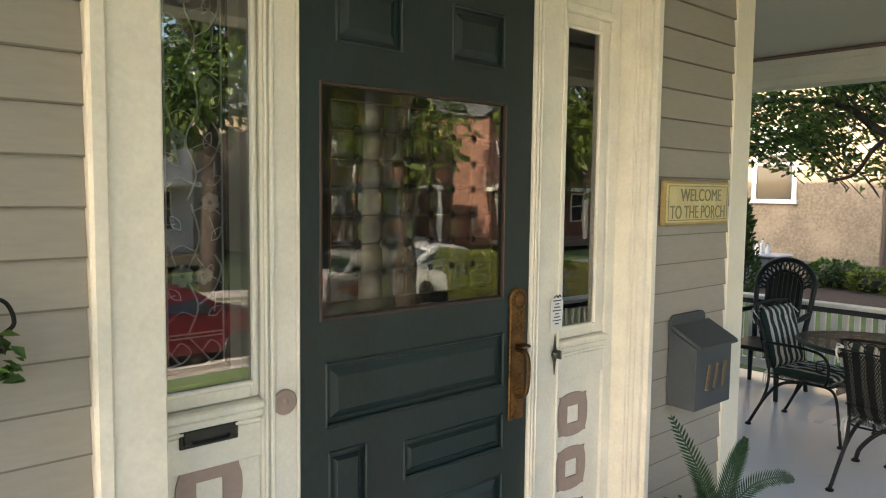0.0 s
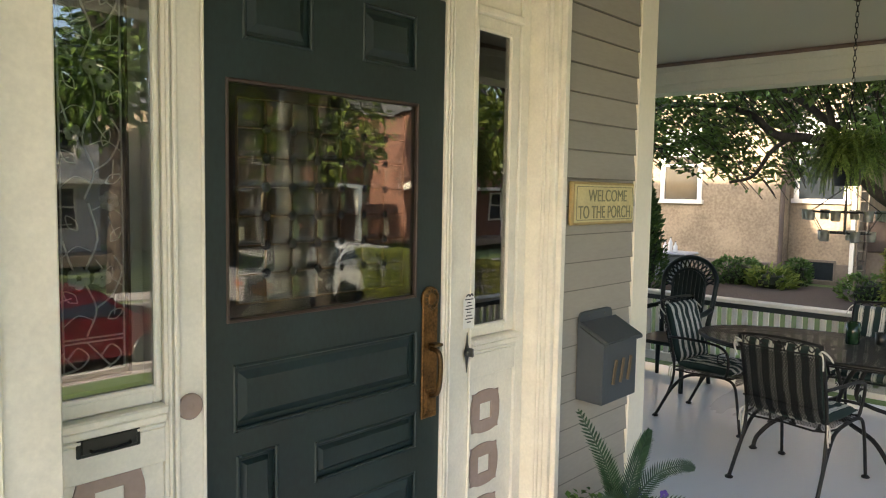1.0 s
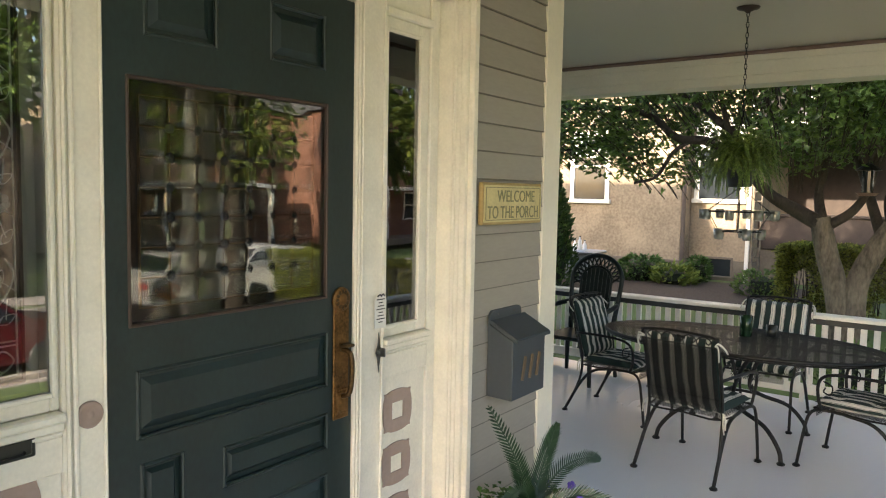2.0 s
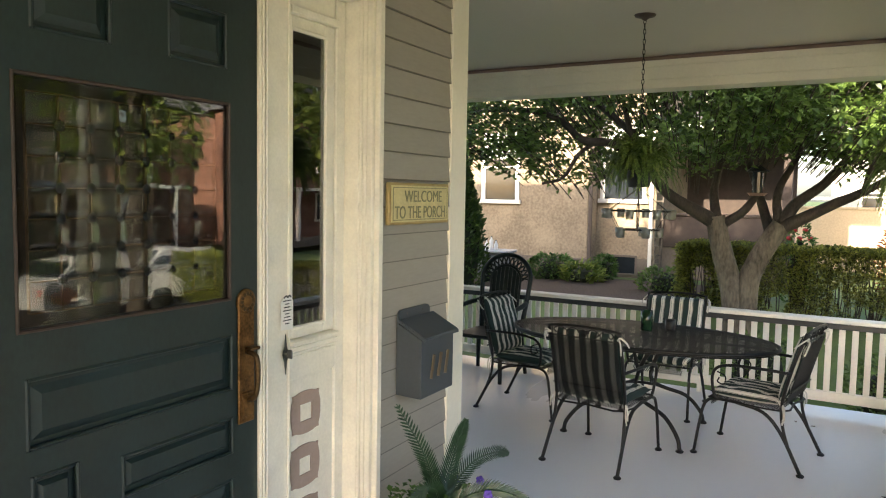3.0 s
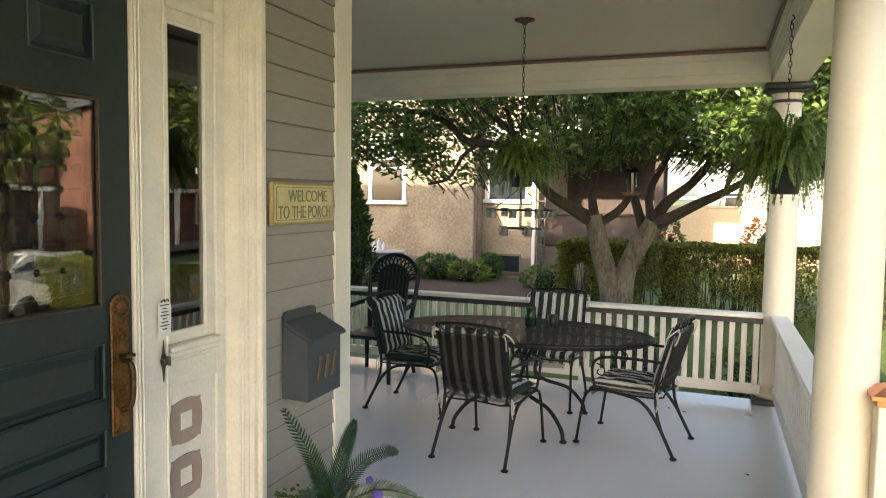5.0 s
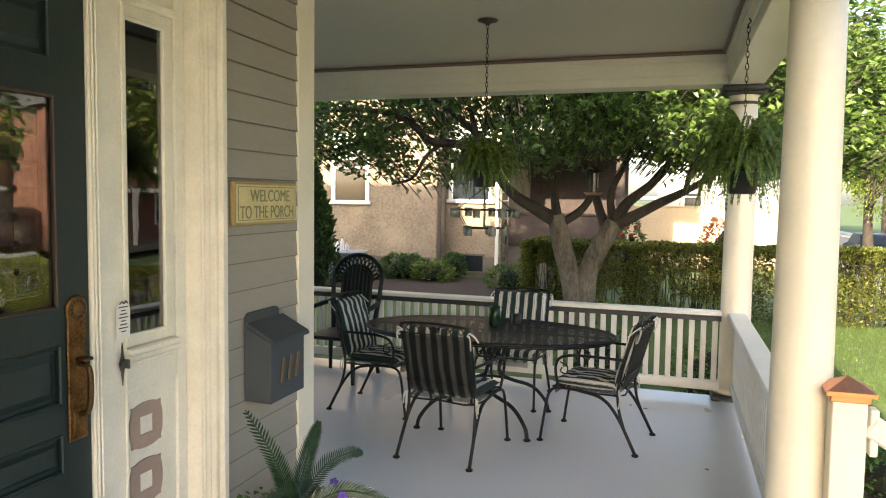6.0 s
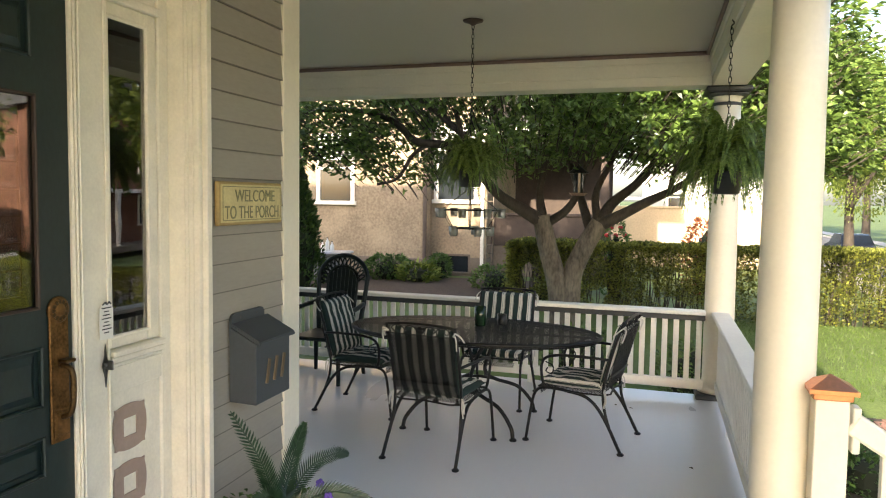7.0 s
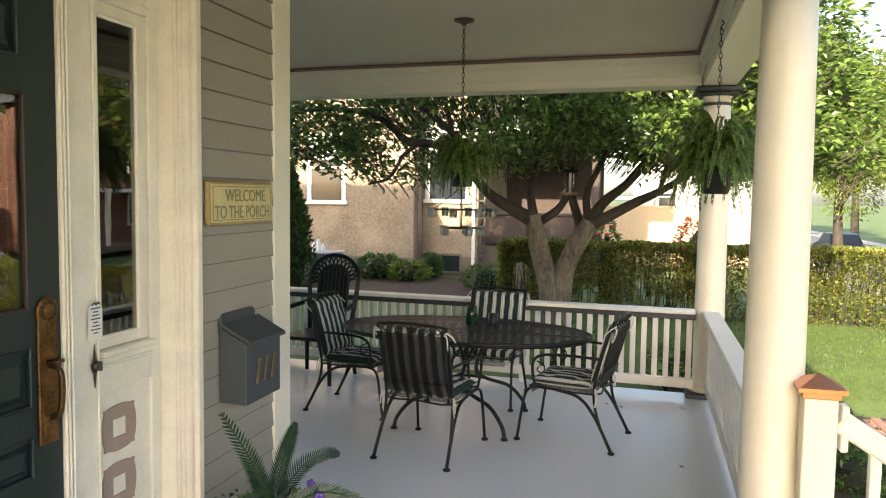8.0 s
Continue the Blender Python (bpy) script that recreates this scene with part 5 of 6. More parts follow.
for vx, vy, vz in ((-0.145, 0.02, 0.585), (-0.12, -0.05, 0.565), (0.05, -0.2, 0.57), (0.1, -0.17, 0.56), (0.23, -0.08, 0.545), (0.19, 0.02, 0.54), (-0.05, -0.22, 0.54)):
    bm = bmesh.new()
    for k in range(5):
        a = k * 1.2566 + vx * 9
        lathe(bm, [(0.010, 0), (0.007, 0.003), (0.001, 0.002)], 7, m=Matrix.Translation((vx, vy, vz)) @ Matrix.Rotation(radians(60), 4, "X") @ Matrix.Rotation(radians(-40), 4, "Y") @ Matrix.Translation((0.011 * math.cos(a), 0.011 * math.sin(a), 0)))
    part("viola_flower", bm, VIOLET, planter, "small violet flower")

wallpot = thing("wall_basket", (0.215, FACE - 0.018, 1.42), "black wire wall basket with trailing plant", "hanging plant")
bm = bmesh.new()
for k in range(5):
    u = -0.16 + 0.08 * k
    tube(bm, [(u, -0.002, 0.06), (u, -0.13, 0.05), (u * 0.7, -0.10, -0.06), (u * 0.3, -0.002, -0.13)], 0.004, 5)
for s in (1, -1):
    tube(bm, [(s * 0.10, -0.01, 0.05), (s * 0.13, -0.03, 0.13), (s * 0.19, -0.04, 0.135), (s * 0.21, -0.04, 0.09), (s * 0.185, -0.04, 0.065)], 0.0045, 5)
tube(bm, [(-0.17, -0.004, 0.055), (-0.15, -0.12, 0.05), (0.15, -0.12, 0.05), (0.17, -0.004, 0.055)], 0.005, 5)
part("wire_basket", bm, IRON, wallpot)
spots = [((rnd.uniform(-0.15, 0.17), -0.07 + rnd.uniform(-0.06, 0.05), rnd.uniform(-0.06, 0.10)), (rnd.gauss(0, 1), -1, 0.4)) for k in range(190)]
spots += [((0.185 + rnd.gauss(0, 0.010), -0.05, 0.07 - 0.10 * rnd.random()), (rnd.gauss(0, 1), -0.4, -0.3)) for k in range(26)]
leaves("trailing_leaves", LEAF_BED, spots, wallpot, 0.034, 0.2, 0.6, 5)

# ---- newel and steps ----
newel = thing("newel_post", (3.20, -0.483, 0), "cream square stair post with copper pyramid cap", "post")
part("post", boxes((-0.06, 0.06, -0.06, 0.06, 0.0, 1.045), bevel=0.004), CREAM, newel)
part("collar", boxes((-0.07, 0.07, -0.07, 0.07, 1.028, 1.053), bevel=0.004), COPPER, newel, "copper collar")
bm = bmesh.new()
v = [bm.verts.new(c) for c in ((-0.085, -0.085, 1.054), (0.085, -0.085, 1.054), (0.085, 0.085, 1.054), (-0.085, 0.085, 1.054), (-0.085, -0.085, 1.070), (0.085, -0.085, 1.070), (0.085, 0.085, 1.070), (-0.085, 0.085, 1.070), (0, 0, 1.118))]
for q in ((3, 2, 1, 0), (0, 1, 5, 4), (1, 2, 6, 5), (2, 3, 7, 6), (3, 0, 4, 7), (4, 5, 8), (5, 6, 8), (6, 7, 8), (7, 4, 8)):
    bm.faces.new([v[i] for i in q])
part("cap", bm, COPPER, newel, "bright copper pyramid cap")
stair_rail = thing("stair_railing", (3.20, -0.56, 0.04), "cream painted stair handrail with square balusters", "railing", kind="structure")
sl = math.atan2(0.62, 1.0)
m = Matrix.Translation((0, 0.0, 0.90)) @ Matrix.Rotation(sl, 4, "X")
part("handrail", box(bmesh.new(), -0.035, 0.035, -1.75, 0.0, -0.045, 0.04, 0.01, m), CREAM, stair_rail)
part("bracket", boxes((-0.03, 0.03, -0.03, -0.001, 0.78, 0.96), bevel=0.005), CREAM, stair_rail)
for k in range(9):
    yy = -0.13 - 0.15 * k
    part("baluster", boxes((-0.02, 0.02, yy - 0.02, yy + 0.02, 0.06 + 0.62 * yy, 0.86 + 0.62 * yy), bevel=0.003), CREAM, stair_rail)
steps = thing("steps", (0, 0, 0), "grey painted wooden porch steps", "stairs", kind="structure")
for k in range(3):
    part("tread", boxes((1.4, 3.15, PORCH_Y0 - 0.30 * (k + 1), PORCH_Y0 - 0.30 * k + 0.02 - 0.03, -0.14 * (k + 1) - 0.035, -0.14 * (k + 1)), bevel=0.008), FLOOR, steps)
    part("riser", boxes((1.4, 3.15, PORCH_Y0 - 0.30 * k - 0.02, PORCH_Y0 - 0.30 * k - 0.003, -0.14 * (k + 1) + 0.001, -0.14 * k - 0.036), bevel=0), WHITE, steps)

# ---- small things on the floor ----
DRY = mat("dry_leaf", (0.06, 0.04, 0.025), 0.8)
for fx, fy, a in ((6.62, 0.46, 0.3), (6.55, 0.33, 1.4), (6.95, 0.95, 2.2), (5.2, -0.1, 0.8)):
    bm = bmesh.new()
    w = [bm.verts.new(c) for c in ((-0.02, 0, 0.001), (0, 0.012, 0.006), (0.024, 0, 0.002), (0, -0.012, 0.007))]
    bm.faces.new(w)
    leaf = tagged(part("fallen_leaf", bm, DRY), "small dry brown leaf on the porch floor", "leaf", "fallen leaves")
    leaf.location = (fx, fy, 0.0005)
    leaf.rotation_euler[2] = a
front = bpy.data.objects["railing_front"]
for fx in (4.6, 6.0):
    part("rail_foot", boxes((fx - 0.02, fx + 0.02, COL_Y - 0.02, COL_Y + 0.02, 0.0, 0.074), bevel=0.003), WHITE, front)
end = bpy.data.objects["railing_end"]
for fy in (1.3, 3.0, 4.7):
    part("rail_foot", boxes((RAIL_X - 0.02, RAIL_X + 0.02, fy - 0.02, fy + 0.02, 0.0, 0.074), bevel=0.003), WHITE, end)

# ---- ground and street ----
GZ, STREET_Z = -0.55, -1.55


def ground_z(x, y):
    s = min(1, max(0, (-4.9 - y) / 2.2))
    s = max(s, min(1, max(0, (x - 17.0) / 12.0)) * min(1, max(0, (2.5 - y) / 2.0)) * 0.9)
    return GZ - (GZ - STREET_Z) * s * s * (3 - 2 * s)


bm = bmesh.new()
gx = [-600, -200, -60, -30, -15, -8, -3, 0, 3, 6, 9, 12, 15, 17, 19, 21, 23, 25, 27, 29, 32, 40, 60, 120, 300, 900]
gy = [-600, -200, -60, -30, -20, -12, -9, -7.5, -7.1, -6.5, -6, -5.5, -4.9, -4, -3, -2, -1, 0.4, 1, 1.5, 2, 2.5, 4, 8, 16, 40, 120, 600]
gv = [[bm.verts.new((x, y, ground_z(x, y))) for y in gy] for x in gx]
for i in range(len(gx) - 1):
    for j in range(len(gy) - 1):
        bm.faces.new((gv[i][j], gv[i + 1][j], gv[i + 1][j + 1], gv[i][j + 1]))
tagged(part("ground", bm, GRASS_SOIL), "mown green lawn sloping to the street", "ground", kind="structure")
tagged(part("road", boxes((-90, 160, -15.5, -8.9, STREET_Z - 0.1, STREET_Z + 0.01), bevel=0), ROADM), "grey asphalt street", "road", kind="structure")
tagged(part("kerb", boxes((-90, 160, -8.898, -8.72, STREET_Z - 0.1, STREET_Z + 0.14), (-90, 160, -15.7, -15.502, STREET_Z - 0.1, STREET_Z + 0.14)), WALKM), "pale concrete kerb", "kerb", kind="structure")
tagged(part("pavement", boxes((-90, 160, -8.718, -7.3, STREET_Z - 0.1, STREET_Z + 0.05), (-90, 160, -18.2, -16.8, STREET_Z - 0.1, STREET_Z + 0.05), bevel=0), WALKM), "pale concrete pavement", "pavement", kind="structure")
tagged(part("garden_wall", boxes((39.0, 39.4, -6.9, 9.0, STREET_Z - 0.2, 1.36), (38.95, 39.45, -6.95, 9.0, 1.361, 1.47), bevel=0.02), mat("pale_render", (0.66, 0.51, 0.33), 0.85, vary=0.12, scale=0.5, fine=12)), "tan sunlit rendered garden wall", "wall", kind="structure")
tagged(part("garden_bed", boxes((4.2, 9.6, -2.0, -1.15, GZ - 0.1, GZ + 0.03), (16.6, 20.6, 3.2, 13.0, GZ - 0.1, GZ + 0.04), bevel=0.01), SOIL), "dark brown mulch bed", "soil", kind="structure")
walk_bed = thing("brick_path", (0, 0, GZ), "worn red brick garden path", "path", kind="structure")
part("path_base", boxes((4.0, 9.0, -3.0, -2.05, -0.05, 0.004), bevel=0), SOIL, walk_bed)
bm = boxes((-0.1, 0.1, -0.048, 0.048, 0.0, 0.05), bevel=0.006)
PAVER = mat("worn_brick_paver", (0.30, 0.17, 0.12), 0.9, vary=0.25, scale=15, per_piece=0.25)
first = part("brick", bm, PAVER, walk_bed)
k = 0
for r in range(9):
    for c in range(23):
        o = first if k == 0 else new("brick", first.data)
        o.parent = walk_bed
        o.location = (4.12 + 0.208 * c + 0.104 * (r % 2), -2.98 + 0.104 * r, -0.02)
        k += 1
# grass blades on the lawn seen past the columns
rnd = random.Random(21)
verts, faces = [], []
for k in range(42000):
    x, y = 5.5 + 10 * rnd.random() ** 0.8, -7.5 + 6.2 * rnd.random()
    if y > -3.0 and x < 9.7:
        continue
    z = ground_z(x, y)
    a, h = rnd.uniform(0, 6.28), rnd.uniform(0.02, 0.05)
    dx, dy = 0.006 * math.cos(a), 0.006 * math.sin(a)
    b = len(verts)
    verts += [(x - dx, y - dy, z - 0.01), (x + dx, y + dy, z - 0.01), (x + rnd.gauss(0, 0.02), y + rnd.gauss(0, 0.02), z + h)]
    faces.append((b, b + 1, b + 2))
me = bpy.data.meshes.new("grass")
me.from_pydata(verts, [], faces)
me.materials.append(GRASSB)
tagged(new("grass", me), "short green lawn grass", "grass", kind="stuff")


# ---- trees, hedge, shrubs ----
def on_limb(pts, t):
    line = smooth_path(pts, 8)
    return line[min(len(line) - 1, int(t * (len(line) - 1)))]


magnolia = thing("tree", (12.0, 1.55, ground_z(12, 1.55)), "low spreading tree with forked grey trunk", "tree")
G = -magnolia.location.z
TR = lambda x, y, z: (x, y - 1.55, z + G)
part("trunk", tube(bmesh.new(), [TR(0, 1.66, -0.62), TR(0, 1.62, -0.3), TR(0.0, 1.62, 0.2), TR(0.0, 1.70, 0.6), TR(-0.03, 1.80, 0.95), TR(-0.05, 1.88, 1.3), TR(-0.05, 1.92, 1.5)], 0.185, 12, 4, r_end=0.135), TRUNK, magnolia, smooth=True)
part("trunk", tube(bmesh.new(), [TR(0, 1.45, -0.6), TR(0, 1.44, 0.1), TR(0.02, 1.42, 0.55), TR(0.05, 1.30, 0.9), TR(0.08, 1.14, 1.2), TR(0.1, 1.02, 1.4)], 0.165, 12, 4, r_end=0.14), TRUNK, magnolia, smooth=True)
limbs = [
    ([TR(-0.05, 1.9, 1.4), TR(-0.15, 2.2, 1.58), TR(-0.3, 2.6, 1.85), TR(-0.5, 2.95, 2.35), TR(-0.6, 3.15, 2.9), TR(-0.6, 3.3, 3.6)], 0.15),
    ([TR(-0.45, 2.85, 2.2), TR(-0.7, 3.3, 2.55), TR(-0.9, 3.75, 2.62), TR(-1.0, 4.15, 2.95), TR(-1.1, 4.9, 3.1), TR(-1.1, 6.0, 3.0)], 0.10),
    ([TR(-0.8, 3.55, 2.6), TR(-0.9, 3.8, 2.4), TR(-1.0, 4.0, 2.05), TR(-1.1, 4.3, 1.95)], 0.045),
    ([TR(-0.05, 1.9, 1.45), TR(0.1, 1.98, 1.9), TR(0.2, 1.9, 2.5), TR(0.3, 2.1, 3.6)], 0.10),
    ([TR(-0.02, 1.8, 1.4), TR(-0.1, 1.5, 1.62), TR(-0.15, 1.3, 2.0), TR(-0.2, 1.25, 2.6), TR(-0.1, 1.4, 3.6)], 0.09),
    ([TR(0.1, 1.05, 1.35), TR(0.0, 0.75, 1.5), TR(-0.1, 0.35, 1.72), TR(-0.25, -0.1, 1.95), TR(-0.4, -0.7, 2.35), TR(-0.5, -1.6, 2.9)], 0.13),
    ([TR(0.1, 1.0, 1.4), TR(0.15, 0.85, 1.7), TR(0.2, 0.45, 2.05), TR(0.3, 0.15, 2.5), TR(0.3, -0.2, 3.4)], 0.13),
    ([TR(0.1, 1.05, 1.4), TR(0.3, 1.1, 1.9), TR(0.45, 0.8, 2.6), TR(0.5, 0.6, 3.8)], 0.09),
    ([TR(0.08, 1.14, 1.2), TR(0.9, 1.5, 2.1), TR(1.7, 1.9, 3.0), TR(2.2, 2.2, 4.0)], 0.10),
    ([TR(-0.55, 3.05, 2.7), TR(-0.3, 3.7, 3.2), TR(0.0, 4.4, 3.6), TR(0.2, 5.2, 3.7)], 0.07),
    ([TR(0.05, 2.0, 2.2), TR(0.4, 2.5, 2.75), TR(0.6, 2.8, 3.1), TR(0.8, 3.0, 3.8)], 0.06),
    ([TR(-0.3, 0.0, 1.9), TR(-0.9, -0.1, 2.3), TR(-1.4, -0.3, 2.8)], 0.05),
]
# limbs take the darkened bark, which paints in the shade under the leaves
for pts, r in limbs:
    part("limb", tube(bmesh.new(), pts, r * 0.82, 9, 5, r_end=0.02), BARK, magnolia, smooth=True)
rnd = random.Random(31)


def crown_floor(y):
    k = [(-2.6, 2.2), (-1.3, 2.0), (-0.4, 2.1), (0.3, 2.2), (0.9, 2.35), (1.5, 2.25), (2.2, 2.1), (2.6, 2.5), (3.1, 2.75), (3.7, 2.4), (4.2, 1.95), (5.0, 2.05), (6.0, 2.2), (7.2, 2.6)]
    for (a, za), (b, zb) in zip(k, k[1:]):
        if a <= y <= b:
            return za + (zb - za) * (y - a) / (b - a)
    return 2.8


spots = []
bm = bmesh.new()
while len(spots) < 52000:
    y, x = rnd.uniform(-2.7, 7.0), rnd.uniform(-2.4, 2.6)
    lo = crown_floor(y) + 0.3 * abs(rnd.gauss(0, 0.6)) + 0.05 * x * x
    z = lo + rnd.random() ** 1.25 * 3.0
    if ((y - 2.0) / 5.2) ** 2 + (x / 2.9) ** 2 + (max(0, z - 3.0) / 2.9) ** 2 > 1:
        continue
    # thinner on the side away from the porch, with open pockets
    if noise.noise((x * 1.1, y * 1.1, z * 1.3 + 4)) < (-0.16 if y < 2.2 else -0.05):
        continue
    if y > 2.4 and rnd.random() < 0.22:
        continue
    c = Vector(TR(x, y, z))
    d = Vector((x * 0.5, (y - 2.3) * 0.3, 0.5)).normalized()
    tube(bm, [c - d * 0.35 + Vector((0, 0, -0.1)), c, c + d * 0.15], 0.009, 3, 2, r_end=0.004)
    for k in range(rnd.randint(14, 24)):
        o = Vector((rnd.gauss(0, 0.13), rnd.gauss(0, 0.13), rnd.gauss(0, 0.07)))
        spots.append((c + o, (o.normalized() + d)))
tagged(part("twig", bm, BARK, magnolia), kind="stuff")
leaves("crown", LEAF, spots, magnolia, 0.118, 0.5, 0.62, 32)


def broad_tree(place, height, crown_r, n, material, label, seed, lean=0.0, leaf=0.3, low=0.32):
    t = thing("tree", place, label, "tree", "street trees")
    r = random.Random(seed)
    part("trunk", tube(bmesh.new(), [(0, 0, -0.1), (0.05, 0.05, height * 0.2), (lean * 0.5, 0.1, height * 0.42), (lean, 0, height * 0.7)], height * 0.026, 9, 4, r_end=height * 0.009), BARK, t, smooth=True)
    spots = []
    for k in range(7):
        a = k * 0.9 + seed
        e = Vector((lean + crown_r * 0.7 * math.cos(a), crown_r * 0.7 * math.sin(a), height * (0.5 + 0.06 * k)))
        part("limb", tube(bmesh.new(), [(lean * 0.5, 0.05, height * (0.32 + 0.03 * k)), tuple(e * 0.5 + Vector((0, 0, height * 0.24))), tuple(e)], height * 0.011, 6, 4, r_end=0.02), BARK, t, smooth=True)
    lump = [(Vector((lean + crown_r * 0.75 * r.gauss(0, 0.5), crown_r * 0.75 * r.gauss(0, 0.5), height * r.uniform(low + 0.05, 0.95))), crown_r * r.uniform(0.22, 0.42)) for k in range(26)]
    for k in range(n):
        c, q = lump[k % len(lump)]
        d = Vector((r.gauss(0, 1), r.gauss(0, 1), r.gauss(0, 0.8))).normalized()
        spots.append((c + d * q * r.uniform(0.55, 1.05), d))
    leaves("crown", material, spots, t, leaf, 0.5, 0.55, seed)
    return t


broad_tree((30.0, -6.6, ground_z(30, -6.6)), 9.0, 2.9, 36000, LEAF_FAR, "tall sunlit yellow-green street tree", 3, leaf=0.115, low=0.36)
broad_tree((46.0, -16.9, STREET_Z), 13.0, 5.0, 16000, LEAF_FAR, "tall sunlit maple across the street", 4, leaf=0.24)
broad_tree((60.0, -7.0, STREET_Z), 12.0, 5.5, 9000, LEAF_FAR, "distant leafy street tree", 8, leaf=0.36)
broad_tree((75.0, -18.0, STREET_Z), 15.0, 6.5, 5000, LEAF_FAR, "distant broad street tree", 14, leaf=0.6)
# Added out of view to block bright sky mirrored in the left sidelight.
broad_tree((10.8, -18.8, STREET_Z), 15.0, 4.6, 8000, LEAF, "added dark green maple that blocks sky from the sidelight", 5, leaf=0.36, low=0.36)
broad_tree((17.5, -8.1, STREET_Z), 9.5, 3.0, 5000, LEAF_FAR, "bushy green tree on the near pavement", 6, leaf=0.28)
broad_tree((9.8, -7.9, STREET_Z), 9.5, 2.6, 5000, LEAF_FAR, "street tree with slim trunk before the house", 15, leaf=0.22, low=0.36)
broad_tree((2.0, -20.5, STREET_Z), 12.0, 4.5, 4500, LEAF, "large tree in the opposite garden", 7, leaf=0.36)
broad_tree((34.0, -27.0, STREET_Z), 14.0, 5.5, 4500, LEAF, "tall garden tree behind the houses", 9, leaf=0.45)

# rose-red leaved shrub at the hedge end
def shrub(name, place, rx, ry, h, n, material, leaf, label, category, seed, cone=0.0):
    s = thing(name, place, label, category)
    r = random.Random(seed)
    bm = bmesh.new()
    # A solid dark filling paints the shade behind the outer leaves.
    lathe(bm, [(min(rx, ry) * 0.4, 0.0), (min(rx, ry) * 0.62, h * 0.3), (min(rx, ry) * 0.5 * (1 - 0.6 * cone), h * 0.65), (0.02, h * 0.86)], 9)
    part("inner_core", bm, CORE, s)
    spots = []
    for k in range(n):
        t = r.random() ** 0.8
        a = r.uniform(0, 6.283)
        w = (1 - t * cone) * math.sqrt(max(0.02, 1 - (2 * t - 0.85) ** 2 * 0.65)) * r.uniform(0.72, 1.04) * (1 + 0.16 * noise.noise((3 * math.cos(a), 3 * math.sin(a), t * 4 + seed)))
        spots.append(((rx * w * math.cos(a), ry * w * math.sin(a), h * t), (math.cos(a), math.sin(a), 0.7 if not cone else 1.3)))
    leaves("foliage", material, spots, s, leaf, 0.0, 0.5, seed)
    return s


LEAF_RED = leaf_mat("russet_leaf", (0.16, 0.05, 0.02), (0.40, 0.13, 0.06))
shrub("shrub", (24.0, -1.35, ground_z(24, -1.35)), 0.8, 0.7, 2.3, 700, LEAF_RED, 0.16, "russet leaved garden shrub", "shrub", 41)
shrub("rose_bush", (18.0, 1.05, GZ), 0.35, 0.35, 1.75, 420, LEAF_BED, 0.12, "rose bush with red blooms", "shrub", 42)
shrub("shrub", (19.7, 7.3, GZ), 0.6, 0.65, 0.68, 900, LEAF_BED, 0.12, "round light green garden shrub", "shrub", 43)
shrub("shrub", (20.4, 6.0, GZ), 0.3, 0.3, 0.7, 500, LEAF_BED, 0.11, "small shrub by the basement window", "shrub", 44)
shrub("hosta", (19.4, 6.35, GZ), 0.55, 0.55, 0.5, 260, LEAF_FAR, 0.20, "pale green hosta clump", "plant", 45)
shrub("shrub", (18.5, 4.0, GZ), 0.5, 0.6, 0.6, 500, LEAF, 0.12, "low dark garden shrub", "shrub", 46)
shrub("arborvitae", (17.0, 8.75, GZ), 0.85, 0.85, 3.1, 3600, LEAF_FIR, 0.14, "tall conical bright green arborvitae", "evergreen", 47, cone=0.8)
shrub("boxwood", (9.3, 1.0, GZ), 0.5, 0.5, 0.75, 900, LEAF, 0.07, "dark clipped shrub beyond the railing", "shrub", 49)
shrub("boxwood", (9.0, -0.3, GZ), 0.45, 0.45, 0.7, 800, LEAF, 0.07, "dark clipped shrub beyond the railing", "shrub", 50)
shrub("flowering_shrub", (7.9, -1.5, GZ), 0.4, 0.3, 0.36, 500, LEAF_BED, 0.07, "leafy flowering bush in the bed", "shrub", 51)
shrub("flowering_shrub", (6.6, -1.5, GZ), 0.36, 0.28, 0.34, 420, LEAF_BED, 0.07, "leafy flowering bush in the bed", "shrub", 52)
BLOOM = mat("red_bloom", (0.45, 0.03, 0.03), 0.6)
PINK = mat("pink_bloom", (0.55, 0.22, 0.24), 0.6, vary=0.2)
rnd = random.Random(77)
for bx, by in ((8.55, -1.62), (9.2, -1.7), (7.25, -1.75), (8.0, -1.85)):
    bed_plant = thing("bedding_plant", (bx, by, GZ + 0.03), "low leafy plant with small pink blooms in mulch", "flower", "bedding plants")
    spots = [((rnd.gauss(0, 0.10), rnd.gauss(0, 0.10), 0.02 + 0.14 * rnd.random()), (rnd.gauss(0, 1), rnd.gauss(0, 1), 0.8)) for k in range(90)]
    leaves("foliage", LEAF_BED, spots, bed_plant, 0.06, 0.1, 0.55, int(bx * 10))
    for k in range(6):
        o = part("bloom", lathe(bmesh.new(), [(0.008, 0), (0.024, 0.012), (0.016, 0.02), (0.004, 0.022)], 7), PINK, bed_plant)
        o.location = (rnd.gauss(0, 0.09), rnd.gauss(0, 0.09), 0.13 + 0.05 * rnd.random())
for k in range(5):
    o = part("bloom", lathe(bmesh.new(), [(0.03, 0), (0.06, 0.04), (0.045, 0.08), (0.01, 0.09)], 8), BLOOM, bpy.data.objects["rose_bush"])
    o.location = (-0.25 + 0.05 * k, 0.2 - 0.1 * k, 1.45 + 0.09 * ((k * 2) % 4))

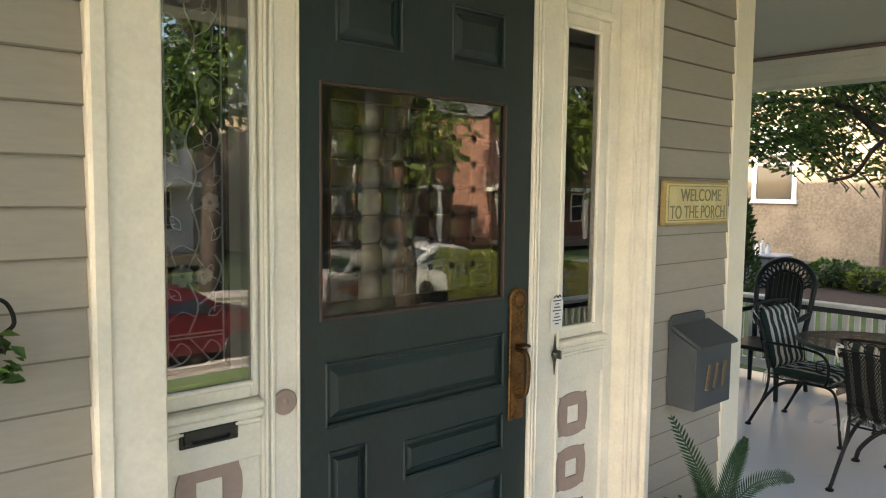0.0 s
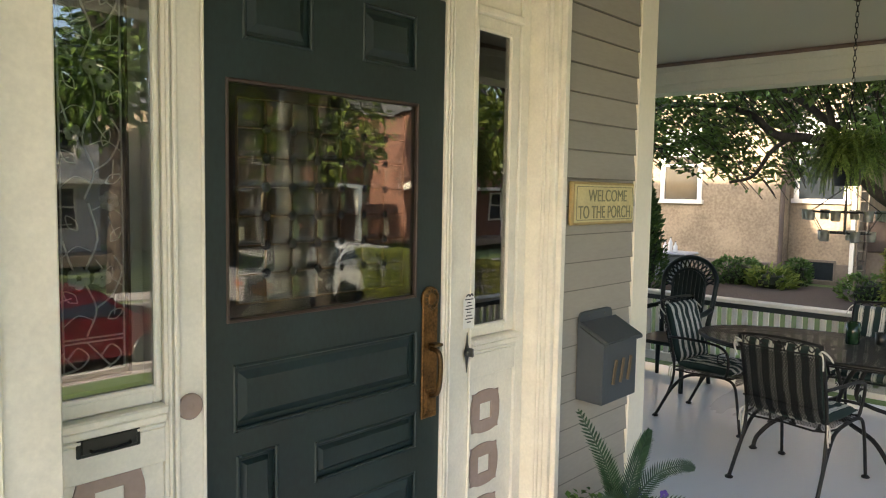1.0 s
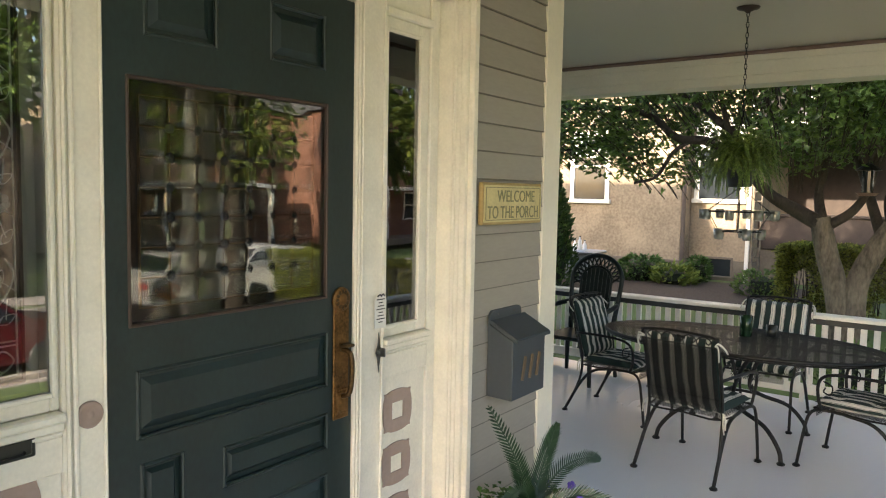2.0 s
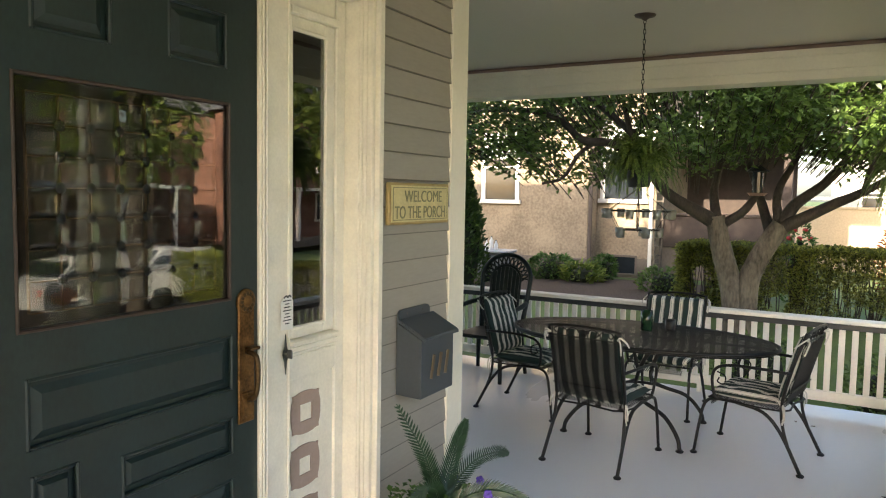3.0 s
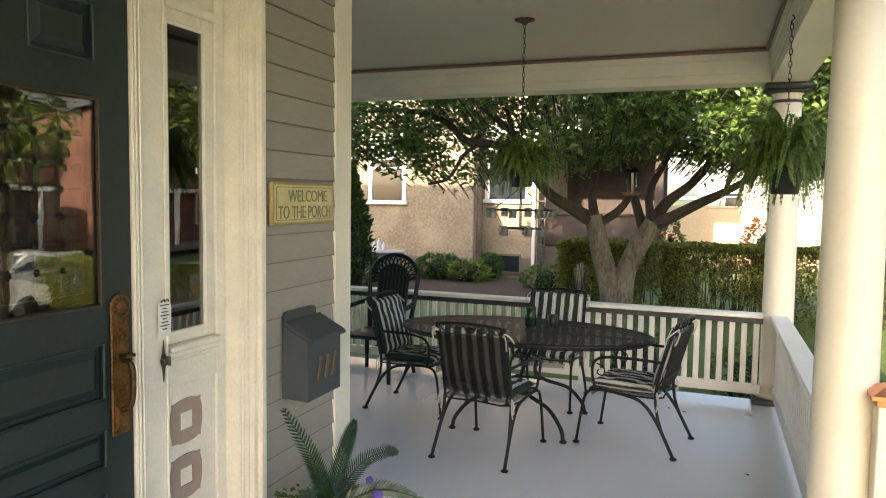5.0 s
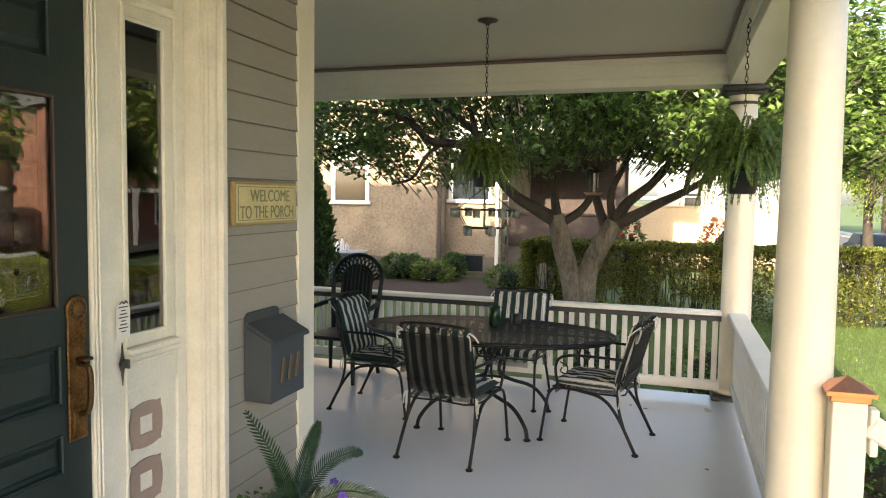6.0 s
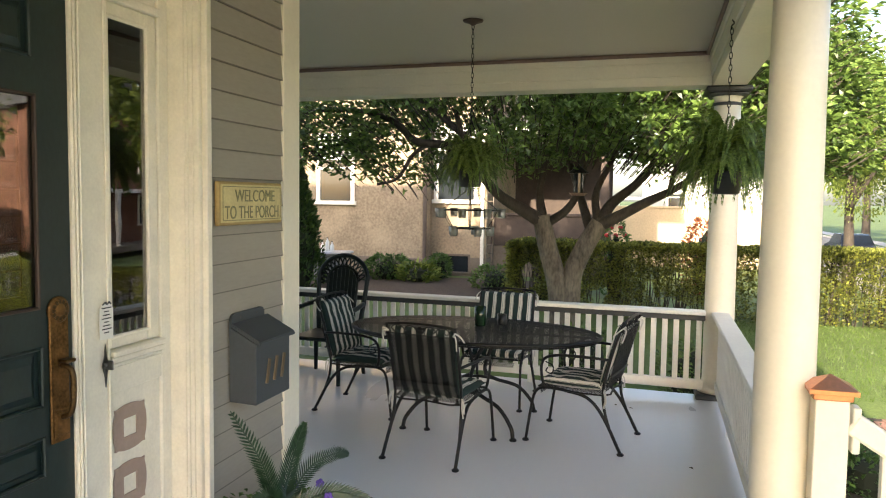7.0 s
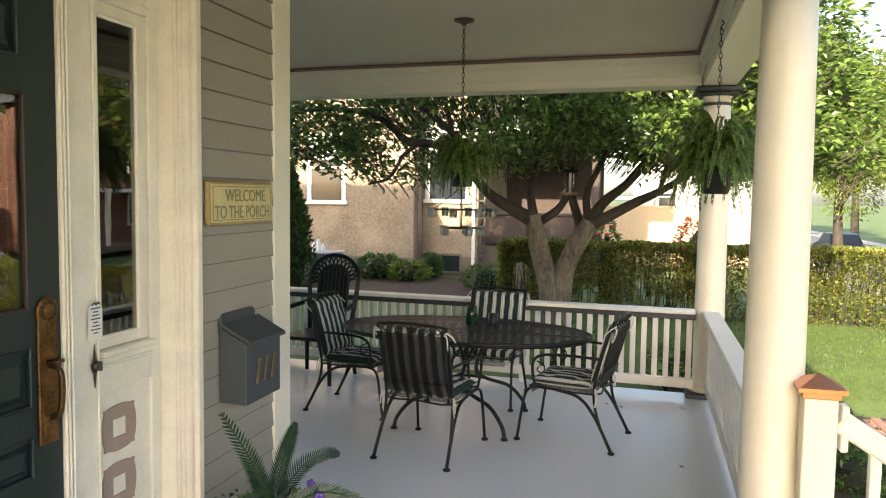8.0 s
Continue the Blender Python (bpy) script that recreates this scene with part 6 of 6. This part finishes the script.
HX0, HX1, HY0, HY1, HH = 15.25, 16.3, -13.0, 3.0, 1.42
hedge = thing("hedge", (0, 0, 0), "long clipped green hedge along the lawn", "hedge")
rnd = random.Random(61)
bm = bmesh.new()
for k in range(420):
    y = HY1 - (HY1 - HY0) * rnd.random() ** 1.2
    x, g = rnd.uniform(HX0 + 0.2, HX1 - 0.2), ground_z(15.5, y)
    tube(bm, [(x, y, g - 0.05), (x + rnd.gauss(0, 0.06), y + rnd.gauss(0, 0.06), g + 0.6), (x + rnd.gauss(0, 0.12), y + rnd.gauss(0, 0.12), g + HH - 0.08)], 0.014, 4, 2, r_end=0.006)
tagged(part("stem", bm, BARK, hedge, "bare brown inner stems"), kind="stuff")
spots = []
for k in range(100000):
    y = HY1 - (HY1 - HY0) * rnd.random() ** 1.3
    g = ground_z(15.5, y)
    u = rnd.random()
    lump = 0.06 * noise.noise((1.7 * y, 3.1, 0))
    if u < 0.66:
        z = HH * rnd.random() ** 0.8
        if noise.noise((0.5, y * 3.2, z * 2.4)) < -0.34 + 0.08 * (z < 0.4):
            continue
        x = HX0 + lump + abs(rnd.gauss(0, 0.11)) if rnd.random() < 0.62 else rnd.uniform(HX0 + 0.2, HX1)
        spots.append(((x, y, g + z), (-1, 0, 0.5)))
    elif u < 0.95:
        x = rnd.uniform(HX0, HX1)
        spots.append(((x, y, g + HH - abs(rnd.gauss(0, 0.07)) + lump), (rnd.gauss(0, 0.6), 0, 1)))
    else:
        spots.append(((rnd.uniform(HX0, HX1), HY1 + rnd.gauss(0, 0.06), GZ + HH * rnd.random()), (0, 1, 0.5)))
leaves("foliage", LEAF_HEDGE, spots, hedge, 0.07, 0.0, 0.6, 62)


feeder = thing("bird_feeder", (11.4, 1.30, 0), "small dark bird feeder hung in the tree", "bird feeder")
part("roof", lathe(bmesh.new(), [(0.15, 2.15), (0.16, 2.16), (0.02, 2.26)], 14), IRON, feeder)
part("tube", lathe(bmesh.new(), [(0.07, 1.86), (0.07, 2.15)], 12), GLASS_DARK, feeder)
part("tray", lathe(bmesh.new(), [(0.10, 1.82), (0.14, 1.86), (0.13, 1.86)], 14), BROWN, feeder)
part("wire", tube(bmesh.new(), [(0, 0, 2.25), (0.0, 0.02, 2.9)], 0.006, 4, smooth=False), IRON, feeder)


# ---- the neighbouring house ----
def sash_window(parent, x, y0, y1, z0, z1, sign=-1, trim=0.13):
    """A double-hung window in a wall that faces -x (or along y if turned by its parent)."""
    w = new("window")
    w.parent = parent
    w.location = (x, (y0 + y1) / 2, z0)
    hw, h = (y1 - y0) / 2, z1 - z0
    part("frame", boxes((-0.05, 0.0, -hw, -hw + trim, 0, h), (-0.05, 0.0, hw - trim, hw, 0, h), (-0.05, 0.0, -hw + trim, hw - trim, h - trim, h), (-0.03, 0.02, -hw + trim, hw - trim, h * 0.5 - 0.03, h * 0.5 + 0.03), bevel=0.01), WHITE, w)
    part("sill", boxes((-0.10, 0.0, -hw - 0.05, hw + 0.05, -0.06, 0.06), bevel=0.01), WHITE, w)
    part("pane", boxes((-0.012, 0.0, -hw + trim, hw - trim, 0.06, h - trim), bevel=0), GLASS_DARK, w)
    part("blind", boxes((-0.016, -0.013, -hw + trim, hw - trim, h * 0.62, h - trim), bevel=0), PAPER, w)
    return w


nb = thing("neighbour_house", (0, 0, 0), "tan stucco house with white sash windows", "house")
NXF, NXB = 20.7, 21.5
part("wall", boxes((NXF, 30, 6.62, 16, GZ - 0.1, 8.2), bevel=0.02), STUCCO, nb)
part("wall", boxes((NXB, 30, 4.9, 6.62, GZ - 0.1, 8.2), bevel=0.02), STUCCO, nb)
part("foundation", boxes((NXF - 0.06, 21, 6.60, 16, GZ - 0.1, GZ + 0.55), (NXB - 0.06, 22, 4.88, 6.62, GZ - 0.1, GZ + 0.55), bevel=0.02), STONE, nb)
sash_window(nb, NXF, 8.72, 9.95, 1.56, 3.6)
sash_window(nb, NXF, 11.2, 12.4, 1.56, 3.6)
sash_window(nb, NXB, 5.17, 6.52, 1.64, 3.9)
sash_window(nb, NXF, 8.72, 9.95, 5.2, 7.0)
base_win = new("basement_window")
base_win.parent = nb
base_win.location = (NXB - 0.06, 5.86, -0.42)
part("frame", boxes((-0.02, 0.01, -0.48, -0.42, 0, 0.52), (-0.02, 0.01, 0.42, 0.48, 0, 0.52), (-0.02, 0.01, -0.42, 0.42, 0.46, 0.52), (-0.03, 0.01, -0.5, 0.5, -0.05, 0)), STONE, base_win)
part("pane", boxes((-0.01, 0.005, -0.42, 0.42, 0, 0.46), bevel=0), GLASS_DARK, base_win)
part("downpipe", tube(bmesh.new(), [(NXF + 0.0, 6.56, -0.45), (NXF, 6.56, 8.0)], 0.06, 8, smooth=False), mat("dark_downpipe", (0.10, 0.075, 0.06), 0.6), nb, "dark brown downpipe")
part("downpipe", boxes((NXB - 0.1, NXB - 0.005, 4.98, 5.08, GZ, 8.0)), WHITE, nb, "white square downpipe")
# recessed side porch of that house, its shade put into the dark wall colour
part("porch_wall", boxes((26.0, 26.2, 1.6, 4.9, GZ - 0.1, 8.2), bevel=0), SHADE_RENDER, nb)
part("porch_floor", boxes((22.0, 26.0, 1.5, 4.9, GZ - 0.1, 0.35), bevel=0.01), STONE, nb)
part("porch_parapet", boxes((21.95, 22.15, 1.5, 4.88, 0.36, 1.25), (21.9, 22.2, 1.45, 4.89, 1.251, 1.33), bevel=0.02), SHADE_RENDER, nb)
part("porch_post", boxes((21.98, 22.2, 1.48, 1.72, 1.331, 3.6), bevel=0.02), SHADE_RENDER, nb)
part("porch_roof", boxes((21.3, 26.2, 1.0, 4.95, 3.6, 3.85), bevel=0.02), WHITE, nb)
bm = bmesh.new()
v = [bm.verts.new(c) for c in ((21.2, 0.9, 3.851), (26.2, 0.9, 3.851), (26.2, 4.89, 3.851), (21.2, 4.89, 3.851), (26.2, 0.9, 4.7), (26.2, 4.89, 4.7))]
for q in ((0, 1, 4), (3, 5, 2), (0, 4, 5, 3), (0, 3, 2, 1), (1, 2, 5, 4)):
    bm.faces.new([v[i] for i in q])
part("porch_shingles", bm, ROOFM, nb)
sash_window(nb, 26.0, 3.4, 4.5, 4.9, 7.0)
sash_window(nb, 26.0, 2.0, 3.1, 4.9, 7.0)
bm = bmesh.new()
v = [bm.verts.new(c) for c in ((20.0, 1.0, 8.2), (30.6, 1.0, 8.2), (30.6, 16.6, 8.2), (20.0, 16.6, 8.2), (25.3, 4.5, 11.0), (25.3, 13.0, 11.0))]
for q in ((0, 1, 4), (2, 3, 5), (0, 4, 5, 3), (1, 2, 5, 4), (0, 3, 2, 1)):
    bm.faces.new([v[i] for i in q])
part("roof", bm, ROOFM, nb)
trellis = thing("trellis", (21.2, 4.75, GZ), "grey wooden ladder trellis by the wall", "trellis")
part("upright", boxes((-0.02, 0.02, -0.11, -0.08, 0, 2.9)), TRUNK, trellis)
part("upright", boxes((-0.02, 0.02, 0.08, 0.11, 0, 2.9)), TRUNK, trellis)
for k in range(11):
    part("rung", boxes((-0.025, -0.0, -0.10, 0.10, 0.2 + 0.25 * k, 0.23 + 0.25 * k)), TRUNK, trellis)
ac = thing("grill_cart", (18.6, 8.55, GZ), "grey garden cart with white bottles", "cart")
part("cabinet", boxes((-0.4, 0.4, -0.3, 0.3, 0.0, 0.76), bevel=0.03), mat("grey_cart_paint", (0.22, 0.23, 0.24), 0.5), ac)
part("lid", boxes((-0.46, 0.46, -0.5, 0.35, 0.761, 0.83), bevel=0.03), mat("pale_cart_top", (0.42, 0.43, 0.44), 0.4), ac)
for k in range(3):
    bt = thing("bottle", (18.6, 8.78 - 0.14 * k, GZ + 0.83), "white plastic bottle on the cart", "bottle", "bottles on the cart")
    part("body", lathe(bmesh.new(), [(0.05, 0), (0.055, 0.02), (0.055, 0.14 + 0.1 * (k == 1)), (0.02, 0.2 + 0.1 * (k == 1)), (0.02, 0.24 + 0.1 * (k == 1))], 12), PAPER, bt, smooth=True)
    part("cap", lathe(bmesh.new(), [(0.024, 0.241 + 0.1 * (k == 1)), (0.024, 0.265 + 0.1 * (k == 1))], 10), BLACK, bt)


# ---- cars and the opposite side of the street ----
def car(place, rz, paint, label):
    c = thing("car", place, label, "car", "parked cars", rz=rz)
    prof = [(-2.2, 0.45), (-2.22, 0.75), (-2.1, 0.95), (-1.75, 1.0), (-1.2, 1.42), (-0.9, 1.48), (0.3, 1.47), (0.55, 1.42), (1.15, 1.0), (1.95, 0.86), (2.15, 0.72), (2.2, 0.45), (2.15, 0.28), (-2.15, 0.28)]
    bm = bmesh.new()
    cols = []
    for y, k in ((-0.86, 0.0), (-0.8, 0.02), (0.8, 0.02), (0.86, 0.0)):
        cols.append([bm.verts.new((x, y * (0.80 if z > 1.2 else (0.93 if z > 0.99 else 1.0)), z + k)) for x, z in prof])
    n = len(prof)
    for a, b in zip(cols, cols[1:]):
        for k in range(n):
            bm.faces.new((a[k], a[(k + 1) % n], b[(k + 1) % n], b[k]))
    bm.faces.new(cols[0][::-1])
    bm.faces.new(cols[-1])
    bmesh.ops.recalc_face_normals(bm, faces=bm.faces[:])
    part("body", bm, paint, c, smooth=False)
    for s in (1, -1):
        bm = bmesh.new()
        q = [(-1.55, 1.03), (-1.13, 1.37), (0.28, 1.4), (0.5, 1.36), (0.98, 1.03)]
        v = [bm.verts.new((x, s * (0.815 if z < 1.2 else 0.70), z)) for x, z in q]
        bm.faces.new(v if s < 0 else v[::-1])
        part("side_window", bm, GLASS_DARK, c)
        for wx in (-1.35, 1.35):
            w = new("wheel")
            w.parent = c
            w.location = (wx, s * 0.80, 0.32)
            m = Matrix.Rotation(radians(90), 4, "X")
            part("tyre", lathe(bmesh.new(), [(0.2, -0.1), (0.3, -0.1), (0.32, -0.07), (0.32, 0.07), (0.3, 0.1), (0.2, 0.1)], 20, m=m), BLACK, w, smooth=True)
            part("rim", lathe(bmesh.new(), [(0.2, -0.105), (0.19, -0.108), (0.03, -0.09), (0.03, 0.09), (0.19, 0.108), (0.2, 0.105)], 16, m=m), STEEL, w)
    for x0, x1, z0, z1, nm in ((0.60, 1.12, 1.40, 1.03, "windscreen"), (-1.25, -1.70, 1.40, 1.03, "rear_window")):
        bm = bmesh.new()
        sg = 1 if x1 > 0 else -1
        v = [bm.verts.new(p) for p in ((x0 + sg * 0.03, -0.62, z0), (x0 + sg * 0.03, 0.62, z0), (x1 + sg * 0.03, 0.72, z1), (x1 + sg * 0.03, -0.72, z1))]
        bm.faces.new(v)
        part(nm, bm, GLASS_DARK, c)
    for s in (1, -1):
        part("headlight", boxes((2.08, 2.17, s * 0.62 - 0.16, s * 0.62 + 0.16, 0.66, 0.78), bevel=0.02), CLEAR_GLASS, c)
        part("tail_light", boxes((-2.24, -2.15, s * 0.68 - 0.12, s * 0.68 + 0.12, 0.72, 0.88), bevel=0.02), BLOOM, c)
    return c


def paint(name, c):
    return mat(name, c, 0.22, 0.0, vary=0.04, bump=0)


car((5.4, -9.9, STREET_Z + 0.01), 3, paint("dark_red_car_paint", (0.09, 0.010, 0.014)), "dark red parked car beside the kerb")
car((13.2, -13.4, STREET_Z + 0.01), 0, paint("white_car_paint", (0.75, 0.75, 0.72)), "white car standing in the street")
car((16.2, -14.5, STREET_Z + 0.01), 180, paint("silver_car_paint", (0.5, 0.5, 0.5)), "silver parked car across the street")
car((45.0, -9.95, STREET_Z + 0.01), 0, paint("black_car_paint", (0.02, 0.022, 0.025)), "black parked car down the street").scale = (1.0, 1.0, 1.12)


def far_house(place, w, d, h, material, label, seed, gable=2.6):
    """A house that faces +y, with windows, a porch and a gabled roof."""
    hs = thing("house", place, label, "house", "houses across the street")
    part("wall", boxes((-w / 2, w / 2, -d, 0, -0.1, h), bevel=0.02), material, hs)
    bm = bmesh.new()
    e = 0.4
    v = [bm.verts.new(c) for c in ((-w / 2 - e, e, h), (w / 2 + e, e, h), (w / 2 + e, -d - e, h), (-w / 2 - e, -d - e, h), (0, e, h + gable), (0, -d - e, h + gable))]
    for q in ((0, 1, 4), (2, 3, 5), (1, 2, 5, 4), (3, 0, 4, 5), (0, 3, 2, 1)):
        bm.faces.new([v[i] for i in q])
    bmesh.ops.recalc_face_normals(bm, faces=bm.faces[:])
    part("roof", bm, ROOFM, hs)
    for z in (1.2, 4.1):
        for k in range(3):
            x = -w / 2 + w * (k + 0.5) / 3
            if z < 2 and k == 1:
                part("front_door", boxes((x - 0.5, x + 0.5, -0.02, 0.05, 0.3, 2.5)), BROWN, hs)
                continue
            wd = new("window")
            wd.parent = hs
            wd.location = (x, 0, z)
            part("frame", boxes((-0.6, -0.5, 0, 0.06, 0, 1.6), (0.5, 0.6, 0, 0.06, 0, 1.6), (-0.5, 0.5, 0, 0.06, 1.5, 1.6), (-0.65, 0.65, 0, 0.1, -0.08, 0), (-0.5, 0.5, 0, 0.05, 0.76, 0.84)), WHITE, wd)
            part("pane", boxes((-0.5, 0.5, -0.01, 0.02, 0, 1.5), bevel=0), GLASS_DARK, wd)
    part("porch_roof", boxes((-w / 2, w / 2, 0.0, 2.0, 2.9, 3.1)), WHITE, hs)
    for k in range(4):
        x = -w / 2 + 0.2 + (w - 0.4) * k / 3
        part("porch_post", boxes((x - 0.1, x + 0.1, 1.75, 1.95, 0.0, 2.9)), WHITE, hs)
    part("porch_deck", boxes((-w / 2, w / 2, 0.0, 2.0, -0.1, 0.25)), STONE, hs)
    return hs


SIDING = mat("pale_grey_siding", (0.50, 0.50, 0.47), 0.6, vary=0.06)
far_house((9.0, -26.0, STREET_Z + 0.4), 9, 9, 6.0, SIDING, "pale grey clapboard house across the street", 1)
far_house((-4.0, -26.0, STREET_Z + 0.4), 9, 9, 6.2, BRICKM, "red brick house across the street", 2)
far_house((21.5, -26.5, STREET_Z + 0.4), 9.5, 9, 6.4, STUCCO, "tan house across the street", 3)
far_house((33.5, -24.0, STREET_Z + 0.4), 9, 9, 7.0, BRICKM, "tall red brick house with white porch", 4)
far_house((52.0, 1.0, STREET_Z + 0.4), 10, 9, 6.4, SIDING, "pale house beyond the garden wall", 6)
far_house((58.0, -25.5, STREET_Z + 0.4), 10, 9, 6.4, SIDING, "pale house far down the street", 5)
pale = bpy.data.objects["house.004"]
for y0 in (-5.6, -2.6):
    sash_window(pale, -5.0, y0, y0 + 1.2, 2.3, 3.9)
for i, (x, y) in enumerate(((37.0, -16.2), (13.0, -16.2))):
    pl = thing("utility_pole", (x, y, STREET_Z), "weathered utility pole beside the street", "pole", "utility poles")
    part("pole", tube(bmesh.new(), [(0, 0, -0.1), (0, 0, 9.5)], 0.14, 9, smooth=False, r_end=0.1), BARK, pl)
    part("cross_arm", boxes((-0.06, 0.06, -1.1, 1.1, 8.7, 8.85)), BARK, pl)
for k, (z0, dy) in enumerate(((7.25, 0.9), (7.3, -0.9), (5.3, 0.0))):
    tagged(part("overhead_wire", tube(bmesh.new(), [(-40, -16.2 + dy, z0), (13, -16.2 + dy, z0 - 0.03), (25, -16.2 + dy, z0 - 0.35), (37, -16.2 + dy, z0), (60, -16.2 + dy, z0 - 0.4), (90, -16.2 + dy, z0)], 0.02, 5, 5), BLACK), "thin black overhead wire", "wire", "overhead wires")
